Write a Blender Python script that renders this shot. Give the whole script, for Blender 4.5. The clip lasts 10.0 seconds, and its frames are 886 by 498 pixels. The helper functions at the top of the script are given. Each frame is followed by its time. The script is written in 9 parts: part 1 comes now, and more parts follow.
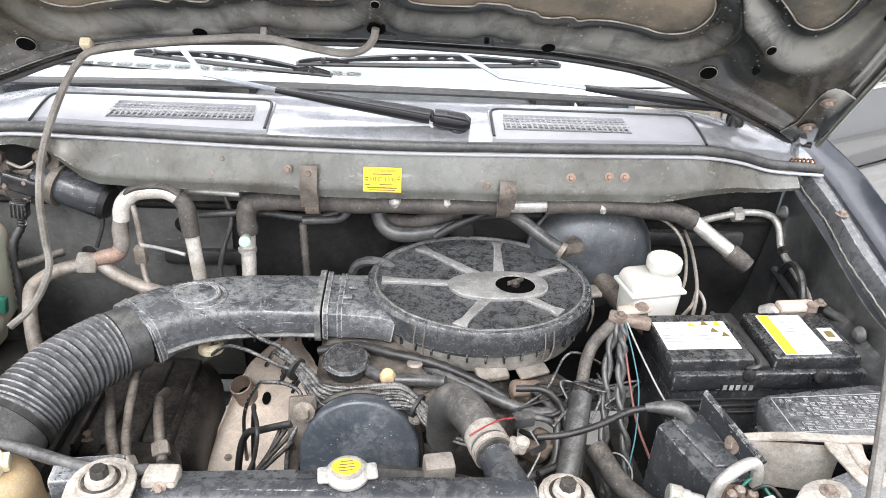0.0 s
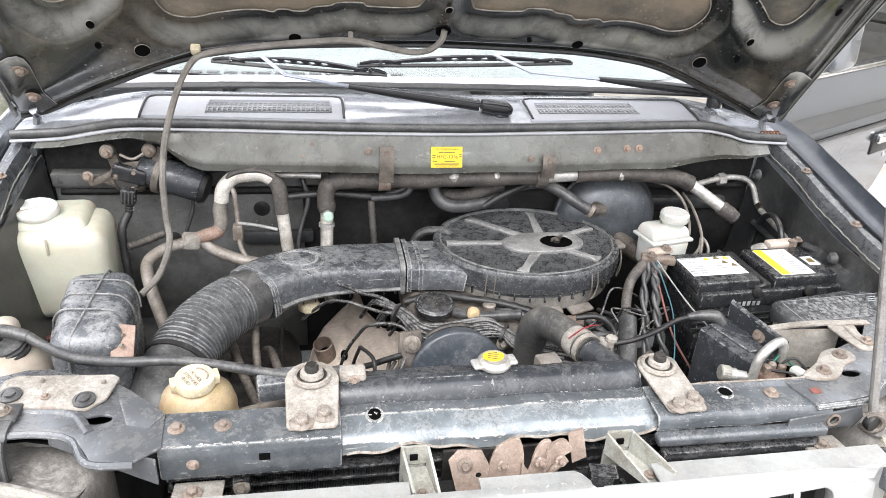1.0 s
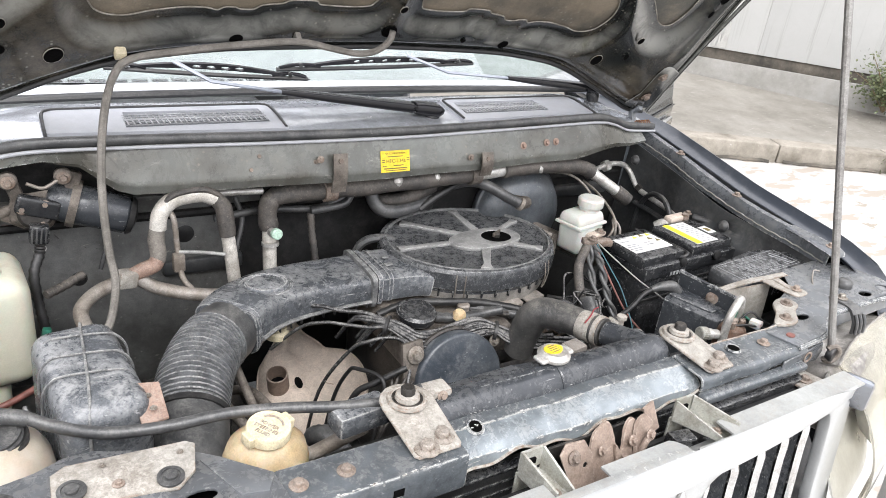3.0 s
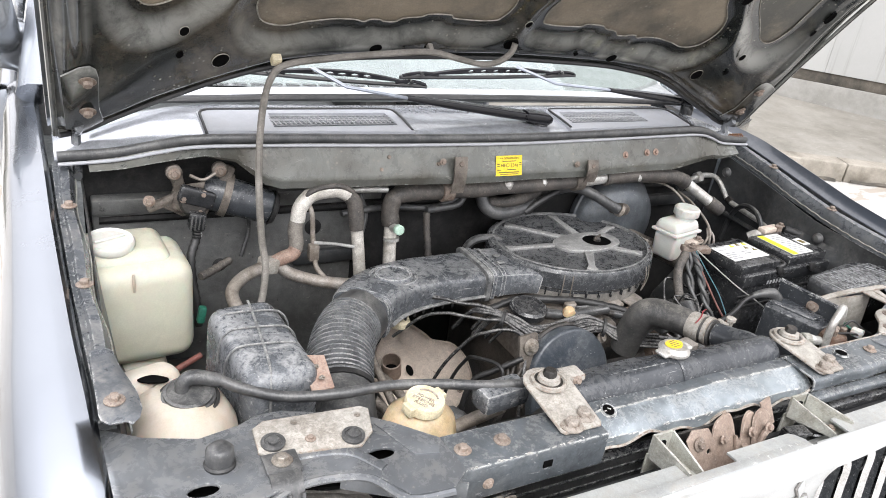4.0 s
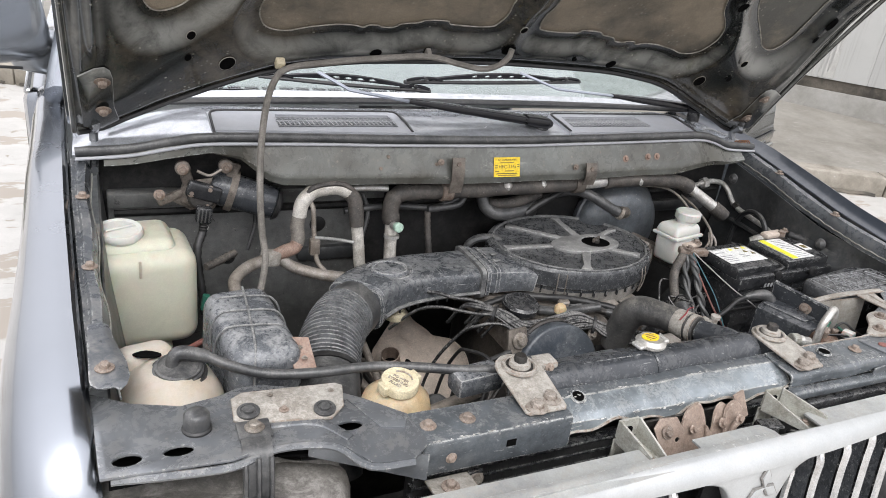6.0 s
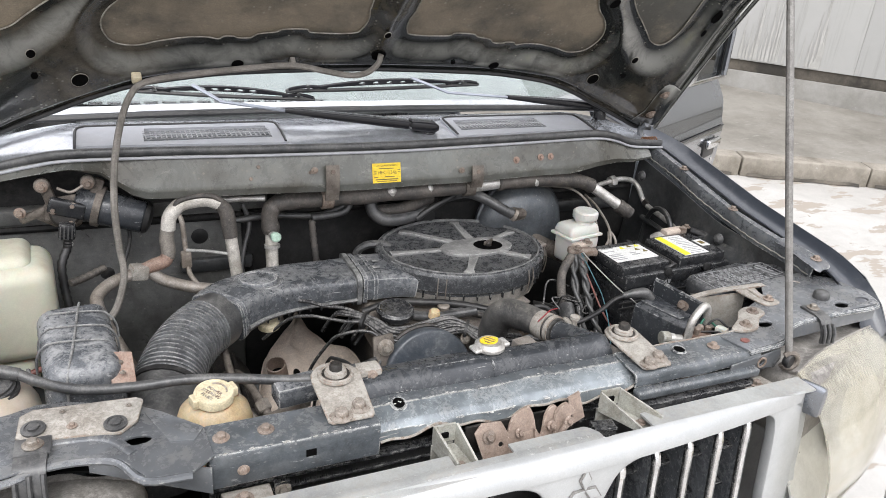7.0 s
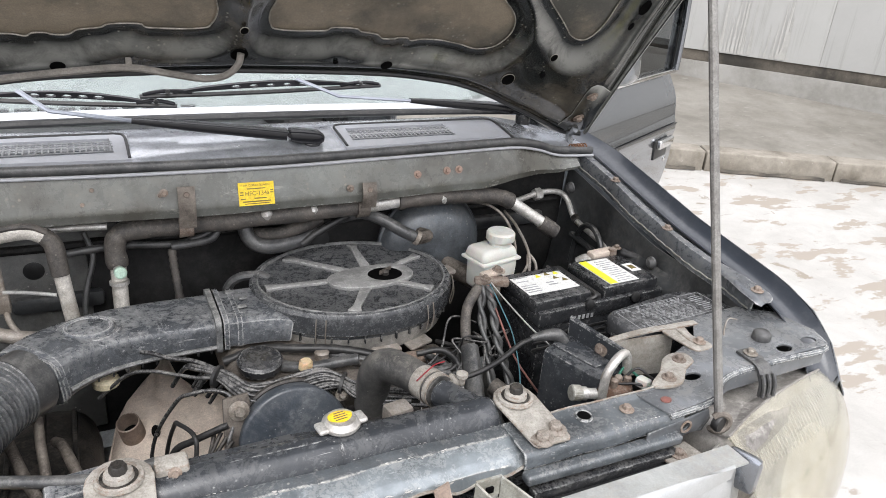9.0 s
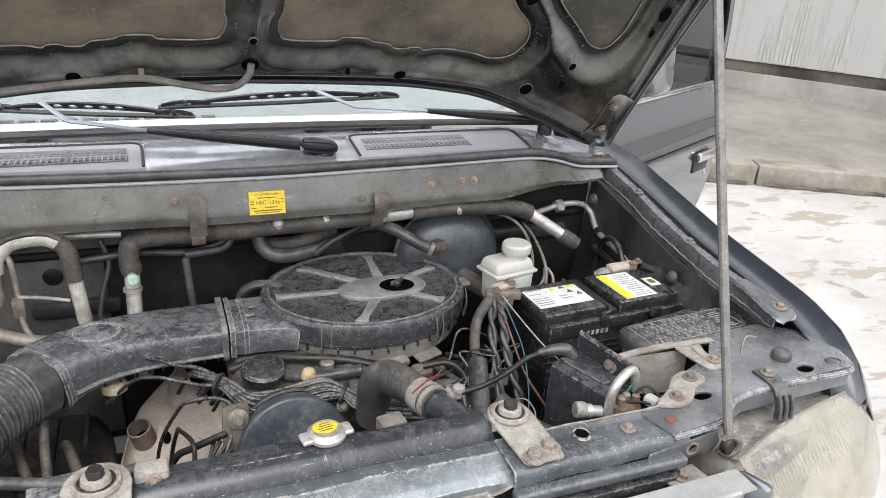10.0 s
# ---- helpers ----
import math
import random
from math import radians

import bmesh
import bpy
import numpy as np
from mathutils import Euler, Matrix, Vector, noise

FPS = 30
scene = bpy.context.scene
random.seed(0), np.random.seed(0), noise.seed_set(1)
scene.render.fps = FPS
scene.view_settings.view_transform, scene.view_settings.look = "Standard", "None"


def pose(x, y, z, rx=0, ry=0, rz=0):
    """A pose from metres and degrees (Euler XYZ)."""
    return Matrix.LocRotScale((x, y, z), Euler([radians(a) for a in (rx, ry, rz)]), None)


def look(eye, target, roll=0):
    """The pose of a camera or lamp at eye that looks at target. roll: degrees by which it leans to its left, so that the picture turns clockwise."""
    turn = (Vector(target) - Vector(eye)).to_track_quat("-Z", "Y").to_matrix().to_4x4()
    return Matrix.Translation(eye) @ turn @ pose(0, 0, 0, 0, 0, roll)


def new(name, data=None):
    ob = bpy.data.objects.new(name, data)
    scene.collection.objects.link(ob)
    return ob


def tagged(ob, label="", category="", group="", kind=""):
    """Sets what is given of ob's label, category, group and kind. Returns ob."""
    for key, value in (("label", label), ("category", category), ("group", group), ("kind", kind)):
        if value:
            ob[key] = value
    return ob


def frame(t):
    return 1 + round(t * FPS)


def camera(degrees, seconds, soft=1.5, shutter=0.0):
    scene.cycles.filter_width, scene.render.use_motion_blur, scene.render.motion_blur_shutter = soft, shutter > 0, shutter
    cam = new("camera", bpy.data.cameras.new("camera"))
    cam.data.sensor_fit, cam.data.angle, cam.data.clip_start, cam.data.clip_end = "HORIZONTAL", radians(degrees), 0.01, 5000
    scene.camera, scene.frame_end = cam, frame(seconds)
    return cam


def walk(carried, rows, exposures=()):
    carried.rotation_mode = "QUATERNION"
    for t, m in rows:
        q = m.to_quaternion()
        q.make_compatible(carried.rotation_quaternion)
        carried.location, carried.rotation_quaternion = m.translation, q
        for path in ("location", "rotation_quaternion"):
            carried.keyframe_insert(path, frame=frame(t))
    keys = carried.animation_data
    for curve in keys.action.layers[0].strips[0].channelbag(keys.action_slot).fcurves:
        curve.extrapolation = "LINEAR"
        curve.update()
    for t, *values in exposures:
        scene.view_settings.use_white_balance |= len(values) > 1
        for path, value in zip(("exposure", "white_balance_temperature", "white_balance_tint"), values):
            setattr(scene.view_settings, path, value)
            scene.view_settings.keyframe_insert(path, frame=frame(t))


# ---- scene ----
cam = camera(62.9, 10.0, 0.9)
PATH = [
    (0, (0.042, -0.497, 1.566), (0.161, 1.236, 0.575), 3.5),
    (0.5, (-0.046, -0.64, 1.564), (0.087, 1.108, 0.602), 2.8),
    (1, (-0.225, -0.715, 1.56), (0.117, 1.031, 0.647), 3.7),
    (1.5, (-0.314, -0.712, 1.545), (0.172, 1.026, 0.684), 5.6),
    (2, (-0.394, -0.584, 1.5), (0.239, 1.114, 0.653), 4.8),
    (2.2, (-0.418, -0.556, 1.513), (0.279, 1.104, 0.642), 5.5),
    (3.3, (-0.662, -0.561, 1.512), (0.406, 0.916, 0.688), 7.5),
    (3.5, (-0.697, -0.568, 1.517), (0.353, 0.919, 0.69), 7.3),
    (4, (-0.743, -0.567, 1.513), (0.179, 1.003, 0.686), 7.9),
    (4.5, (-0.731, -0.569, 1.513), (0.074, 1.061, 0.68), 6.8),
    (5, (-0.711, -0.591, 1.519), (0.023, 1.078, 0.697), 5.7),
    (5.2, (-0.707, -0.603, 1.518), (0.035, 1.069, 0.71), 6.0),
    (6.3, (-0.678, -0.672, 1.513), (0.185, 0.937, 0.697), 6.6),
    (6.5, (-0.631, -0.688, 1.525), (0.247, 0.909, 0.702), 5.9),
    (7, (-0.459, -0.748, 1.538), (0.333, 0.906, 0.742), 4.9),
    (7.5, (-0.368, -0.76, 1.539), (0.241, 0.975, 0.751), 3.8),
    (8, (-0.319, -0.683, 1.533), (0.38, 1.01, 0.73), 4.7),
    (8.5, (-0.286, -0.606, 1.527), (0.605, 0.989, 0.713), 4.7),
    (9, (-0.225, -0.612, 1.529), (0.621, 1.008, 0.716), 5.0),
    (9.5, (-0.157, -0.627, 1.532), (0.612, 1.038, 0.735), 3.9),
    (10, (-0.154, -0.628, 1.522), (0.564, 1.065, 0.735), 3.8),
]
walk(cam, [(t, look(eye, target, roll)) for t, eye, target, roll in PATH], exposures=[(0.0, 1.74), (0.5, 1.69), (1.0, 1.49), (1.5, 1.34), (2.0, 1.24), (3.5, 1.34), (4.0, 1.29), (4.5, 0.99), (5.0, 0.79), (6.5, 0.89), (7.5, 0.94), (8.5, 0.94), (10.0, 0.89)])


# ---------------------------------------------------------------- light
world = bpy.data.worlds.new("overcast")
scene.world = world
world.use_nodes = True
wn, wl = world.node_tree.nodes, world.node_tree.links
sky = wn.new("ShaderNodeTexSky")
sky.sky_type, sky.sun_disc = "NISHITA", False
sky.sun_elevation, sky.sun_rotation = radians(52), radians(200)
sky.air_density, sky.dust_density, sky.ozone_density = 1.0, 3.0, 1.0
pale = wn.new("ShaderNodeHueSaturation")
pale.inputs["Saturation"].default_value = 0.22
wl.new(sky.outputs[0], pale.inputs["Color"])
cloud = wn.new("ShaderNodeMix")
cloud.data_type = "RGBA"
cloud.inputs[0].default_value = 0.75
wl.new(pale.outputs[0], cloud.inputs[6])
dome, height, rise = wn.new("ShaderNodeTexCoord"), wn.new("ShaderNodeSeparateXYZ"), wn.new("ShaderNodeMapRange")
wl.new(dome.outputs["Generated"], height.inputs[0])
wl.new(height.outputs["Z"], rise.inputs["Value"])
rise.inputs["To Min"].default_value, rise.inputs["To Max"].default_value = 0.45, 1.45  # an overcast sky is three times as bright overhead as at its foot
tone = wn.new("ShaderNodeVectorMath")
tone.operation = "SCALE"
tone.inputs[0].default_value = (9.3, 9.25, 9.75)
wl.new(rise.outputs[0], tone.inputs["Scale"])
wl.new(tone.outputs[0], cloud.inputs[7])
wl.new(cloud.outputs[2], wn["Background"].inputs["Color"])
wn["Background"].inputs["Strength"].default_value = 0.15

sun_data = bpy.data.lights.new("sun", "SUN")
sun_data.energy, sun_data.angle, sun_data.color = 0.8, radians(30), (1.0, 0.99, 0.975)
sun = new("sun", sun_data)
sun.matrix_world = look((-0.7, -2.2, 3.2), (0, 0, 0))

# ---------------------------------------------------------------- materials


def mat(name, a, b=None, scale=14.0, rough=0.5, metal=0.0, bump=0.15, grain=160.0, dust=0.0, dustc=(0.34, 0.31, 0.27),
        wear=0.0, wearc=(0.5, 0.5, 0.48), scuff=0.0, scuffc=(0.42, 0.41, 0.39), speck=0.35, coat=0.0, trans=0.0, sss=0.0, spec=0.5, cut=(0.4, 0.6), vary=0.06, edge=0.0, edgec=(0.5, 0.5, 0.48), scratch=0.0, fleck=0.0, fleckc=(0.45, 0.44, 0.41), fleckscale=170.0, lie=(-0.2, 0.9), bandlight=0.0, bandlightc=(0.3, 0.3, 0.28)):
    """A surface of two mottled colours with fine grain, settled dust on upward faces, chipped wear and band light
    painted in by facing.
    """
    m = bpy.data.materials.new(name)
    m.use_nodes = True
    n, l = m.node_tree.nodes, m.node_tree.links
    p = n["Principled BSDF"]
    co = n.new("ShaderNodeTexCoord")
    b = b or tuple(c * 0.7 for c in a)

    def noise_at(s, detail=5.0, dist=0.0, ro=0.55):
        t = n.new("ShaderNodeTexNoise")
        t.inputs["Scale"].default_value, t.inputs["Detail"].default_value = s, detail
        t.inputs["Roughness"].default_value, t.inputs["Distortion"].default_value = ro, dist
        l.new(co.outputs["Object"], t.inputs["Vector"])
        return t.outputs["Fac"]

    def span(x, lo, hi, top=1.0):
        r = n.new("ShaderNodeMapRange")
        r.inputs["From Min"].default_value, r.inputs["From Max"].default_value, r.inputs["To Max"].default_value = lo, hi, top
        l.new(x, r.inputs["Value"])
        return r.outputs[0]

    def blend(f, x, y):
        k = n.new("ShaderNodeMix")
        k.data_type = "RGBA"
        if isinstance(f, float):
            k.inputs[0].default_value = f
        else:
            l.new(f, k.inputs[0])
        for s, v in ((6, x), (7, y)):
            if isinstance(v, tuple):
                k.inputs[s].default_value = (*v, 1)
            else:
                l.new(v, k.inputs[s])
        return k.outputs[2]

    def times(x, y):
        k = n.new("ShaderNodeMath")
        k.operation = "MULTIPLY"
        for s, v in ((0, x), (1, y)):
            if isinstance(v, float):
                k.inputs[s].default_value = v
            else:
                l.new(v, k.inputs[s])
        return k.outputs[0]

    big, fine, mid = noise_at(scale, 10.0, 0.12, 0.68), noise_at(grain * 3.0, 6.0, 0.0, 0.75), noise_at(scale * 5.0, 9.0, 0.5, 0.75)
    col = blend(span(big, *cut), a, b)
    shade = n.new("ShaderNodeMapRange")
    shade.inputs["From Min"].default_value, shade.inputs["From Max"].default_value = 0.25, 0.75
    shade.inputs["To Min"].default_value, shade.inputs["To Max"].default_value = 1 - speck, 1 + speck
    l.new(times(fine, times(mid, 2.0)), shade.inputs["Value"])
    grainy = n.new("ShaderNodeVectorMath")
    grainy.operation = "SCALE"
    l.new(col, grainy.inputs[0])
    l.new(shade.outputs[0], grainy.inputs["Scale"])
    col = grainy.outputs[0]
    rnd = n.new("ShaderNodeObjectInfo")
    hsv = n.new("ShaderNodeHueSaturation")
    l.new(col, hsv.inputs["Color"])
    k = n.new("ShaderNodeMapRange")
    k.inputs["To Min"].default_value, k.inputs["To Max"].default_value = 1 - vary, 1 + vary
    l.new(rnd.outputs["Random"], k.inputs["Value"])
    l.new(k.outputs[0], hsv.inputs["Value"])
    col = hsv.outputs[0]
    ro = n.new("ShaderNodeMapRange")
    ro.inputs["To Min"].default_value, ro.inputs["To Max"].default_value = rough * 0.8, min(1.0, rough * 1.25)
    l.new(big, ro.inputs["Value"])
    ro = ro.outputs[0]
    if wear:
        f = span(noise_at(scale * 4.3, 8.0, 0.8, 0.65), 0.72 - 0.3 * wear, 0.76 - 0.3 * wear)
        col = blend(f, col, wearc)
    # light caught by tilted faces, put into the colour as a paler tone
    if bandlight:
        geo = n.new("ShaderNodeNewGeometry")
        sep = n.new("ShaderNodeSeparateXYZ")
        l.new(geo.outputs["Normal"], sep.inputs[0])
        col = blend(times(times(span(sep.outputs["Z"], *lie), span(mid, 0.2, 0.55)), bandlight), col, bandlightc)
    if dust:
        geo = n.new("ShaderNodeNewGeometry")
        sep = n.new("ShaderNodeSeparateXYZ")
        l.new(geo.outputs["Normal"], sep.inputs[0])
        up = span(sep.outputs["Z"], *lie)
        flecks = times(span(noise_at(scale * 2.2, 10.0, 0.6, 0.76), 0.44, 0.58), span(noise_at(scale * 11.0, 9.0, 0.3, 0.75), 0.4, 0.56))
        f = times(times(up, flecks), min(1.0, dust * 1.5))
        col = blend(f, col, dustc)
        k = n.new("ShaderNodeMix")
        l.new(f, k.inputs[0])
        l.new(ro, k.inputs[2])
        k.inputs[3].default_value = 0.85
        ro = k.outputs[0]
    if scuff:
        mp = n.new("ShaderNodeMapping")
        mp.inputs["Rotation"].default_value, mp.inputs["Scale"].default_value = (0.3, 0.2, 0.6), (1.0, 7.0, 3.0)
        l.new(co.outputs["Object"], mp.inputs["Vector"])
        st = n.new("ShaderNodeTexNoise")
        st.inputs["Scale"].default_value, st.inputs["Detail"].default_value, st.inputs["Roughness"].default_value = scale * 3.5, 9.0, 0.75
        l.new(mp.outputs[0], st.inputs["Vector"])
        col = blend(span(st.outputs["Fac"], 0.72 - 0.2 * scuff, 0.745 - 0.19 * scuff, 0.85), col, scuffc)
    if scratch:
        for turn in (0.5, -0.9, 2.1):
            mp = n.new("ShaderNodeMapping")
            mp.inputs["Rotation"].default_value, mp.inputs["Scale"].default_value = (0.2, 0.1, turn), (6.0, 160.0, 90.0)
            l.new(co.outputs["Object"], mp.inputs["Vector"])
            st = n.new("ShaderNodeTexNoise")
            st.inputs["Scale"].default_value, st.inputs["Detail"].default_value, st.inputs["Roughness"].default_value = 1.6, 3.0, 0.6
            l.new(mp.outputs[0], st.inputs["Vector"])
            col = blend(span(st.outputs["Fac"], 0.74 - 0.1 * scratch, 0.77 - 0.1 * scratch, 0.7), col, edgec)
    if edge:
        bev = n.new("ShaderNodeBevel")
        bev.samples = 4
        bev.inputs["Radius"].default_value = 0.0035
        flat = n.new("ShaderNodeNewGeometry")
        dot = n.new("ShaderNodeVectorMath")
        dot.operation = "DOT_PRODUCT"
        l.new(bev.outputs[0], dot.inputs[0])
        l.new(flat.outputs["Normal"], dot.inputs[1])
        rim = span(dot.outputs["Value"], 0.995, 0.93)
        chips = span(noise_at(95.0, 8.0, 0.5, 0.7), 0.62 - 0.22 * edge, 0.68 - 0.22 * edge)
        col = blend(times(rim, chips), col, edgec)
    if fleck:
        vo = n.new("ShaderNodeTexVoronoi")
        vo.inputs["Scale"].default_value, vo.inputs["Randomness"].default_value = fleckscale, 1.0
        l.new(co.outputs["Object"], vo.inputs["Vector"])
        pick = n.new("ShaderNodeSeparateColor")
        l.new(vo.outputs["Color"], pick.inputs[0])
        wob = n.new("ShaderNodeMath")
        wob.operation = "ADD"
        l.new(vo.outputs["Distance"], wob.inputs[0])
        l.new(times(fine, 0.5), wob.inputs[1])
        spots = times(span(wob.outputs[0], 0.56, 0.4), span(pick.outputs[0], 1.0 - 0.5 * fleck, 1.12 - 0.5 * fleck))
        col = blend(times(spots, span(noise_at(scale * 3.0, 6.0, 0.4), 0.45, 0.62, 0.75)), col, fleckc)
    l.new(col, p.inputs["Base Color"])
    l.new(ro, p.inputs["Roughness"])
    p.inputs["Metallic"].default_value = metal
    p.inputs["Specular IOR Level"].default_value = spec
    p.inputs["Coat Weight"].default_value, p.inputs["Coat Roughness"].default_value = coat, 0.06
    p.inputs["Transmission Weight"].default_value = trans
    if sss:
        p.inputs["Subsurface Weight"].default_value, p.inputs["Subsurface Scale"].default_value = sss, 0.02
    if bump:
        bp = n.new("ShaderNodeBump")
        bp.inputs["Strength"].default_value, bp.inputs["Distance"].default_value = min(1.0, bump * 1.3), 0.002
        l.new(times(fine, mid), bp.inputs["Height"])
        l.new(bp.outputs[0], p.inputs["Normal"])
    return m


M = {}
M["paint"] = mat("slate_blue_paint", (0.225, 0.24, 0.264), (0.2, 0.213, 0.236), 3, 0.26, 1.0, 0.0, coat=1.0, speck=0.02, cut=(0.25, 0.75), vary=0.0)
M["bay"] = mat("bay_paint", (0.19, 0.2, 0.212), (0.115, 0.122, 0.13), 7, 0.2, 0.35, 0.02, dust=0.25, dustc=(0.3, 0.285, 0.26), scuff=0.18, scuffc=(0.3, 0.3, 0.29), speck=0.1, edge=0.35, edgec=(0.42, 0.42, 0.4), scratch=0.15, wear=0.05, wearc=(0.05, 0.05, 0.05), fleck=0.25, fleckc=(0.4, 0.38, 0.34))
M["railpaint"] = mat("rail_paint", (0.13, 0.139, 0.151), (0.09, 0.097, 0.106), 7, 0.26, 0.25, 0.02, dust=0.3, dustc=(0.34, 0.325, 0.3), scuff=0.25, scuffc=(0.36, 0.36, 0.35), speck=0.15, edge=0.5, edgec=(0.5, 0.5, 0.48), cut=(0.3, 0.7))
M["bulkgrey"] = mat("grimy_bulkhead_paint", (0.16, 0.162, 0.158), (0.07, 0.07, 0.067), 7, 0.35, 0.1, 0.06, dust=0.3, dustc=(0.26, 0.245, 0.215), wear=0.18, wearc=(0.03, 0.028, 0.026), scuff=0.45, scuffc=(0.24, 0.232, 0.21), speck=0.25, fleck=0.3)
# Near-black bulkhead: the shade of the cavity behind the engine, painted in
M["cavityshade"] = mat("bulkhead_paint_shaded", (0.02, 0.02, 0.02), (0.008, 0.008, 0.008), 9, 0.6, 0.0, 0.1, dust=0.3, dustc=(0.12, 0.11, 0.1), spec=0.2)
# Much darker version of the bay paint, for parts deep in the bay
M["baydark"] = mat("bay_paint_dark", (0.026, 0.027, 0.028), (0.012, 0.012, 0.012), 12, 0.42, 0.0, 0.15, dust=0.35, dustc=(0.13, 0.12, 0.105))
M["cowl"] = mat("cowl_panel_paint", (0.175, 0.183, 0.17), (0.08, 0.077, 0.066), 4, 0.24, 0.15, 0.03, dust=0.25, dustc=(0.26, 0.245, 0.21), wear=0.18, wearc=(0.06, 0.048, 0.036), scuff=0.5, scuffc=(0.27, 0.265, 0.24), edge=0.4, speck=0.25, fleck=0.5, fleckc=(0.3, 0.27, 0.22), fleckscale=120.0)
# Pale copy of the car paint: its sky reflection is put into the colour
M["cowlskylit"] = mat("cowl_paint_sky_lit", (0.58, 0.6, 0.635), (0.51, 0.53, 0.565), 6, 0.16, 0.45, 0.0, coat=0.8, dust=0.1, dustc=(0.42, 0.4, 0.38), cut=(0.25, 0.75))
M["cowlplastic"] = mat("grey_cowl_plastic", (0.4, 0.41, 0.435), (0.33, 0.338, 0.36), 6, 0.4, 0.0, 0.03, dust=0.15, dustc=(0.45, 0.43, 0.41), speck=0.1, cut=(0.3, 0.7))
M["cowlmesh"] = mat("pale_grille_bars", (0.36, 0.365, 0.37), (0.28, 0.285, 0.29), 14, 0.45, 0.0, 0.02)
# Shoulder bands: reflected sky light painted in as a paler tone by facing
M["hoodin"] = mat("hood_underside_paint", (0.012, 0.0138, 0.0134), (0.082, 0.07, 0.052), 3.6, 0.2, 0.0, 0.02, bandlight=0.95, bandlightc=(0.25, 0.25, 0.232), lie=(-0.57, -0.3), wear=0.09, wearc=(0.12, 0.095, 0.065), scuff=0.12, scuffc=(0.1, 0.095, 0.08), speck=0.35, fleck=0.5, fleckc=(0.26, 0.25, 0.215), fleckscale=130.0, cut=(0.5, 0.66), coat=0.4)
M["hoodedge"] = mat("bare_pressing_edge", (0.33, 0.31, 0.27), (0.16, 0.145, 0.12), 40, 0.6, 0.1, 0.05, vary=0.0)
M["hoodpanel"] = mat("hood_recess_dusty", (0.06, 0.058, 0.05), (0.215, 0.18, 0.135), 3.2, 0.5, 0.0, 0.08, wear=0.1, wearc=(0.03, 0.03, 0.028), scuff=0.3, scuffc=(0.17, 0.155, 0.125), cut=(0.42, 0.58), speck=0.3, fleck=0.7, fleckc=(0.3, 0.28, 0.24), fleckscale=110.0)
M["cross"] = mat("crossmember_paint", (0.115, 0.127, 0.137), (0.055, 0.062, 0.068), 14, 0.16, 0.1, 0.03, dust=0.25, dustc=(0.26, 0.25, 0.235), wear=0.08, wearc=(0.4, 0.39, 0.37), scuff=0.55, scuffc=(0.24, 0.25, 0.25), speck=0.2, edge=0.8, edgec=(0.55, 0.55, 0.53), cut=(0.36, 0.66), fleck=0.3)
M["rustplate"] = mat("dusty_rusty_plate", (0.335, 0.318, 0.285), (0.23, 0.208, 0.178), 22, 0.7, 0.1, 0.2, dust=0.5, dustc=(0.48, 0.45, 0.41), wear=0.1, wearc=(0.22, 0.14, 0.1), edge=0.6, edgec=(0.2, 0.13, 0.09), scuff=0.3, scuffc=(0.28, 0.21, 0.165))
M["tanmetal"] = mat("tan_heat_shield", (0.6, 0.52, 0.445), (0.48, 0.395, 0.33), 9, 0.6, 0.15, 0.12, dust=0.3, dustc=(0.5, 0.44, 0.38), wear=0.1, wearc=(0.2, 0.13, 0.1), cut=(0.3, 0.7), edge=0.5, edgec=(0.66, 0.58, 0.5))
M["pantan"] = mat("dust_caked_pan", (0.3, 0.285, 0.26), (0.16, 0.152, 0.14), 18, 0.6, 0.0, 0.15, dust=0.3, dustc=(0.42, 0.4, 0.36), wear=0.12, wearc=(0.06, 0.056, 0.052), scuff=0.4, scuffc=(0.4, 0.385, 0.355))
M["rust"] = mat("rust", (0.15, 0.085, 0.055), (0.085, 0.05, 0.036), 40, 0.8, 0.1, 0.4, dust=0.3)
M["galv"] = mat("dirty_galvanised_steel", (0.42, 0.42, 0.38), (0.27, 0.26, 0.22), 30, 0.5, 0.3, 0.15, dust=0.3, dustc=(0.5, 0.47, 0.42), wear=0.1, wearc=(0.2, 0.16, 0.12), edge=0.5)
# Worn paint, paler than the beam's top: the slope's reflection is painted in
M["apronpaint"] = mat("apron_paint_sheen", (0.27, 0.302, 0.32), (0.15, 0.17, 0.182), 18, 0.22, 0.3, 0.03, dust=0.15, dustc=(0.55, 0.52, 0.48), wear=0.08, wearc=(0.07, 0.065, 0.06), scuff=0.45, scuffc=(0.44, 0.46, 0.465), speck=0.15, edge=0.9, edgec=(0.6, 0.58, 0.53), scratch=0.3)
M["fingrey"] = mat("grey_black_fins", (0.1, 0.1, 0.1), (0.07, 0.07, 0.07), 60, 0.4, 0.4, 0.0)
M["copper"] = mat("copper_brown_tab", (0.31, 0.21, 0.165), (0.23, 0.15, 0.115), 40, 0.6, 0.1, 0.1, dust=0.4, dustc=(0.42, 0.36, 0.31))
M["lidgrey"] = mat("dust_greyed_plastic", (0.27, 0.268, 0.26), (0.14, 0.14, 0.138), 30, 0.45, 0.0, 0.04, dust=0.5, dustc=(0.44, 0.435, 0.42), edge=0.7, edgec=(0.5, 0.495, 0.48), speck=0.25, scuff=0.2, scuffc=(0.08, 0.08, 0.08), cut=(0.3, 0.7))
M["steelrod"] = mat("dull_steel_rod", (0.27, 0.265, 0.25), (0.2, 0.19, 0.18), 30, 0.45, 0.5, 0.05)
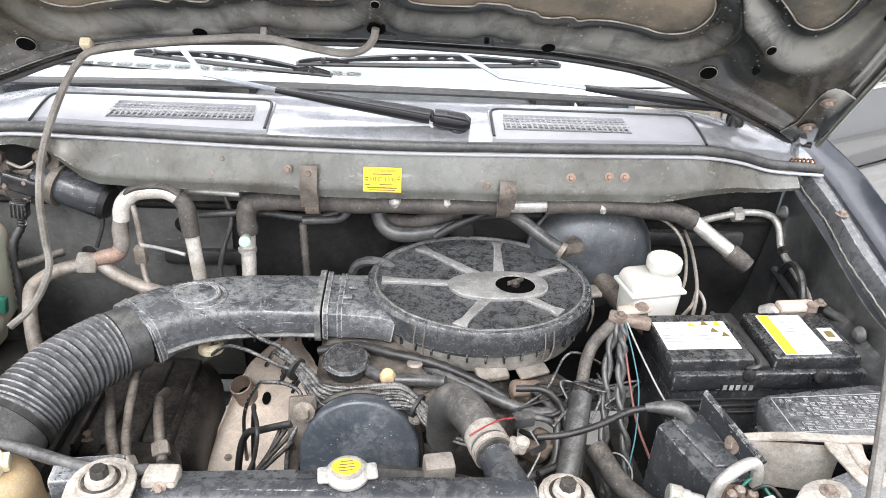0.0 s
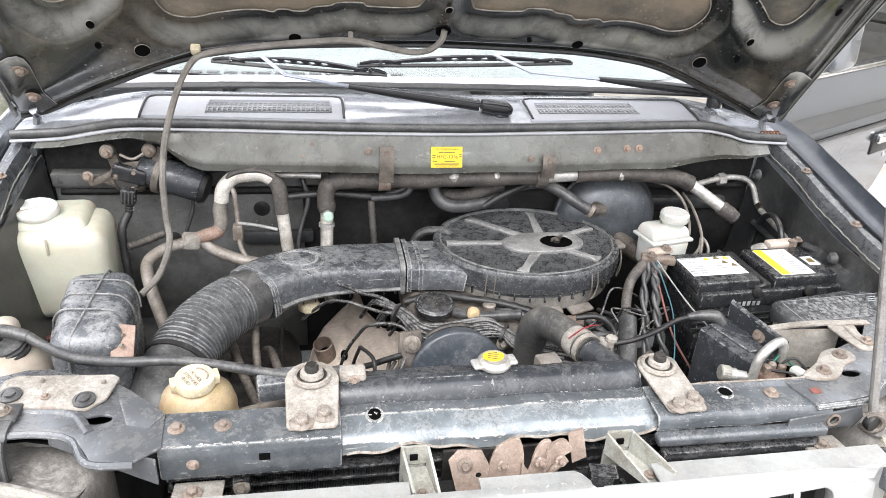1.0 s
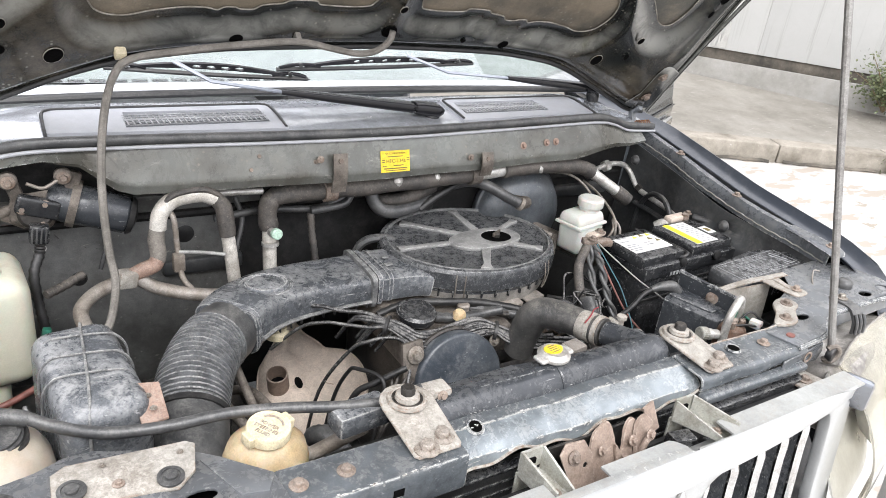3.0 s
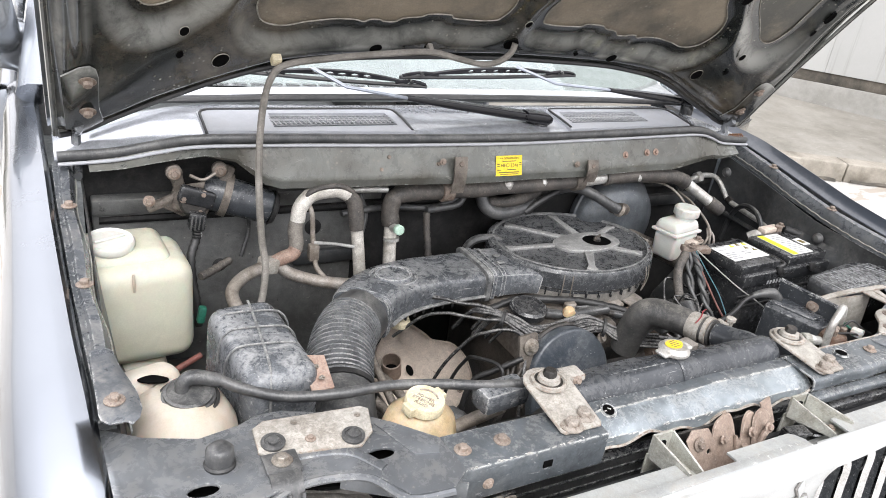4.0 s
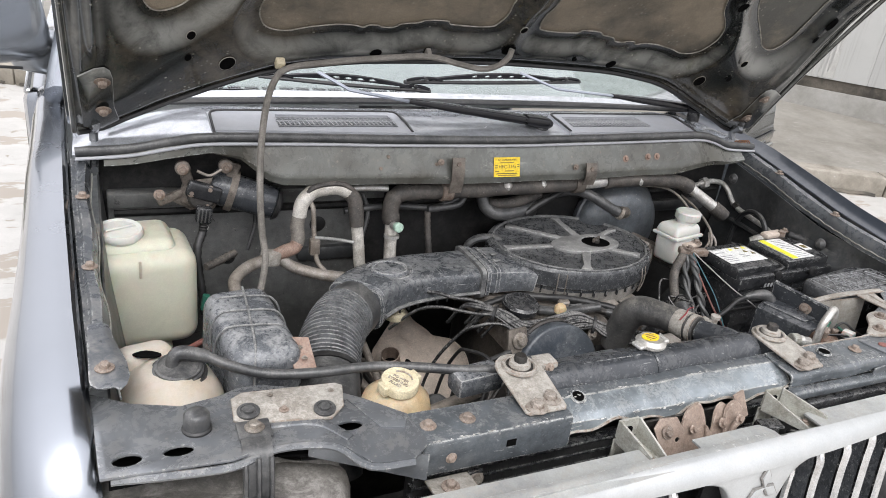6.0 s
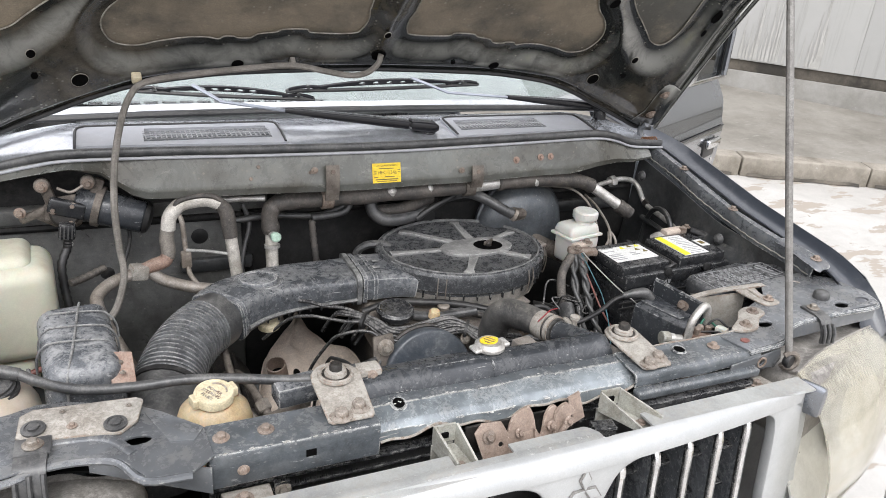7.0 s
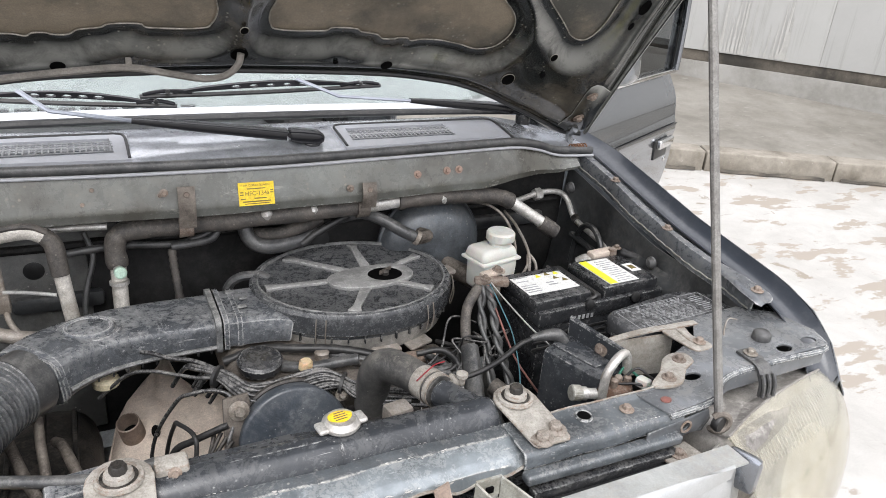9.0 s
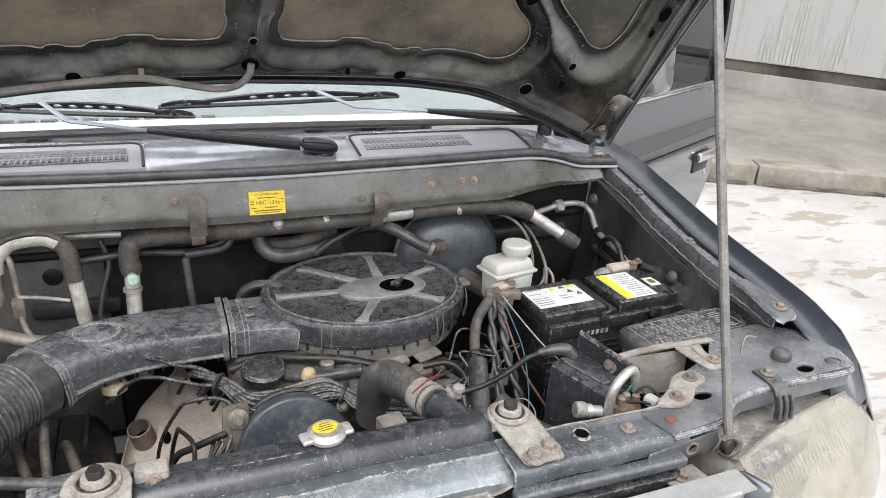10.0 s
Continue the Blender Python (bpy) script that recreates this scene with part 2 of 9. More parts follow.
# Navy gutter colour holds the dark bonnet that the car paint would mirror
M["gutter"] = mat("gutter_dark_reflection", (0.034, 0.04, 0.051), (0.028, 0.033, 0.043), 6, 0.32, 0.0, 0.0, dust=0.1, dustc=(0.22, 0.22, 0.22), speck=0.1, spec=0.5, coat=0.3, cut=(0.25, 0.75))
M["wing"] = mat("grimy_wing_paint", (0.05, 0.053, 0.055), (0.02, 0.021, 0.022), 9, 0.34, 0.1, 0.06, dust=0.4, dustc=(0.18, 0.17, 0.155), scuff=0.3, scuffc=(0.13, 0.128, 0.12), speck=0.25)
M["servo"] = mat("servo_paint", (0.11, 0.122, 0.134), (0.065, 0.072, 0.08), 14, 0.3, 0.2, 0.05, dust=0.35, dustc=(0.2, 0.19, 0.175), wear=0.1, wearc=(0.16, 0.1, 0.07), fleck=0.4)
M["latchtan"] = mat("brown_latch_steel", (0.27, 0.205, 0.165), (0.19, 0.14, 0.11), 18, 0.6, 0.2, 0.08, dust=0.35, dustc=(0.38, 0.32, 0.27), edge=0.5, edgec=(0.45, 0.38, 0.32), scuff=0.2, scuffc=(0.12, 0.08, 0.06))
M["lidblack"] = mat("dust_hazed_lid", (0.06, 0.063, 0.067), (0.032, 0.034, 0.037), 30, 0.24, 0.0, 0.03, dust=0.3, dustc=(0.3, 0.3, 0.295), scuff=0.6, scuffc=(0.26, 0.262, 0.26), speck=0.4, scratch=0.3, edge=0.5, edgec=(0.42, 0.42, 0.41), cut=(0.3, 0.7), fleck=0.5, fleckc=(0.42, 0.415, 0.4), fleckscale=260.0)
M["gloss"] = mat("black_wiper_paint", (0.01, 0.01, 0.012), (0.014, 0.014, 0.016), 10, 0.22, 0.0, 0.0, speck=0.1, spec=0.35, cut=(0.25, 0.75))
M["barearm"] = mat("bare_grey_arm", (0.3, 0.32, 0.36), (0.25, 0.265, 0.3), 20, 0.3, 0.5, 0.0, speck=0.1)
M["tank"] = mat("smooth_black_tank", (0.042, 0.046, 0.052), (0.024, 0.027, 0.031), 9, 0.22, 0.0, 0.02, dust=0.2, dustc=(0.22, 0.22, 0.215), scuff=0.4, scuffc=(0.16, 0.165, 0.17), speck=0.25, scratch=0.3, edge=0.6, edgec=(0.4, 0.4, 0.39), fleck=0.5, fleckc=(0.36, 0.36, 0.35), fleckscale=220.0)
M["housing"] = mat("dusty_lamp_housing", (0.26, 0.245, 0.225), (0.13, 0.12, 0.11), 10, 0.6, 0.0, 0.1, dust=0.5, dustc=(0.42, 0.4, 0.37))
M["rustorange"] = mat("orange_rust", (0.3, 0.14, 0.06), (0.16, 0.07, 0.035), 90, 0.8, 0.1, 0.3)
M["boltrust"] = mat("rusty_bolt", (0.27, 0.225, 0.19), (0.17, 0.12, 0.09), 90, 0.65, 0.3, 0.2, dust=0.4, dustc=(0.4, 0.36, 0.32), vary=0.25)
M["bolt"] = mat("zinc_bolt", (0.36, 0.33, 0.29), (0.22, 0.19, 0.16), 80, 0.5, 0.6, 0.2, vary=0.2)
M["black"] = mat("dusty_black_plastic", (0.115, 0.122, 0.131), (0.062, 0.067, 0.074), 11, 0.24, 0.0, 0.04, dust=0.45, dustc=(0.38, 0.38, 0.375), scuff=0.62, scuffc=(0.34, 0.342, 0.34), speck=0.5, scratch=0.35, edge=0.9, edgec=(0.48, 0.475, 0.46), cut=(0.34, 0.66), fleck=0.5, fleckc=(0.46, 0.455, 0.43), fleckscale=230.0)
M["blackedge"] = mat("scuffed_plastic_ridge", (0.2, 0.2, 0.195), (0.07, 0.072, 0.074), 45, 0.5, 0.0, 0.15, dust=0.5, dustc=(0.42, 0.42, 0.4), wear=0.25, wearc=(0.035, 0.036, 0.038))
M["blackclean"] = mat("black_plastic", (0.014, 0.015, 0.017), (0.025, 0.026, 0.028), 18, 0.22, 0.0, 0.04, dust=0.25, dustc=(0.22, 0.215, 0.205), scuff=0.2, scuffc=(0.16, 0.16, 0.16), edge=0.6, edgec=(0.28, 0.28, 0.27), fleck=0.3, fleckc=(0.3, 0.29, 0.27), fleckscale=220.0)
M["rubber"] = mat("rubber_hose", (0.036, 0.037, 0.039), (0.075, 0.075, 0.074), 22, 0.3, 0.0, 0.05, dust=0.25, dustc=(0.27, 0.262, 0.245), scuff=0.55, scuffc=(0.17, 0.168, 0.16), speck=0.3)
M["ribdust"] = mat("dust_rimmed_rubber", (0.135, 0.14, 0.146), (0.065, 0.068, 0.072), 40, 0.3, 0.0, 0.04, dust=0.6, dustc=(0.42, 0.415, 0.4), scuff=0.4, scuffc=(0.3, 0.3, 0.295))
M["lead"] = mat("ignition_lead_rubber", (0.022, 0.022, 0.023), (0.05, 0.05, 0.05), 22, 0.22, 0.0, 0.03, dust=0.55, dustc=(0.3, 0.29, 0.275), scuff=0.45, scuffc=(0.24, 0.235, 0.225), fleck=0.45, fleckc=(0.42, 0.4, 0.37))
M["hosedust"] = mat("dust_coated_hose", (0.085, 0.082, 0.078), (0.035, 0.035, 0.035), 16, 0.42, 0.0, 0.06, dust=0.45, dustc=(0.24, 0.225, 0.2), scuff=0.45, scuffc=(0.19, 0.18, 0.165), speck=0.35, wear=0.12, wearc=(0.02, 0.02, 0.021), fleck=0.4, fleckc=(0.3, 0.285, 0.25), fleckscale=240.0)
M["chip"] = mat("bare_chipped_primer", (0.62, 0.61, 0.58), (0.45, 0.43, 0.4), 60, 0.6, 0.0, 0.1)
M["boltdust"] = mat("dusty_bolt_head", (0.32, 0.285, 0.25), (0.2, 0.165, 0.135), 90, 0.6, 0.3, 0.15, dust=0.5, dustc=(0.42, 0.39, 0.35), edge=0.5, edgec=(0.14, 0.1, 0.075))
M["rubberdark"] = mat("black_rubber", (0.012, 0.012, 0.0125), (0.022, 0.022, 0.022), 16, 0.42, 0.0, 0.1, dust=0.2, dustc=(0.15, 0.14, 0.13))
M["hosegrey"] = mat("aged_grey_hose", (0.2, 0.185, 0.165), (0.13, 0.12, 0.105), 22, 0.65, 0.0, 0.15)
M["foam"] = mat("foam_pipe_wrap", (0.04, 0.037, 0.035), (0.085, 0.075, 0.066), 24, 0.6, 0.0, 0.4, dust=0.4, dustc=(0.24, 0.215, 0.185), scuff=0.5, scuffc=(0.16, 0.138, 0.118), speck=0.4, fleck=0.4, fleckc=(0.3, 0.27, 0.23))
M["alu"] = mat("dull_aluminium", (0.66, 0.655, 0.63), (0.45, 0.43, 0.4), 25, 0.4, 0.6, 0.15, dust=0.3, dustc=(0.5, 0.47, 0.43), wear=0.14, wearc=(0.22, 0.19, 0.16))
M["aludirty"] = mat("grimy_aluminium", (0.36, 0.33, 0.3), (0.2, 0.17, 0.14), 20, 0.6, 0.5, 0.3, dust=0.4)
M["casting"] = mat("oily_casting", (0.2, 0.175, 0.15), (0.08, 0.068, 0.058), 22, 0.55, 0.5, 0.6, dust=0.5, dustc=(0.32, 0.285, 0.25), wear=0.2, wearc=(0.03, 0.027, 0.025))
M["castdark"] = mat("oily_dark_casting", (0.035, 0.032, 0.029), (0.012, 0.0115, 0.011), 20, 0.4, 0.3, 0.4, dust=0.4, dustc=(0.17, 0.15, 0.13))
M["bluecover"] = mat("blue_black_cover", (0.036, 0.044, 0.055), (0.062, 0.07, 0.08), 9, 0.3, 0.0, 0.05, dust=0.45, dustc=(0.24, 0.245, 0.25), scuff=0.45, scuffc=(0.2, 0.207, 0.215), speck=0.3, fleck=0.4, fleckscale=240.0)
M["whiteplastic"] = mat("translucent_white_plastic", (0.61, 0.6, 0.49), (0.5, 0.495, 0.4), 5, 0.35, 0.0, 0.02, dust=0.35, dustc=(0.46, 0.42, 0.34), sss=0.25, speck=0.1, wear=0.1, wearc=(0.46, 0.43, 0.33), scuff=0.2, scuffc=(0.45, 0.42, 0.33), cut=(0.25, 0.75))
M["yelplastic"] = mat("stained_white_plastic", (0.5, 0.46, 0.395), (0.39, 0.325, 0.25), 7, 0.42, 0.0, 0.06, dust=0.4, dustc=(0.5, 0.46, 0.41), sss=0.15, speck=0.14, wear=0.16, wearc=(0.38, 0.29, 0.2), scuff=0.3, scuffc=(0.42, 0.36, 0.29), cut=(0.35, 0.65))
M["amber"] = mat("amber_plastic", (0.53, 0.41, 0.25), (0.42, 0.31, 0.17), 9, 0.36, 0.0, 0.06, dust=0.4, dustc=(0.44, 0.38, 0.3), sss=0.2, wear=0.12, wearc=(0.3, 0.22, 0.13))
M["cream"] = mat("cream_cap_plastic", (0.64, 0.57, 0.4), (0.52, 0.45, 0.3), 25, 0.55, 0.0, 0.15, dust=0.3, dustc=(0.45, 0.4, 0.32))
M["whitecap"] = mat("off_white_plastic", (0.66, 0.66, 0.62), (0.58, 0.575, 0.53), 8, 0.4, 0.0, 0.02, dust=0.2, dustc=(0.46, 0.43, 0.38), sss=0.15, speck=0.08, cut=(0.25, 0.75))
M["silver"] = mat("silver_trim_paint", (0.42, 0.43, 0.43), (0.36, 0.37, 0.37), 7, 0.3, 0.3, 0.02, dust=0.2, dustc=(0.45, 0.43, 0.4), coat=0.4, speck=0.1, cut=(0.25, 0.75))
M["silverworn"] = mat("dusty_silver_panel", (0.4, 0.41, 0.4), (0.3, 0.305, 0.3), 12, 0.38, 0.3, 0.04, dust=0.4, dustc=(0.4, 0.38, 0.34), scratch=0.2, edge=0.3, edgec=(0.6, 0.6, 0.58), speck=0.15)
M["chrome"] = mat("chrome", (0.75, 0.75, 0.75), (0.65, 0.65, 0.65), 10, 0.12, 1.0, 0.0)
M["lens"] = mat("hazed_lamp_lens", (0.62, 0.6, 0.52), (0.55, 0.53, 0.45), 6, 0.22, 0.0, 0.05, dust=0.2, dustc=(0.5, 0.47, 0.4), coat=0.6, cut=(0.25, 0.75))
M["label"] = mat("white_paper_label", (0.75, 0.75, 0.73), (0.68, 0.68, 0.66), 30, 0.4, 0.0, 0.05)
M["yellow"] = mat("yellow_label", (0.85, 0.6, 0.02), (0.8, 0.55, 0.02), 30, 0.4, 0.0, 0.05, dust=0.15)
M["lemon"] = mat("lemon_label", (0.82, 0.8, 0.03), (0.8, 0.76, 0.03), 30, 0.4, 0.0, 0.05)
M["ink"] = mat("dark_ink", (0.16, 0.12, 0.03), (0.12, 0.1, 0.03), 30, 0.6, 0.0, 0.0)
M["paleink"] = mat("pale_ink", (0.42, 0.425, 0.43), (0.24, 0.242, 0.245), 40, 0.6, 0.0, 0.0)
M["red"] = mat("red_wire", (0.3, 0.02, 0.03), (0.2, 0.02, 0.025), 30, 0.45, 0.0, 0.05)
M["pink"] = mat("faded_red_wire", (0.2, 0.075, 0.06), (0.14, 0.06, 0.05), 30, 0.5, 0.0, 0.05)
M["blue"] = mat("pale_blue_wire", (0.06, 0.2, 0.24), (0.06, 0.15, 0.18), 30, 0.5, 0.0, 0.05)
M["white"] = mat("white_wire", (0.4, 0.4, 0.38), (0.25, 0.25, 0.24), 30, 0.5, 0.0, 0.05)
M["green"] = mat("green_plug", (0.02, 0.16, 0.1), (0.02, 0.1, 0.07), 30, 0.4, 0.0, 0.05)
M["palegreen"] = mat("pale_green_cap", (0.45, 0.6, 0.5), (0.4, 0.55, 0.45), 30, 0.4, 0.0, 0.05)
# Near-black without gloss: shade inside holes and hollows put into the colour
M["void"] = mat("hole_shade", (0.004, 0.004, 0.004), (0.006, 0.006, 0.006), 10, 0.9, 0.0, 0.0, spec=0.0)
M["fins"] = mat("black_fins", (0.02, 0.02, 0.021), (0.035, 0.035, 0.035), 40, 0.5, 0.3, 0.1)
M["concrete"] = mat("wet_patched_concrete", (0.37, 0.358, 0.337), (0.43, 0.42, 0.4), 0.9, 0.6, 0.0, 0.15, grain=60, wear=0.32, wearc=(0.25, 0.22, 0.18), scuff=0.5, scuffc=(0.27, 0.248, 0.218), speck=0.15)
M["kerb"] = mat("stained_concrete", (0.28, 0.255, 0.215), (0.15, 0.132, 0.105), 2.6, 0.8, 0.0, 0.4, grain=70, wear=0.16, wearc=(0.12, 0.105, 0.085), scuff=0.4, scuffc=(0.42, 0.4, 0.36), speck=0.2)
M["apron"] = mat("worn_concrete_slab", (0.225, 0.211, 0.186), (0.14, 0.129, 0.11), 1.3, 0.6, 0.0, 0.2, grain=70, wear=0.22, wearc=(0.16, 0.14, 0.115), scuff=0.6, scuffc=(0.3, 0.285, 0.26), speck=0.15, cut=(0.38, 0.62))
M["plinth"] = mat("stained_plinth", (0.255, 0.248, 0.23), (0.19, 0.183, 0.165), 2.0, 0.75, 0.0, 0.2, grain=70, wear=0.12, wearc=(0.17, 0.15, 0.125), scuff=0.4, scuffc=(0.38, 0.37, 0.35), speck=0.12)
M["mossstone"] = mat("mossy_stone", (0.2, 0.19, 0.16), (0.1, 0.105, 0.075), 6.0, 0.85, 0.0, 0.6, grain=60, wear=0.2, wearc=(0.05, 0.05, 0.04), speck=0.3)
M["wall"] = mat("white_wall_paint", (0.43, 0.43, 0.418), (0.395, 0.395, 0.38), 0.8, 0.8, 0.0, 0.1, grain=80, cut=(0.25, 0.75), speck=0.04)
M["walldark"] = mat("dark_mottled_band", (0.03, 0.027, 0.022), (0.12, 0.105, 0.085), 1.6, 0.9, 0.0, 0.3, grain=60, wear=0.16, wearc=(0.26, 0.245, 0.215))
M["rainstain"] = mat("rain_run_stain", (0.355, 0.35, 0.328), (0.395, 0.39, 0.37), 3.0, 0.85, 0.0, 0.05, grain=80, speck=0.2)
M["leaf"] = mat("leaf", (0.06, 0.085, 0.03), (0.11, 0.12, 0.05), 20, 0.5, 0.0, 0.1)
M["stem"] = mat("stem", (0.2, 0.15, 0.09), (0.13, 0.1, 0.06), 20, 0.8, 0.0, 0.2)
M["dash"] = mat("dashboard_plastic", (0.27, 0.28, 0.28), (0.22, 0.23, 0.23), 10, 0.6, 0.0, 0.1)
M["mirror"] = mat("mirror_housing_paint", (0.235, 0.25, 0.268), (0.21, 0.224, 0.24), 5, 0.22, 0.7, 0.0, coat=0.8, speck=0.02, cut=(0.25, 0.75))


def glass_mat(name, tint, rough=0.02):
    m = bpy.data.materials.new(name)
    m.use_nodes = True
    p = m.node_tree.nodes["Principled BSDF"]
    p.inputs["Base Color"].default_value = (*tint, 1)
    p.inputs["Roughness"].default_value, p.inputs["Transmission Weight"].default_value, p.inputs["IOR"].default_value = rough, 1.0, 1.5
    return m


M["tinted"] = glass_mat("tinted_door_glass", (0.1, 0.11, 0.115), 0.0)
M["glass"] = glass_mat("window_glass", (0.8, 0.86, 0.85), 0.0)
M["clear"] = mat("hazed_clear_plastic", (0.8, 0.78, 0.7), (0.66, 0.63, 0.54), 7, 0.1, 0.0, 0.0, trans=0.82, speck=0.08, dust=0.12, dustc=(0.5, 0.47, 0.4), coat=0.3)
M["reflector"] = mat("dulled_reflector", (0.6, 0.595, 0.56), (0.46, 0.45, 0.42), 6, 0.28, 0.5, 0.0, speck=0.1)
M["flute"] = mat("moulded_lens_flute", (0.62, 0.61, 0.57), (0.5, 0.49, 0.46), 12, 0.2, 0.0, 0.0, trans=0.5, speck=0.05)
M["foil"] = mat("torn_pale_foil", (0.6, 0.575, 0.53), (0.34, 0.315, 0.275), 26, 0.5, 0.2, 0.2, dust=0.2, dustc=(0.5, 0.46, 0.4), wear=0.2, wearc=(0.07, 0.062, 0.055), scuff=0.3, scuffc=(0.16, 0.14, 0.12))
M["tornwrap"] = mat("torn_grey_wrap", (0.21, 0.19, 0.165), (0.07, 0.064, 0.058), 34, 0.65, 0.0, 0.3, dust=0.3, dustc=(0.36, 0.33, 0.29), wear=0.2, wearc=(0.02, 0.02, 0.02))
M["lidprint"] = mat("scuffed_fuse_lid", (0.055, 0.057, 0.06), (0.028, 0.029, 0.031), 24, 0.22, 0.0, 0.03, dust=0.25, dustc=(0.2, 0.2, 0.195), scuff=0.3, scuffc=(0.16, 0.16, 0.16), edge=0.8, edgec=(0.34, 0.34, 0.33), fleck=0.3)


def wet_patches(m, wet, s):
    """Damp stains with sharp, ragged rims on top of dry concrete."""
    n, l = m.node_tree.nodes, m.node_tree.links
    p = n["Principled BSDF"]
    co = n.new("ShaderNodeTexCoord")
    t = n.new("ShaderNodeTexNoise")
    t.inputs["Scale"].default_value, t.inputs["Detail"].default_value, t.inputs["Roughness"].default_value = s, 7.0, 0.6
    mp = n.new("ShaderNodeMapping")
    mp.inputs["Scale"].default_value = (1.0, 2.2, 1.0)
    mp.inputs["Rotation"].default_value = (0, 0, 0.5)
    l.new(co.outputs["Object"], mp.inputs["Vector"])
    l.new(mp.outputs[0], t.inputs["Vector"])
    r = n.new("ShaderNodeMapRange")
    r.inputs["From Min"].default_value, r.inputs["From Max"].default_value = 0.545, 0.566
    l.new(t.outputs["Fac"], r.inputs["Value"])
    k = n.new("ShaderNodeMix")
    k.data_type = "RGBA"
    l.new(r.outputs[0], k.inputs[0])
    old = p.inputs["Base Color"].links[0].from_socket
    l.new(old, k.inputs[6])
    k.inputs[7].default_value = (*wet, 1)
    l.new(k.outputs[2], p.inputs["Base Color"])


wet_patches(M["concrete"], (0.3, 0.266, 0.226), 1.7)

# ---------------------------------------------------------------- mesh helpers


def to_mesh(name, bm, material, sharp=35):
    bmesh.ops.recalc_face_normals(bm, faces=bm.faces[:])
    me = bpy.data.meshes.new(name)
    bm.to_mesh(me)
    bm.free()
    for poly in me.polygons:
        poly.use_smooth = True
    me.set_sharp_from_angle(angle=radians(sharp))
    me.materials.append(material)
    return me


def thing(name, at, label, category, group="", kind=""):
    """An empty at a thing's base; its parts hang under it."""
    ob = new(name)
    ob.location, ob.empty_display_size = at, 0.02
    return tagged(ob, label, category, group, kind)


def part(name, bm, material, parent=None, label="", sharp=35):
    """One mesh object, given in world places, under a thing or under a part."""
    ob = new(name, to_mesh(name, bm, M[material], sharp))
    if parent is not None:
        ob.parent = parent
        if parent.type == "EMPTY":
            ob.location = -parent.location
    return tagged(ob, label)


def single(name, bm, material, label, category, kind="", group="", sharp=35):
    return tagged(part(name, bm, material, None, label, sharp), label, category, group, kind)


def rot_to(axis):
    return Vector((0, 0, 1)).rotation_difference(Vector(axis).normalized()).to_matrix().to_4x4()


def box(c, s, rot=(0, 0, 0), bev=0.0, seg=2, bm=None, taper=(1, 1)):
    """A box of size s round c, turned by degrees, its top scaled by taper, its edges rounded."""
    b = bmesh.new()
    bmesh.ops.create_cube(b, size=1)
    for v in b.verts:
        k = (taper[0], taper[1]) if v.co.z > 0 else (1, 1)
        v.co = Vector((v.co.x * s[0] * k[0], v.co.y * s[1] * k[1], v.co.z * s[2]))
    if bev:
        bmesh.ops.bevel(b, geom=b.edges[:], offset=bev, segments=seg, affect="EDGES", profile=0.5)
    b.transform(pose(*c, *rot))
    return merge(bm, b)


def merge(bm, b):
    if bm is None:
        return b
    me = bpy.data.meshes.new("x")
    b.to_mesh(me)
    b.free()
    bm.from_mesh(me)
    bpy.data.meshes.remove(me)
    return bm


def lathe(prof, at, axis=(0, 0, 1), seg=24, bm=None, squash=(1, 1), lobes=0, depth=0.0, ring=False):
    """A turned shape from (radius, height) pairs along an axis; lobes cut a knurled rim; ring: a closed hoop."""
    b = bmesh.new()
    rings = []
    for r, h in prof:
        row = []
        for i in range(seg):
            a = 2 * math.pi * i / seg
            k = 1 - depth * (0.5 + 0.5 * math.cos(lobes * a)) if lobes else 1
            row.append(b.verts.new((r * k * math.cos(a) * squash[0], r * k * math.sin(a) * squash[1], h)))
        rings.append(row)
    for p, q in zip(rings, rings[1:] + (rings[:1] if ring else [])):
        for i in range(seg):
            b.faces.new((p[i], p[(i + 1) % seg], q[(i + 1) % seg], q[i]))
    if prof[0][0] > 1e-6 and not ring:
        b.faces.new(rings[0][::-1])
    if prof[-1][0] > 1e-6 and not ring:
        b.faces.new(rings[-1])
    bmesh.ops.remove_doubles(b, verts=b.verts[:], dist=1e-6)
    b.transform(Matrix.Translation(at) @ rot_to(axis))
    return merge(bm, b)


def cyl(p0, p1, r0, r1=None, seg=16, bm=None, bev=0.0):
    p0, p1 = Vector(p0), Vector(p1)
    r1 = r0 if r1 is None else r1
    h = (p1 - p0).length
    prof = [(max(r0 - bev, 1e-7), 0), (r0, bev), (r1, h - bev), (max(r1 - bev, 1e-7), h)] if bev else [(r0, 0), (r1, h)]
    return lathe(prof, p0, p1 - p0, seg, bm)


def spline(pts, sub=6):
    """A smooth line through the points."""
    pts = [Vector(p) for p in pts]
    if len(pts) < 3:
        return pts
    ext = [2 * pts[0] - pts[1], *pts, 2 * pts[-1] - pts[-2]]
    out = []
    for i in range(1, len(ext) - 2):
        a, b, c, d = ext[i - 1 : i + 3]
        for k in range(sub):
            t = k / sub
            out.append(0.5 * (2 * b + (c - a) * t + (2 * a - 5 * b + 4 * c - d) * t * t + (3 * b - a - 3 * c + d) * t ** 3))
    out.append(pts[-1])
    return out


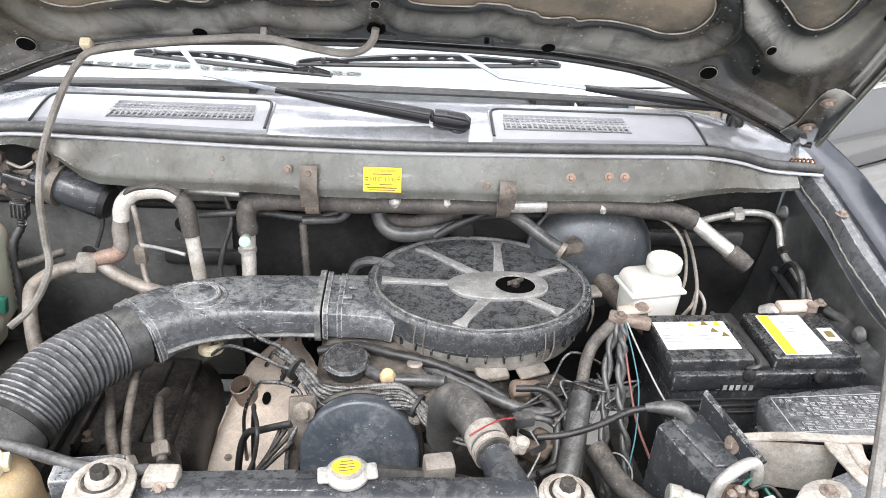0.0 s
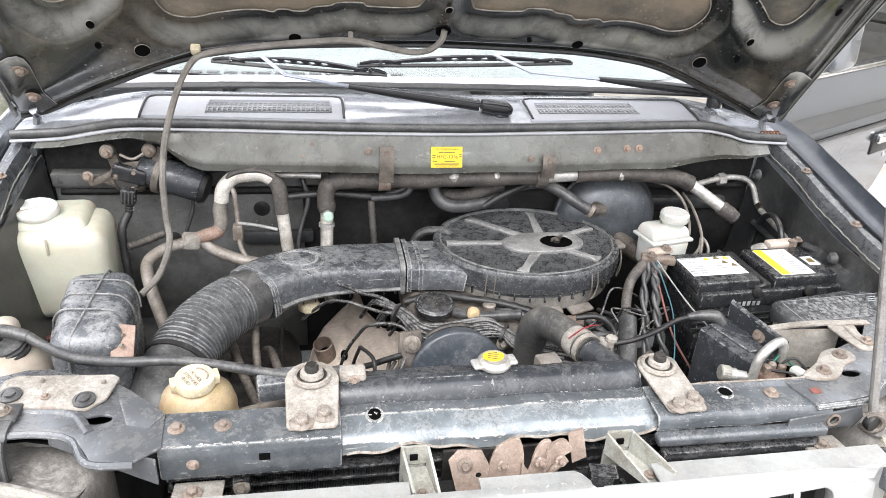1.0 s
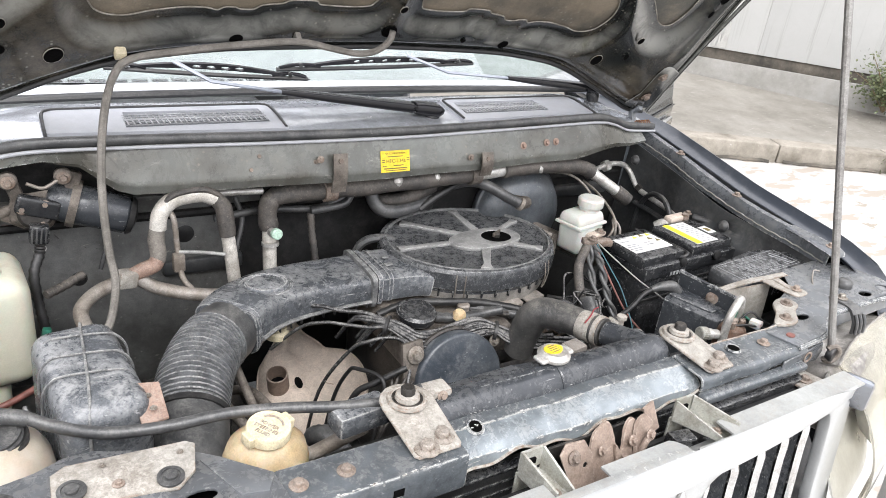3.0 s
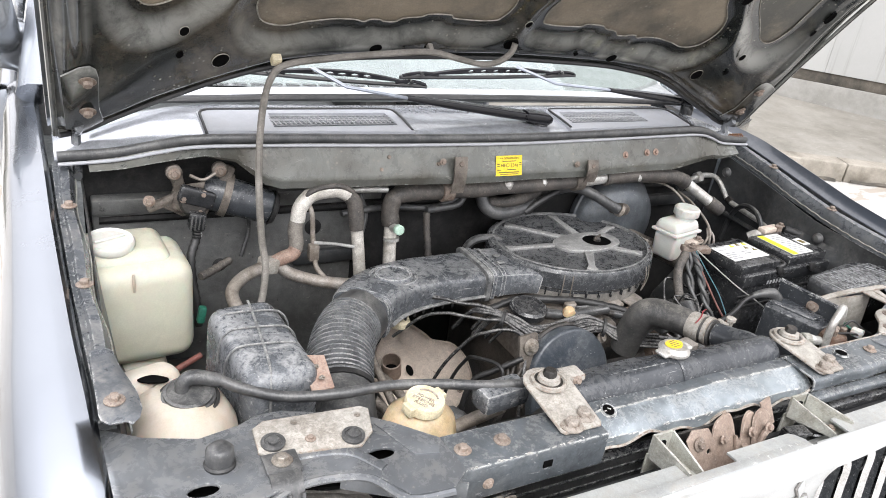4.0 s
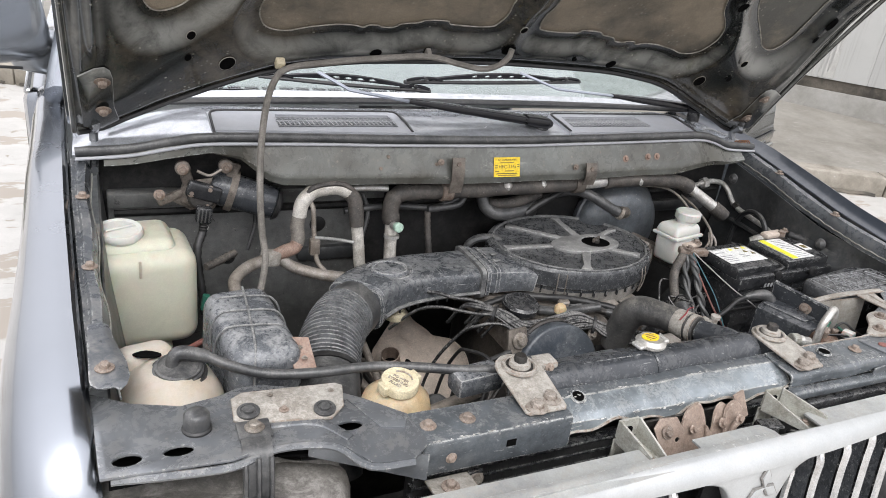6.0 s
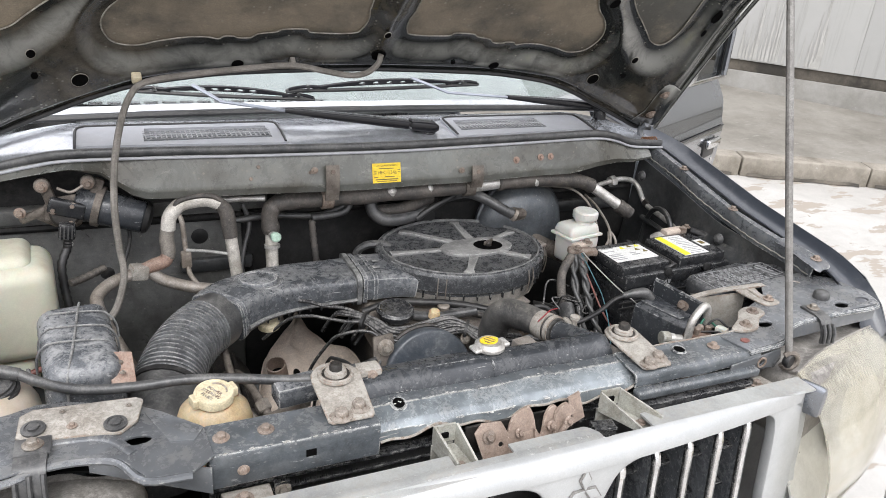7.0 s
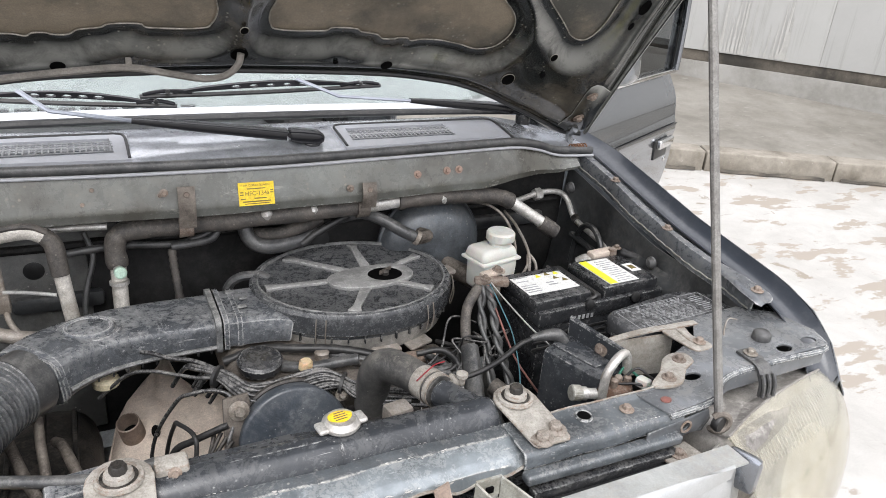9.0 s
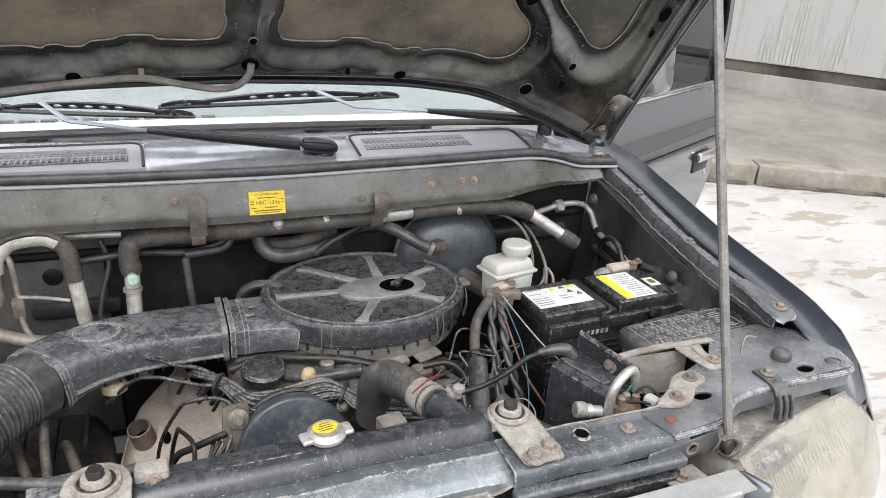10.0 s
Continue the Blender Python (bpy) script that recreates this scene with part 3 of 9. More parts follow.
def sweep(pts, r, seg=10, sub=6, bm=None, flat=1.0, ribs=0.0, pitch=3, smooth=True):
    """A tube along a smooth line. r: a radius, or one for each point; ribs: corrugation; flat: height over width."""
    line = spline(pts, sub) if smooth else [Vector(p) for p in pts]
    n = len(line)
    rad = [r] * n if not isinstance(r, (list, tuple)) else [float(v) for v in np.interp(np.linspace(0, 1, n), np.linspace(0, 1, len(r)), r)]
    b = bmesh.new()
    up = Vector((0, 0, 1))
    rings = []
    for i, p in enumerate(line):
        t = (line[min(i + 1, n - 1)] - line[max(i - 1, 0)]).normalized()
        if i == 0 and abs(t.dot(up)) > 0.9:
            up = Vector((0, 1, 0))
        side = t.cross(up).normalized()
        up = side.cross(t).normalized()
        k = rad[i] + (ribs if ribs and (i // pitch) % 2 else 0)
        rings.append([b.verts.new(p + side * k * math.cos(a) + up * k * flat * math.sin(a)) for a in (2 * math.pi * j / seg for j in range(seg))])
    for p, q in zip(rings, rings[1:]):
        for i in range(seg):
            b.faces.new((p[i], p[(i + 1) % seg], q[(i + 1) % seg], q[i]))
    b.faces.new(rings[0][::-1])
    b.faces.new(rings[-1])
    return merge(bm, b)


def squircle(pts, w, h, seg=20, sub=6, bm=None, p=0.55):
    """A duct with a rounded-box section along a smooth line; w and h: half sizes, one for each point."""
    line = spline(pts, sub)
    n = len(line)
    ww = [float(v) for v in np.interp(np.linspace(0, 1, n), np.linspace(0, 1, len(w)), w)]
    hh = [float(v) for v in np.interp(np.linspace(0, 1, n), np.linspace(0, 1, len(h)), h)]
    b = bmesh.new()
    rings = []
    for i, q in enumerate(line):
        t = (line[min(i + 1, n - 1)] - line[max(i - 1, 0)]).normalized()
        side = t.cross(Vector((0, 0, 1))).normalized()
        up = side.cross(t).normalized()
        ring = []
        for j in range(seg):
            a = 2 * math.pi * (j + 0.5) / seg
            c, s = math.cos(a), math.sin(a)
            ring.append(b.verts.new(q + side * ww[i] * math.copysign(abs(c) ** p, c) + up * hh[i] * math.copysign(abs(s) ** p, s)))
        rings.append(ring)
    for x, y in zip(rings, rings[1:]):
        for j in range(seg):
            b.faces.new((x[j], x[(j + 1) % seg], y[(j + 1) % seg], y[j]))
    b.faces.new(rings[0][::-1])
    b.faces.new(rings[-1])
    return merge(bm, b)


def smooth_loop(pts, sub=5):
    """A closed loop with rounded corners."""
    n = len(pts)
    out = []
    for i in range(n):
        a, b_, c, d = (Vector((*pts[(i + k) % n], 0)) for k in (-1, 0, 1, 2))
        for k in range(sub):
            t = k / sub
            q = 0.5 * (2 * b_ + (c - a) * t + (2 * a - 5 * b_ + 4 * c - d) * t * t + (3 * b_ - a - 3 * c + d) * t ** 3)
            out.append((q.x, q.y))
    return out


def lumpy(pts, r, seed, n=26, amount=0.07):
    """A line and its radii for a hand-wrapped pipe: small swellings and waists along it."""
    rnd = random.Random(seed)
    line = spline(pts, 8)
    pick = [line[round(i * (len(line) - 1) / n)] for i in range(n + 1)]
    return pick, [r * (1 + rnd.uniform(-amount, amount)) for _ in pick]


def ring_pts(cx, cy, rx, ry=None, n=12):
    ry = rx if ry is None else ry
    return [(cx + rx * math.cos(2 * math.pi * i / n), cy + ry * math.sin(2 * math.pi * i / n)) for i in range(n)]


def plate(outer, th, holes=(), lift=None, bm=None, m=None, bev=0.0):
    """A sheet of thickness th below its top, cut to an outline with holes through it. lift(x, y): the top's height; m: a pose."""
    b = bmesh.new()
    edges = []
    for loop in (outer, *holes):
        vs = [b.verts.new((x, y, 0)) for x, y in loop]
        edges += [b.edges.new((vs[i], vs[(i + 1) % len(vs)])) for i in range(len(vs))]
    bmesh.ops.triangle_fill(b, use_beauty=True, use_dissolve=False, edges=edges)
    if lift:
        for v in b.verts:
            v.co.z = lift(v.co.x, v.co.y)
    top = b.faces[:]
    ext = bmesh.ops.extrude_face_region(b, geom=top)
    for v in ext["geom"]:
        if isinstance(v, bmesh.types.BMVert):
            v.co.z -= th
    bmesh.ops.recalc_face_normals(b, faces=b.faces[:])
    if bev:
        es = [e for e in b.edges if len(e.link_faces) == 2 and e.calc_face_angle(0) > 1.0]
        bmesh.ops.bevel(b, geom=es, offset=bev, segments=2, affect="EDGES", profile=0.5)
    if m is not None:
        b.transform(m)
    return merge(bm, b)


def sheet(f, nu, nv, th=0.0, bm=None, closed=False):
    """A surface f(u, v), u and v from 0 to 1, given a thickness."""
    b = bmesh.new()
    g = [[b.verts.new(f(i / nu, j / nv)) for j in range(nv + 1)] for i in range(nu + 1)]
    for i in range(nu):
        for j in range(nv):
            b.faces.new((g[i][j], g[i + 1][j], g[i + 1][j + 1], g[i][j + 1]))
    if th:
        bmesh.ops.recalc_face_normals(b, faces=b.faces[:])
        bmesh.ops.solidify(b, geom=b.faces[:], thickness=th)
    return merge(bm, b)


def lerp(pairs, x):
    return float(np.interp(x, [p[0] for p in pairs], [p[1] for p in pairs]))


_bolts = {}


def bolt(parent, at, axis=(0, 0, 1), r=0.008, material="boltrust", washer=True, name="bolt"):
    """A hexagon head on its washer, as a part of what it holds."""
    r *= 0.66
    key = (r, material, washer)
    if key not in _bolts:
        b = lathe([(r, 0), (r, r * 0.75), (r * 0.86, r * 0.95)], (0, 0, r * 0.25 if washer else 0), seg=6)
        if washer:
            b = lathe([(r * 1.75, 0), (r * 1.75, r * 0.18), (r * 1.1, r * 0.32)], (0, 0, 0), seg=16, bm=b)
        _bolts[key] = to_mesh("bolt", b, M[material], 30)
    ob = new(name, _bolts[key])
    ob.parent = parent
    off = -parent.location if parent.type == "EMPTY" else Vector((0, 0, 0))
    ob.matrix_local = Matrix.Translation(off) @ Matrix.Translation(at) @ rot_to(axis) @ pose(0, 0, 0, 0, 0, (at[0] * 7919) % 60)
    return ob


def text_mesh(words, size, m, material, name, parent, extrude=0.0002):
    cu = bpy.data.curves.new("t", "FONT")
    cu.body, cu.size, cu.align_x, cu.align_y, cu.extrude = words, size, "CENTER", "CENTER", extrude
    tmp = new("t", cu)
    bpy.context.view_layer.update()
    me = bpy.data.meshes.new_from_object(tmp.evaluated_get(bpy.context.evaluated_depsgraph_get()))
    bpy.data.objects.remove(tmp)
    me.transform(m)
    me.materials.clear()
    me.materials.append(M[material])
    ob = new(name, me)
    ob.parent = parent
    if parent.type == "EMPTY":
        ob.location = -parent.location
    return ob


def wall_streaks(m):
    """Grey runs of rain water down the whitewash."""
    n, l = m.node_tree.nodes, m.node_tree.links
    p = n["Principled BSDF"]
    src = p.inputs["Base Color"].links[0].from_socket
    co, mp, tx = n.new("ShaderNodeTexCoord"), n.new("ShaderNodeMapping"), n.new("ShaderNodeTexNoise")
    mp.inputs["Scale"].default_value = (14.0, 14.0, 0.5)
    tx.inputs["Scale"].default_value, tx.inputs["Detail"].default_value, tx.inputs["Roughness"].default_value = 1.0, 6.0, 0.7
    l.new(co.outputs["Object"], mp.inputs["Vector"])
    l.new(mp.outputs[0], tx.inputs["Vector"])
    r, k = n.new("ShaderNodeMapRange"), n.new("ShaderNodeMix")
    r.inputs["From Min"].default_value, r.inputs["From Max"].default_value, r.inputs["To Max"].default_value = 0.56, 0.72, 0.5
    l.new(tx.outputs["Fac"], r.inputs["Value"])
    k.data_type = "RGBA"
    l.new(r.outputs[0], k.inputs[0])
    l.new(src, k.inputs[6])
    k.inputs[7].default_value = (0.2, 0.19, 0.17, 1)
    l.new(k.outputs[2], p.inputs["Base Color"])


wall_streaks(M["wall"])

# ---------------------------------------------------------------- ground, kerb, wall
KD = Vector((0.89, -0.456, 0))  # along the kerb
KN = Vector((0.456, 0.89, 0))  # away from the car
K0 = Vector((3.65, 3.335, 0))

b = bmesh.new()
bmesh.ops.create_grid(b, x_segments=8, y_segments=8, size=150)
single("ground", b, "concrete", "pale concrete yard with damp brown patches", "ground", "structure")


def kpt(along, away, z):
    return K0 + KD * along + KN * away + Vector((0, 0, z))


KROT = math.degrees(math.atan2(KD.y, KD.x))
kerb = thing("kerb", K0, "stained cast concrete kerb along the yard", "kerb", kind="structure")
for k in range(-7, 8):
    x = 0.297 + 0.98 * k
    part("kerb_stone", box(kpt(x + 0.49, 0.11, 0.065), (0.972 - 0.006 * (k % 3), 0.2, 0.17), (0, 0, KROT + 0.25 * math.sin(5 * k)), 0.01, 3), "kerb", kerb)
    part("kerb_patch", sheet(lambda u, v: kpt(x + 0.05 + 0.86 * u, -0.002 - 0.012 * v, 0.006 + 0.02 * (1 - v) + 0.006 * math.sin(23 * u + k)), 12, 1, 0.004), "walldark", kerb, "dark dirt along the kerb foot")
for k in range(-3, 5):
    part("kerb_slab", box(kpt(0.3 + 2.94 * k + 1.47, 0.54, 0.087), (2.93, 0.64, 0.1), (0, 0, KROT), 0.01, 2), "kerb", kerb, "dirty flat slab behind the kerb stones")


def apron_f(u, v):
    a = 0.2 + 3.2 * v
    return kpt(-8 + 18 * u, a, 0.046 + 0.075 * (a - 0.2) + 0.004 * math.sin(40 * u))


single("pavement", sheet(apron_f, 36, 8, 0.1), "apron", "sloping worn concrete slab behind the kerb", "pavement", "structure")

WD = Vector((0.59, -0.807, 0)).normalized()
WN = Vector((0.807, 0.59, 0)).normalized()
W0 = Vector((5.85, 4.5, 0))
WROT = math.degrees(math.atan2(WD.y, WD.x))


def wpt(along, away, z):
    return W0 + WD * along + WN * away + Vector((0, 0, z))


wall = thing("wall_east", wpt(0, 0, 0), "whitewashed boundary wall with a dark band near its foot", "wall", kind="structure")
part("plinth", box(wpt(1, 0.2, 0.229), (24, 0.4, 0.5), (0, 0, WROT), 0.012), "plinth", wall)
part("wall_band", box(wpt(1, 0.2, 0.533), (24, 0.36, 0.108), (0, 0, WROT), 0.004), "walldark", wall, "dark mottled band")
# Unseen upper wall added, 8 m tall, to keep sky off the wing's reflection
for i in range(6):
    part("wall_panel", box(wpt(-9.55 + 4 * i, 0.2 + 0.004 * (i % 2), 4.588), (3.999, 0.405, 8.0), (0, 0, WROT), 0.004), "wall", wall)

# dark runs of rain water below the wall's cracks
rnd = random.Random(21)
b = bmesh.new()
for k in range(46):
    c = rnd.choice((-0.58, -0.5, -0.4, -0.3, -0.22, -0.05, 0.0, 0.1)) + rnd.gauss(0, 0.035)
    w, top = rnd.uniform(0.003, 0.014), 0.62 + abs(rnd.gauss(0.35, 0.35))
    vs = []
    for i in range(9):
        f = i / 8
        vs.append((c + rnd.uniform(-0.002, 0.002), 0.6 + (top - 0.6) * f, w * (1.15 - f) * rnd.uniform(0.7, 1.2)))
    ring = [b.verts.new(wpt(x - h, -0.0085 - 0.00004 * k, z)) for x, z, h in vs] + [b.verts.new(wpt(x + h, -0.0085 - 0.00004 * k, z)) for x, z, h in vs[::-1]]
    b.faces.new(ring)
tagged(part("rain_stain", b, "rainstain", wall, "grey brown runs of rain water"), kind="stuff")

# low stone edging on the other side of the yard
edging = thing("stone_edging", (-1.9, 6.0, 0), "low weathered stone edging with moss", "wall", kind="structure")
rnd = random.Random(8)
for k in range(16):
    y = 4.2 + 0.62 * k
    part("edging_stone", box((-1.93 + 0.07 * (y - 6), y, 0.17), (0.36, 0.6, 0.38 + rnd.uniform(-0.05, 0.04)), (rnd.uniform(-2, 2), rnd.uniform(-2, 2), -4 + rnd.uniform(-2, 2)), 0.03, 3), "mossstone", edging)


def shrub(at, r, n, seed, label):
    rnd = random.Random(seed)
    sh = thing("shrub", at, label, "shrub")
    b, s = bmesh.new(), bmesh.new()
    for i in range(26):
        a, t = rnd.uniform(0, 6.28), rnd.uniform(0.3, 1.0)
        tip = Vector(at) + Vector((math.cos(a) * r * t, math.sin(a) * r * t, r * rnd.uniform(0.5, 1.15)))
        mid = Vector(at).lerp(tip, 0.5) + Vector((0, 0, 0.06))
        sweep([at, mid, tip], [0.008, 0.002], 5, 3, s)
        for j in range(n):
            p = Vector(at).lerp(tip, rnd.uniform(0.35, 1.0)) + Vector([rnd.gauss(0, 0.055) for _ in range(3)])
            d = Vector([rnd.gauss(0, 1) for _ in range(3)]).normalized()
            e = d.orthogonal().normalized()
            w = rnd.uniform(0.007, 0.016)
            vs = [b.verts.new(p + q) for q in (d * -w * 1.6, e * w, d * w * 1.6, e * -w)]
            b.faces.new(vs)
    part("branches", s, "stem", sh)
    part("leaves", b, "leaf", sh)
    return sh


shrub((6.72, 3.05, 0.28), 0.48, 90, 4, "small leafy green shrub at the foot of the wall")
shrub((5.72, 2.24, 0.0), 0.085, 14, 9, "small green weed beside the kerb")

# ---------------------------------------------------------------- car body
car = thing("car", (0, 0.5, 0), "slate blue off-road car with its bonnet raised", "car")


def rail_z(y):
    return lerp([(-0.1, 1.0), (0.08, 1.028), (0.32, 1.046), (0.6, 1.102), (1.0, 1.125)], y)


def crown_z(y):
    return lerp([(-0.07, 0.9), (-0.045, 0.945), (-0.015, 0.985), (0.03, 1.015), (0.1, 1.035), (0.2, 1.046), (0.32, 1.06), (0.6, 1.112), (1.0, 1.137)], y)


def edge_x(y):
    return lerp([(-0.08, 0.715), (0.03, 0.726), (0.2, 0.737), (0.44, 0.748), (0.8, 0.758), (1.0, 0.765)], y)


def fender(side):
    def f(u, v):
        y0 = -0.07 if side < 0 else -0.05 + 0.16 * max(0.0, v - 0.42)
        y = y0 + (0.98 - y0) * u ** 1.3
        z, e = crown_z(y), edge_x(y)
        k = lerp([(-0.07, 1.0), (0.15, 0.95), (0.45, 0.62), (1.0, 0.45)], y) if side < 0 else 1.0
        prof = [(e, z - 0.03), (e + 0.001, z - 0.004), (e + 0.008, z + 0.004), (e + 0.036, z + 0.003), (e + 0.064, z - 0.006),
                (e + 0.085, z - 0.03), (e + 0.1, z - 0.08), (e + 0.11, z - 0.16), (e + 0.117, z - 0.26), (e + 0.12, z - 0.34), (e + 0.135, z - 0.37), (e + 0.142, z - 0.46), (e + 0.13, z - 0.56)]
        if side > 0:
            prof = [(e + 0.056, z - 0.02), (e + 0.057, z - 0.008), (e + 0.059, z + 0.001), (e + 0.062, z + 0.0005), (e + 0.066, z - 0.005)] + prof[5:]
        prof = [(px if px < e + 0.03 else e + 0.03 + (px - e - 0.03) * k, pz) for px, pz in prof]
        t = v * (len(prof) - 1)
        i = min(int(t), len(prof) - 2)
        px = prof[i][0] + (prof[i + 1][0] - prof[i][0]) * (t - i)
        pz = prof[i][1] + (prof[i + 1][1] - prof[i][1]) * (t - i)
        return Vector((side * px, y, pz))

    return sheet(f, 28, 24, 0.002)


for side in (-1, 1):
    part("fender", fender(side), "paint", car, "slate blue metallic front wing", 50)

    def rail(u, v, side=side):
        y = 0.078 + 0.542 * u
        e = edge_x(y) + 0.001
        z = rail_z(y)
        w = [(e, z - 0.012), (e - 0.004, z - 0.001), (e - 0.01, z - 0.002), (e - 0.013, z + 0.003), (e - 0.024, z + 0.002), (e - 0.029, z - 0.01), (e - 0.031, z - 0.03)]
        t = v * (len(w) - 1)
        i = min(int(t), len(w) - 2)
        px, pz = (w[i][k] + (w[i + 1][k] - w[i][k]) * (t - i) for k in (0, 1))
        wob = 0.003 * math.sin(y * 34) * v
        return Vector((side * (px - wob), y, pz))

    if side > 0:
        def gutter(u, v):
            y = -0.045 + 0.95 * u
            e, z = edge_x(y), crown_z(y)
            return Vector((e - 0.002 + 0.06 * v, y, z + 0.001 - 0.02 * math.sin(math.pi * v) ** 0.7 - 0.008 * (1 - v)))
        part("gutter", sheet(gutter, 30, 8, 0.002), "gutter", car, "gutter beside the wing, the bonnet's dark reflection in its colour", 50)

    fr = part("fender_rail", sheet(rail, 30, 12, 0.002), "railpaint", car, "dusty painted inner wing flange")
    part("rail_lip", sweep([rail(u, 0.93) + Vector((-side * 0.0012, 0.0, 0.0008 * math.sin(u * 120))) for u in np.linspace(0.01, 0.99, 60)], 0.0013, 6, 1, smooth=False), "galv", fr, "bare ragged inner lip")

    def tongue(u, v, side=side):
        y = 0.06 + 0.12 * v
        x0 = lerp([(0.06, 0.699), (0.064, 0.692), (0.075, 0.688), (0.1, 0.69), (0.128, 0.697), (0.15, 0.702), (0.18, 0.706)], y)
        x1 = lerp([(0.06, 0.72), (0.066, 0.7285), (0.18, 0.73)], y)
        return Vector((side * (x0 + (x1 - x0) * u), y, rail_z(y) + 0.0075 - 0.004 * max(0.0, (y - 0.12) / 0.06) - 0.005 * max(0.0, (0.08 - y) / 0.02) ** 2 - 0.005 * max(0.0, 0.25 - u) / 0.25))

    part("rail_foot", sheet(tongue, 10, 24, 0.003), "railpaint", fr, "flattened flange end with a bolt", 60)
    for y in (0.086, 0.316, 0.49):
        bolt(fr, (side * (edge_x(y) - 0.017), y, rail_z(y) + (0.0075 if y < 0.1 else 0.003)), r=0.009)

    def apron(u, v, side=side):
        y = 0.0 + 0.62 * u
        z0 = rail_z(y) - 0.03
        w = [(0.712, z0), (0.702, 0.95), (0.69, 0.85), (0.655, 0.76), (0.6, 0.7), (0.56, 0.55), (0.55, 0.4)]
        t = v * (len(w) - 1)
        i = min(int(t), len(w) - 2)
        px, pz = (w[i][k] + (w[i + 1][k] - w[i][k]) * (t - i) for k in (0, 1))
        bulge = 0.025 * math.exp(-((y - 0.33) / 0.11) ** 2) * (1 if 0.1 < v < 0.7 else 0.3) * (1 if side > 0 else 0.0)
        return Vector((side * (px - bulge), y, pz))

    part("inner_wing", sheet(apron, 24, 24, 0.003), "wing", car, "grimy dark inner wing")
    if side > 0:
        part("wing_brace", sweep([(side * 0.69, 0.12, 0.9), (side * 0.682, 0.3, 0.93), (side * 0.69, 0.55, 0.945)], 0.007, 8), "wing", car)

# bulkhead: upper panel, recess, lower wall
SEAL = [(-0.741, 0.588, 1.121), (-0.66, 0.59, 1.125), (-0.6, 0.585, 1.137), (-0.54, 0.568, 1.15), (-0.4, 0.552, 1.154), (-0.2, 0.542, 1.153), (0, 0.538, 1.152),
        (0.2, 0.54, 1.154), (0.4, 0.545, 1.157), (0.515, 0.55, 1.157), (0.585, 0.572, 1.142), (0.65, 0.59, 1.122), (0.744, 0.598, 1.114)]


def seal_at(x):
    return Vector((x, lerp([(p[0], p[1]) for p in SEAL], x), lerp([(p[0], p[2]) for p in SEAL], x)))


def bulk(u, v):
    x = -0.7 + 1.4 * u
    s = seal_at(x)
    drop = lerp([(-0.7, 0.018), (-0.54, 0.018), (-0.485, 0.03), (-0.45, 0.066), (-0.42, 0.076), (0.45, 0.078), (0.6, 0.05), (0.7, 0.03)], x)
    w = [(s.y, s.z - 0.006), (s.y - 0.004, s.z - 0.014), (s.y - 0.012, s.z - 0.014 - 0.35 * (drop - 0.014)), (s.y - 0.022, s.z - drop + 0.2 * (drop - 0.014)), (s.y - 0.02, s.z - drop), (s.y + 0.07, s.z - drop - 0.012)]
    t = v * (len(w) - 1)
    i = min(int(t), len(w) - 2)
    y, z = (w[i][k] + (w[i + 1][k] - w[i][k]) * (t - i) for k in (0, 1))
    return Vector((x, y + 0.002 * math.sin(x * 23), z))


upper = part("bulkhead_panel", sheet(bulk, 60, 20, 0.002), "cowl", car, "grey painted bulkhead flange with rust spots")
for bx, bz in ((-0.245, -0.05), (-0.135, -0.042), (-0.23, -0.03), (0.305, -0.042), (0.365, -0.04), (0.39, -0.04), (0.235, -0.028)):
    s = seal_at(bx)
    bolt(upper, (bx, s.y - 0.014 + (0.006 if bz > -0.035 else -0.001), s.z + bz), (0, -1, 0.35), 0.0065 if bx > 0.28 else 0.0055, "copper" if bx > 0.28 else "boltrust", name="stud")
part("firewall", box((0, 0.64, 0.865), (1.42, 0.02, 0.51), bev=0.004), "cavityshade", car, "grimy bulkhead with cavity shade in its colour")
part("side_bulkhead", box((-0.475, 0.627, 0.835), (0.45, 0.008, 0.41), bev=0.003), "bulkgrey", car, "grimy grey painted side of the bulkhead")
part("firewall_bead", sweep([(-0.69, 0.627, 1.0), (-0.3, 0.62, 1.0), (0.3, 0.62, 1.0), (0.69, 0.627, 1.0)], 0.008, 8), "cavityshade", car)
part("firewall_beam", box((-0.45, 0.622, 1.028), (0.5, 0.022, 0.028), (10, 0, 0), 0.003), "bulkgrey", car, "grimy grey ledge across the bulkhead")
for x, y, z, w in ((-0.3, 0.622, 0.9, 0.14), (0.55, 0.628, 0.96, 0.22)):
    part("firewall_ledge", box((x, y, z), (w, 0.02, 0.03), bev=0.008), "wing", car)
for x, z, r in ((-0.33, 0.96, 0.02), (-0.5, 0.9, 0.016), (0.15, 0.96, 0.022), (0.6, 0.99, 0.014)):
    part("firewall_plug", lathe([(r, 0), (r, 0.004), (r * 0.7, 0.007), (0, 0.007)], (x, 0.629, z), (0, -1, 0)), "rubberdark", car)
part("wing_arch", sweep([(0.684, 0.42, 0.88), (0.68, 0.43, 0.95), (0.682, 0.46, 0.985), (0.686, 0.5, 0.985), (0.69, 0.53, 0.95), (0.69, 0.54, 0.88)], 0.006, 8), "wing", car)
for q in ((0.694, 0.58, 1.04), (0.69, 0.3, 0.99)):
    part("wing_plug", lathe([(0.012, 0), (0.012, 0.004), (0.006, 0.01), (0, 0.01)], q, (-1, 0, 0)), "rubber", car)
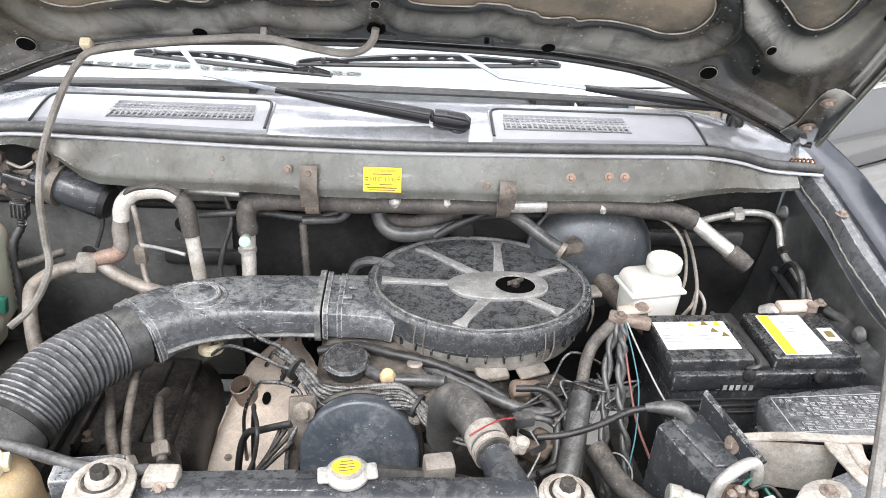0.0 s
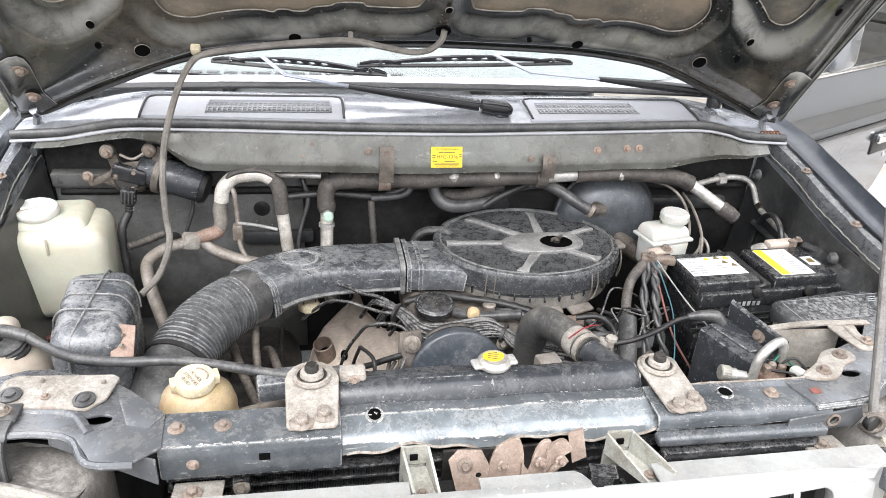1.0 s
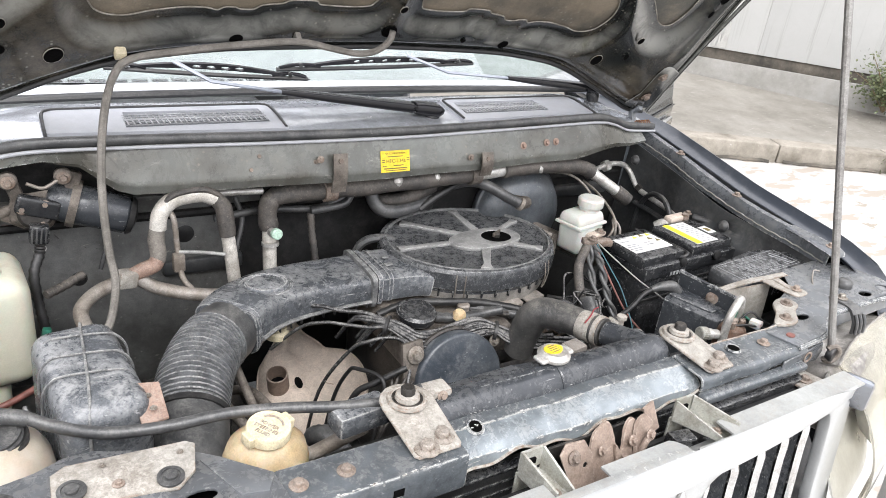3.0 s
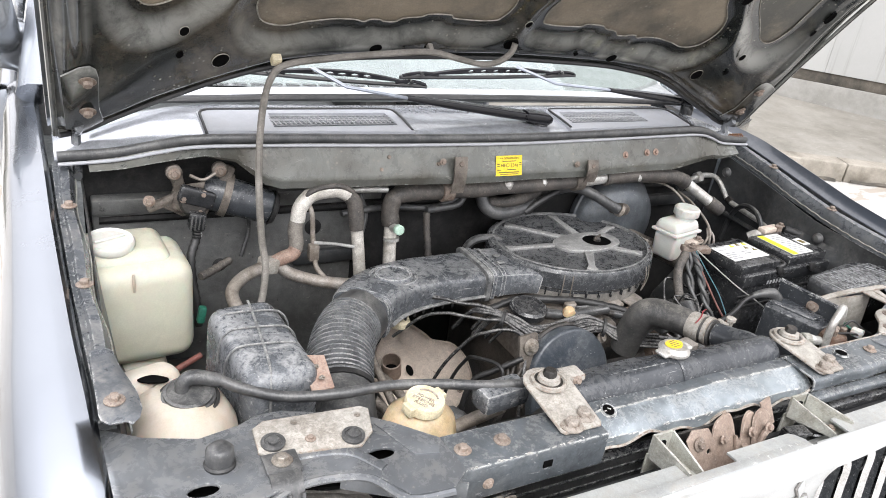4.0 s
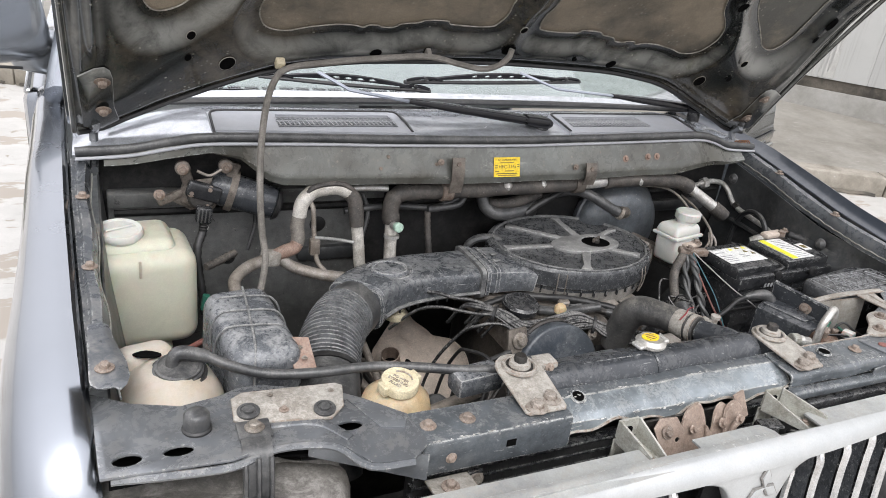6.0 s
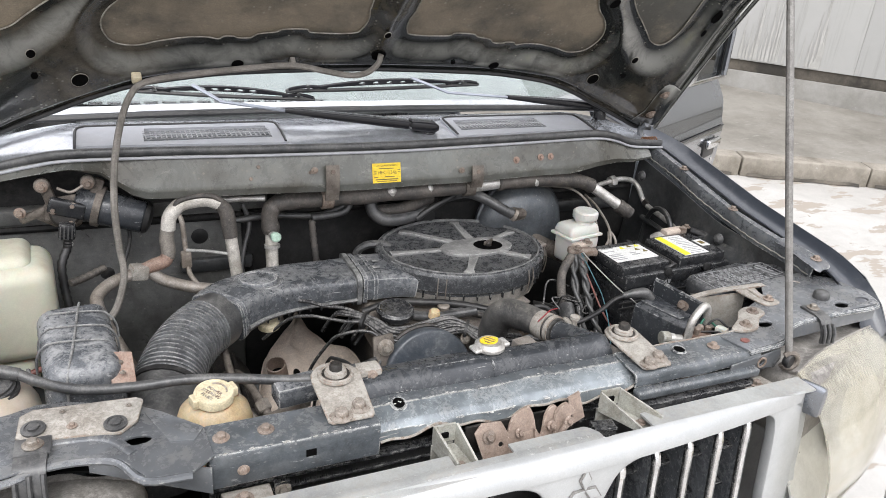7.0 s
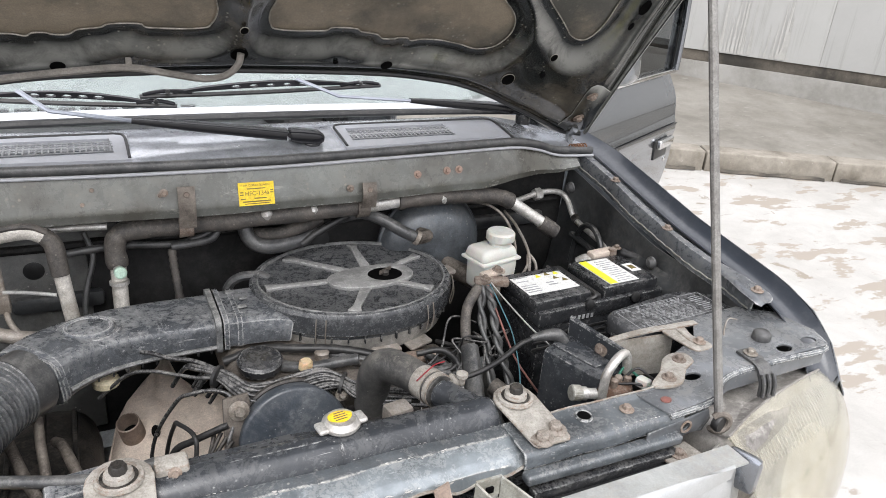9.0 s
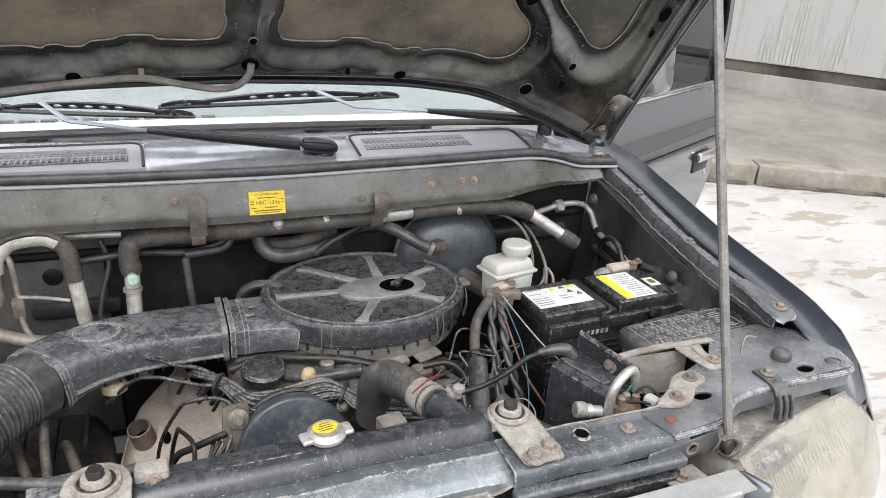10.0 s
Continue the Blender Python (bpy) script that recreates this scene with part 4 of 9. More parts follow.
# Unseen near-black sheets added to shut light out of the bay
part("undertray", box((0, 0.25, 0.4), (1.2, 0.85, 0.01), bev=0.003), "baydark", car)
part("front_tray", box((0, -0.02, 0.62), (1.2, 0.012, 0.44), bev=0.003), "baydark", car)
part("bulkhead_grommet", lathe([(0.03, 0), (0.03, 0.004), (0.024, 0.006), (0.022, 0.002), (0.0, 0.001)], (-0.43, 0.629, 0.935), (0, -1, 0)), "rubberdark", car)

# weather strip along the bulkhead's top
strip = thing("hood_seal", seal_at(0), "dusty black rubber weather strip on the bulkhead edge", "weather strip")
part("seal", sweep([(p[0], p[1], p[2] + 0.001) for p in SEAL], 0.0075, 10, 6, flat=1.1), "rubber", strip)
part("clip_flange", sweep([(p[0], p[1] - 0.009, p[2] - 0.008) for p in SEAL], 0.0028, 8, 6), "cowlplastic", strip, "pale metal flange")


# cowl top
def cowl_z(x, y):
    s = seal_at(max(-0.74, min(0.74, x)))
    t = max(0.0, min(1.0, (y - s.y) / max(0.05, 0.71 - s.y)))
    back = 1.172 - 0.045 * (max(0.0, abs(x) - 0.52) / 0.22) ** 1.5
    return s.z - 0.006 + (back - s.z) * t + 0.006 * math.sin(math.pi * t)


def cowl_f(u, v):
    x = -0.745 + 1.49 * u
    s = seal_at(x)
    y = s.y + 0.004 + (0.715 - 0.05 * (abs(x) / 0.75) ** 4 * 0 - s.y) * v
    return Vector((x, y, cowl_z(x, y)))


part("cowl_top", sheet(cowl_f, 60, 10, 0.003), "cowlskylit", car, "dusty blue-grey cowl panel below the windscreen")


def cowl_grille(x0, x1, m0, m1, tag):
    g = thing("cowl_grille", ((x0 + x1) / 2, 0.62, 1.15), "dusty grey plastic air intake grille on the cowl", "vent", "cowl grilles")
    y0 = lambda x: seal_at(x).y + 0.026
    lift = lambda x, y: cowl_z(x, y) + 0.006
    n = 14
    mid = (0.592, 0.648)
    front = [(x0 + (x1 - x0) * i / n, y0(x0 + (x1 - x0) * i / n)) for i in range(n + 1)]
    back = [(x1 - 0.012, 0.672), (x0 + 0.012, 0.672)]
    rnd = front + [(x1, 0.662)] + back + [(x0, 0.662)]
    hole = [(m0, mid[0]), (m1, mid[0]), (m1 - 0.004, mid[1]), (m0 + 0.004, mid[1])]
    part("frame", plate(rnd, 0.008, [hole], lift), "cowlplastic", g)
    # near-black slab: the shade in the duct put into the colour
    part("well", box(((m0 + m1) / 2, 0.62, 1.135), (m1 - m0 + 0.004, 0.058, 0.006)), "void", g, "black slab for the shade behind the mesh")
    c = int((m1 - m0) / 0.0085)
    for i in range(c):
        x = m0 + 0.004 + (m1 - m0 - 0.008) * i / (c - 1)
        part("mesh_bar", box((x, 0.62, cowl_z(x, 0.62) + 0.0045), (0.0024, 0.056, 0.0016)), "cowlmesh", g)
    for j, y in enumerate((0.6, 0.609, 0.618, 0.627, 0.636)):
        w = 0.0085 if j == 2 else 0.0022
        part("cross_bar", sheet(lambda u, v, y=y, w=w: Vector((m0 + (m1 - m0) * u, y - w / 2 + w * v, cowl_z(m0 + (m1 - m0) * u, y) + 0.0056)), 12, 1, 0.0016), "cowlmesh", g)
    rim_ = spline([(x0 + 0.003, 0.572, 0), (x0 + 0.003, 0.62, 0), (x0 + 0.005, 0.656, 0), (x0 + 0.016, 0.668, 0), (x0 + 0.05, 0.67, 0), (x1 - 0.05, 0.67, 0), (x1 - 0.016, 0.668, 0), (x1 - 0.005, 0.656, 0), (x1 - 0.003, 0.62, 0), (x1 - 0.003, 0.572, 0)], 4)
    part("border", sweep([(p.x, p.y, lift(p.x, p.y) + 0.0004) for p in rim_], 0.0024, 6, 1, smooth=False), "rubberdark", g, "dark joint round the panel")
    return g


cowl_grille(-0.53, -0.168, -0.417, -0.192, "l")
cowl_grille(0.182, 0.53, 0.202, 0.41, "r")

# windscreen, trim and cabin
part("cowl_trim", sweep([(-0.7, 0.715, 1.172), (-0.35, 0.718, 1.18), (0, 0.72, 1.182), (0.35, 0.718, 1.18), (0.7, 0.715, 1.172)], 0.011, 8, flat=0.6), "rubberdark", car, "black rubber screen trim")
part("cowl_lip", sheet(lambda u, v: Vector((-0.72 + 1.44 * u, 0.725 + 0.035 * v, 1.178 + 0.012 * v - 0.02 * (2 * u - 1) ** 4)), 24, 3, 0.004), "cowlskylit", car)


def screen(u, v):
    x = (-0.72 + 1.44 * u) * (1 - 0.12 * v)
    y = 0.755 + 0.62 * v + 0.1 * (2 * u - 1) ** 2
    return Vector((x, y, 1.183 + 0.44 * v - 0.012 * (2 * u - 1) ** 4))


win = part("windscreen", sheet(screen, 20, 8, 0.005), "glass", car, "windscreen reflecting the pale sky")
win.visible_shadow = False
for i in range(16):
    part("demister_slot", box((-0.56 + 0.034 * i, 0.812, 1.1795), (0.026, 0.012, 0.003), bev=0.001), "rubberdark", car, "dark demister slot in the dashboard")
part("dashboard", sheet(lambda u, v: Vector((-0.68 + 1.36 * u, 0.79 + 0.5 * v, 1.172 + 0.1 * v)), 6, 6, 0.02), "dash", car, "pale dashboard top")
for side in (-1, 1):
    part("screen_pillar", sweep([(side * 0.76, 0.84, 1.15), (side * 0.71, 1.14, 1.37), (side * 0.65, 1.45, 1.63)], 0.035, 10, flat=0.8), "paint", car)
    part("door_frame", sweep([(side * 0.83, 0.99, 1.12), (side * 0.79, 1.15, 1.32), (side * 0.72, 1.45, 1.6)], 0.008, 8), "chrome", car)
part("roof", sheet(lambda u, v: Vector((-0.66 + 1.32 * u, 1.4 + 2.4 * v, 1.64 + 0.04 * math.sin(math.pi * u))), 10, 6, 0.02), "paint", car)
part("rear_panel", box((0, 3.85, 1.05), (1.5, 0.08, 1.2), bev=0.03), "paint", car)
part("flank", box((0.84, 2.9, 0.85), (0.06, 1.9, 0.62), bev=0.025), "paint", car)
part("sill", box((0.82, 1.5, 0.5), (0.08, 1.1, 0.1), bev=0.02), "paint", car)
part("flank", box((-0.81, 2.4, 0.8), (0.06, 2.85, 0.66), bev=0.025), "paint", car)
part("cabin_floor", box((0, 2.3, 0.5), (1.6, 3.2, 0.04)), "dash", car)

for x, y in ((-0.72, 0.28), (0.72, 0.28), (-0.72, 2.95), (0.72, 2.95)):
    k = 1 if x > 0 else -1
    wheel = part("wheel", lathe([(0.2, -0.1), (0.33, -0.1), (0.352, -0.08), (0.355, 0.0), (0.352, 0.08), (0.33, 0.1), (0.2, 0.1)], (x, y, 0.356), (k, 0, 0), 40), "rubberdark", car, "black tyre")
    part("rim", lathe([(0.2, 0.085), (0.19, 0.07), (0.12, 0.055), (0.06, 0.075), (0.0, 0.08)], (x, y, 0.356), (k, 0, 0), 32), "silver", wheel, "silver steel rim")

# left door mirror
mir = part("door_mirror", box((-0.9, 0.97, 1.275), (0.235, 0.11, 0.19), (0, -6, 14), 0.035, 4, taper=(0.92, 0.9)), "mirror", car, "blue-grey painted mirror housing")
part("mirror_foot", box((-0.8, 1.0, 1.205), (0.1, 0.08, 0.09), (0, 12, 10), 0.018, 3), "mirror", mir)
part("joint_line", box((-0.862, 0.918, 1.184), (0.07, 0.006, 0.005), (0, 4, 14), 0.001), "rubberdark", mir)

# open front door
DH, DD = Vector((0.86, 0.98, 0)), Vector((0.88, 0.47, 0)).normalized()
DROT = math.degrees(math.atan2(DD.y, DD.x))
dm = Matrix.Translation(DH) @ pose(0, 0, 0, 90, 0, DROT)


def door_pt(s, z, out=0.0):
    return DH + DD * s + Vector((DD.y, -DD.x, 0)) * out + Vector((0, 0, z))


outline = [(0.0, 0.62), (0.1, 0.56), (0.85, 0.56), (0.92, 0.6), (0.96, 0.68), (0.985, 0.8), (0.99, 0.95), (0.985, 1.1), (0.0, 1.12)]


def door_skin(u, v):
    z = 0.56 + 0.55 * v
    s1 = lerp([(0.56, 0.86), (0.6, 0.915), (0.68, 0.96), (0.8, 0.985), (1.12, 0.985)], z)
    out = 0.02 + 0.035 * math.sin(math.pi * min(1, v * 0.95 + 0.05)) - 0.03 * max(0, v - 0.85) / 0.15 + (0.006 if 0.62 < v < 0.7 else 0)
    return door_pt(s1 * u, z, out)


door = part("front_door", sheet(door_skin, 16, 24, 0.05), "paint", car, "slate blue front door standing open")
part("belt_trim", box(door_pt(0.5, 1.118, 0.012), (0.98, 0.022, 0.016), (0, 0, DROT), 0.004), "chrome", door, "bright belt moulding")
part("side_strip", box(door_pt(0.5, 0.93, 0.06), (0.96, 0.004, 0.004), (0, 0, DROT)), "rubberdark", door)
dw = part("window", box(door_pt(0.55, 1.3, 0.0), (0.82, 0.005, 0.36), (0, 0, DROT)), "tinted", door, "dark tinted window")
part("window_frame", sweep([door_pt(0.985, 1.12), door_pt(0.98, 1.3), door_pt(0.94, 1.5), door_pt(0.6, 1.52), door_pt(0.3, 1.4), door_pt(0.02, 1.13)], 0.016, 8, smooth=False), "rubberdark", door)
part("window_edge", sweep([door_pt(0.97, 1.12, 0.018), door_pt(0.965, 1.3, 0.018), door_pt(0.93, 1.48, 0.018)], 0.012, 8), "paint", door)
hd = part("handle", box(door_pt(0.87, 0.875, 0.068), (0.13, 0.02, 0.034), (0, 0, DROT), 0.008, 3), "chrome", door, "chrome pull handle")
part("handle_recess", box(door_pt(0.862, 0.852, 0.054), (0.125, 0.012, 0.07), (0, 0, DROT), 0.004), "rubberdark", door)
part("key_lock", lathe([(0.011, 0), (0.011, 0.006), (0.008, 0.008)], door_pt(0.93, 0.8, 0.05), (DD.y, -DD.x, 0)), "chrome", door)
part("mirror_housing", box((1.036, 0.974, 1.275), (0.11, 0.2, 0.19), (0, 0, DROT), 0.035, 4, taper=(0.86, 0.86)), "mirror", door)
part("mirror_foot", box(door_pt(0.11, 1.165, 0.04), (0.09, 0.08, 0.07), (0, 0, DROT), 0.015, 3), "mirror", door)

# ---------------------------------------------------------------- bonnet
def hood_c(x, y):
    k = max(0.0, min(1.0, (y - 0.42) / 0.18))
    return 1.872 - 0.085 * (abs(x) / 0.7) ** 4 * k + 0.012 * (1 - (x / 0.7) ** 2) * k


REAR = [(0, 0.6), (0.28, 0.606), (0.42, 0.616), (0.5, 0.63), (0.56, 0.642), (0.64, 0.65), (0.7, 0.648), (0.745, 0.625)]


def rear_y(x):
    return lerp(REAR, abs(x))


def hood_pt(x, y, out=0.0):
    """A place on the underside; out: metres towards the ground side."""
    return Vector((x, y - out * 0.707, hood_c(x, y) - y - out * 0.707))


hood = thing("car_hood", (0, 0.62, 1.25), "raised bonnet, dark dusty ribbed underside with drain holes", "car hood")
part("skin", sheet(lambda u, v: hood_pt(-0.75 + 1.5 * u, rear_y(-0.75 + 1.5 * u) - (rear_y(-0.75 + 1.5 * u) + 0.13) * v, -0.029), 40, 30, 0.002), "paint", hood, "painted outer skin")


def pocket(side):
    """The cut-out of a large recess: a ragged lower edge, a rounded outer end."""
    ragged = [(0.051, 0.527), (0.082, 0.53), (0.127, 0.529), (0.136, 0.527), (0.144, 0.522), (0.181, 0.523), (0.194, 0.529), (0.222, 0.533), (0.235, 0.541), (0.255, 0.541), (0.263, 0.538), (0.279, 0.538), (0.288, 0.543), (0.305, 0.539), (0.335, 0.538), (0.363, 0.541), (0.386, 0.544)]
    pts = [(0.05, 0.12), (0.046, 0.4), (0.042, 0.465), (0.042, 0.479), (0.038, 0.494), (0.039, 0.509), (0.044, 0.52)] + ragged + [(0.411, 0.549), (0.433, 0.547), (0.451, 0.54), (0.461, 0.528), (0.466, 0.513), (0.463, 0.498), (0.452, 0.483), (0.435, 0.47), (0.412, 0.455), (0.39, 0.43), (0.372, 0.38), (0.36, 0.25), (0.35, 0.12)]
    return [(side * x, y) for x, y in pts]


def wedge(side):
    """The three-cornered cut-out beside the bonnet's edge."""
    pts = [(0.43, 0.12), (0.45, 0.38), (0.463, 0.42), (0.481, 0.439), (0.507, 0.457), (0.539, 0.475), (0.569, 0.492), (0.583, 0.5), (0.597, 0.504), (0.61, 0.505), (0.622, 0.502), (0.631, 0.494), (0.637, 0.481), (0.639, 0.467), (0.638, 0.445), (0.634, 0.38), (0.63, 0.12)]
    return [(side * x, y) for x, y in pts]


RISE, RAMP = 0.017, 0.043


def near_loop(px, py, loop):
    """Distance from points to a closed outline, the nearest place on it, and whether they lie inside."""
    lx, ly = np.array(loop).T
    mx, my = np.roll(lx, -1), np.roll(ly, -1)
    best, bx, by, odd = np.full(px.shape, 9.0), px.copy(), py.copy(), np.zeros(px.shape, bool)
    for x0, y0, x1, y1 in zip(lx, ly, mx, my):
        dx, dy = x1 - x0, y1 - y0
        t = np.clip(((px - x0) * dx + (py - y0) * dy) / (dx * dx + dy * dy + 1e-12), 0, 1)
        qx, qy = x0 + t * dx, y0 + t * dy
        d = np.hypot(px - qx, py - qy)
        k = d < best
        best, bx, by = np.where(k, d, best), np.where(k, qx, bx), np.where(k, qy, by)
        if abs(dy) > 1e-12:
            odd ^= ((y0 > py) != (y1 > py)) & (px < x0 + (py - y0) * dx / dy)
    return best, bx, by, odd


# drain holes: place, half sizes, whether the rim is bare
HOLES = [(0.0, 0.559, 0.0135, 0.011, 0), (0.0, 0.5135, 0.006, 0.006, 1)]
for s in (-1, 1):
    HOLES += [(s * 0.254, 0.578, 0.0105, 0.0085, 0), (s * 0.506, 0.5835, 0.0125, 0.0105, 1), (s * 0.567, 0.529, 0.0065, 0.006, 1), (s * 0.681, 0.438, 0.0105, 0.009, 0), (s * 0.678, 0.463, 0.005, 0.005, 0), (s * 0.569, 0.562, 0.005, 0.005, 0), (s * 0.417, 0.428, 0.01, 0.0085, 0), (s * 0.161, 0.574, 0.0042, 0.0042, 0)]


def hood_frame():
    """The pressed inner frame: shoulders falling into the cut-outs, a folded rear flange; drain holes stay uncut."""
    nu = 330
    X = np.linspace(-0.738, 0.738, nu)
    S = np.concatenate([np.arange(0, 0.26, 0.0038), np.linspace(0.262, 0.71, 12)])
    gx, gs = np.meshgrid(X, S, indexing="ij")
    ry = np.interp(np.abs(gx), [p[0] for p in REAR], [p[1] for p in REAR])
    gy = ry - 0.003 - gs * (ry + 0.11) / 0.71
    cut = np.zeros(gx.shape, bool)
    out = np.zeros(gx.shape)
    for loop in (pocket(1), pocket(-1), wedge(1), wedge(-1)):
        loop = smooth_loop(loop, 4)
        d, bx, by, odd = near_loop(gx, gy, loop)
        snap = d < 0.0026
        gx, gy = np.where(snap, bx, gx), np.where(snap, by, gy)
        d = np.where(snap, 0.0, d)
        cut |= odd & ~snap
        k = np.clip((d - 0.006) / RAMP, 0, 1)
        out = np.minimum(out, -RISE * (1 - k * k * (3 - 2 * k)))
    fold = np.clip((0.017 - (ry - gy)) / 0.006, 0, 1)
    out = out - 0.006 * fold * fold * (3 - 2 * fold) + 0.0022 * np.exp(-(((ry - gy) - 0.021) / 0.0035) ** 2)
    ax = np.abs(gx)
    out = out + 0.0065 * np.exp(-((ax - 0.7) / 0.0085) ** 2) * np.clip((0.55 - gy) / 0.03, 0, 1) - 0.008 * np.clip((ax - 0.72) / 0.012, 0, 1)
    out = out + 0.0012 * np.sin(gx * 31 + gy * 17) * np.sin(gy * 43)
    b = bmesh.new()
    vs = [[b.verts.new(hood_pt(gx[i, j], gy[i, j], out[i, j])) for j in range(len(S))] for i in range(nu)]
    for i in range(nu - 1):
        for j in range(len(S) - 1):
            if not (cut[i, j] or cut[i + 1, j] or cut[i, j + 1] or cut[i + 1, j + 1]):
                b.faces.new((vs[i][j], vs[i + 1][j], vs[i + 1][j + 1], vs[i][j + 1]))
    loose = [v for v in b.verts if not v.link_faces]
    bmesh.ops.delete(b, geom=loose, context="VERTS")
    bmesh.ops.recalc_face_normals(b, faces=b.faces[:])
    return b


inner = part("inner_frame", hood_frame(), "hoodin", hood, "pressed glossy black inner frame, pale shoulder light painted in", 50)
for s in (-1, 1):
    for loop, name in ((pocket(s), "dusty brown recessed panel"), (wedge(s), "dusty recessed panel")):
        xs, ys = [p[0] for p in loop], [p[1] for p in loop]
        x0, x1, y0, y1 = min(xs) - 0.008, max(xs) + 0.008, min(ys), max(ys) + 0.008
        part("recess_panel", sheet(lambda u, v: hood_pt(x0 + (x1 - x0) * u, y1 - (y1 - y0) * v, -RISE - 0.0035 + 0.0015 * math.sin(9 * u) * math.sin(7 * v)), 14, 12, 0.0008), "hoodpanel", hood, name)
        part("cut_edge", sweep([hood_pt(x, y, -RISE + 0.0005) for x, y in smooth_loop(loop, 4)[3:-3]], 0.0012, 6, 1, smooth=False), "hoodedge", hood, "pale bare sheet edge")
    wing = [(0.672, 0.632), (0.7, 0.634), (0.726, 0.61), (0.728, 0.546), (0.704, 0.544), (0.69, 0.546), (0.682, 0.552), (0.679, 0.562), (0.679, 0.6)]
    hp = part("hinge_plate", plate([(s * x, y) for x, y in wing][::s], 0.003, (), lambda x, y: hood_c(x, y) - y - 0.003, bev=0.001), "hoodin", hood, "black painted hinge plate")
    for x, y in ((0.694, 0.563), (0.695, 0.599)):
        bolt(hp, hood_pt(s * x, y, 0.0045), (0, -1, -1), 0.0105)
    part("hinge_arm", sweep([hood_pt(s * 0.708, 0.62, 0.004), (s * 0.712, 0.642, 1.14), (s * 0.714, 0.625, 1.1), (s * 0.716, 0.6, 1.085)], 0.007, 8, flat=1.6), "bay", hood)
for x, y, a, c, bare in HOLES:
    # black discs on the uncut frame, painted as the shade in the holes
    part("hole_dark", sheet(lambda u, v: hood_pt(x + a * v * math.cos(2 * math.pi * u), y + c * v * math.sin(2 * math.pi * u), 0.0019), 18, 2, 0.0004), "void", hood, "black disc for the shade in a drain hole")
    if bare:
        part("hole_rim", sweep([hood_pt(x + 1.04 * a * math.cos(g), y + 1.04 * c * math.sin(g), 0.0014) for g in np.linspace(0, 2 * math.pi, 22)], 0.0007, 6, 1, smooth=False), "hoodedge", hood, "thin bare rim")
part("rear_lip", sweep([hood_pt(x, rear_y(x) - 0.001, -0.004) for x in np.linspace(-0.735, 0.735, 41)], 0.0045, 8, 2), "rubberdark", hood, "black rear edge")
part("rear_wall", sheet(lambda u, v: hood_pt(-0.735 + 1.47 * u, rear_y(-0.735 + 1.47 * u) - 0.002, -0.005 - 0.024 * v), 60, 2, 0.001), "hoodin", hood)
for s in (-1, 1):
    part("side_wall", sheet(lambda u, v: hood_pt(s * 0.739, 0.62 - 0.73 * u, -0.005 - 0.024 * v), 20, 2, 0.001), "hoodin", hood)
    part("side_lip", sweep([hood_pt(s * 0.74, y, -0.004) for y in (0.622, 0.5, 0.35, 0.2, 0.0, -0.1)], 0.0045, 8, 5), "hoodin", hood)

rod = thing("hood_prop_rod", (0.48, -0.085, 0.965), "dull steel rod propping the bonnet open", "prop rod")
part("rod", sweep([(0.48, -0.085, 0.968), (0.4655, -0.005, 1.246), (0.453, 0.062, 1.486), (0.4405, 0.128, 1.72)], 0.0058, 10), "steelrod", rod)
part("foot_eye", sweep([(0.4805 + 0.0135 * math.cos(a), -0.087 - 0.004 * math.cos(a), 0.962 + 0.0135 * math.sin(a)) for a in np.linspace(-2.6, 2.4, 18)], 0.0045, 8, 2), "casting", rod, "rusty bent eye")
part("foot_bush", lathe([(0.0115, -0.005), (0.0125, -0.003), (0.0125, 0.003), (0.0115, 0.005), (0.005, 0.005)], (0.4805, -0.0865, 0.962), (0.2, -1, 0), 18), "rubberdark", rod, "black rubber bush")

sp = thing("hinge_spring", (0.7, 0.605, 1.12), "rusty orange coil spring at the bonnet hinge", "spring")
part("coil", sweep([(0.69 + 0.0012 * k, 0.6 + 0.006 * math.cos(k * 1.1), 1.124 + 0.006 * math.sin(k * 1.1)) for k in range(34)], 0.0016, 5, 1), "rustorange", sp)
part("leaf_litter", plate(smooth_loop([(0.672, 0.6), (0.69, 0.592), (0.712, 0.598), (0.705, 0.614), (0.684, 0.616)], 3), 0.003, (), lambda x, y: 1.119), "rustorange", sp)

# washer hose clipped under the bonnet
wh = thing("washer_hose", (-0.42, 0.57, 1.26), "thin grey washer hose clipped under the bonnet and hanging down", "hose")
part("hose", sweep([(0.0, 0.545, 1.325), (-0.004, 0.548, 1.308), (-0.02, 0.558, 1.29), (-0.051, 0.563, 1.283), (-0.1, 0.56, 1.291), (-0.161, 0.556, 1.302), (-0.24, 0.56, 1.296), (-0.33, 0.568, 1.284), (-0.405, 0.574, 1.27),
                  (-0.432, 0.565, 1.25), (-0.452, 0.535, 1.21), (-0.468, 0.49, 1.15), (-0.474, 0.46, 1.09), (-0.473, 0.445, 1.03), (-0.47, 0.43, 0.985), (-0.485, 0.395, 0.945), (-0.51, 0.365, 0.925)], 0.0056, 8), "hosegrey", wh)
part("clip", box((-0.42, 0.583, 1.275), (0.016, 0.014, 0.018), (45, 0, 0), 0.003), "cream", wh, "yellowed plastic clip")
part("clip", box((-0.16, 0.563, 1.306), (0.009, 0.016, 0.014), (45, 0, 0), 0.002), "hosegrey", wh)

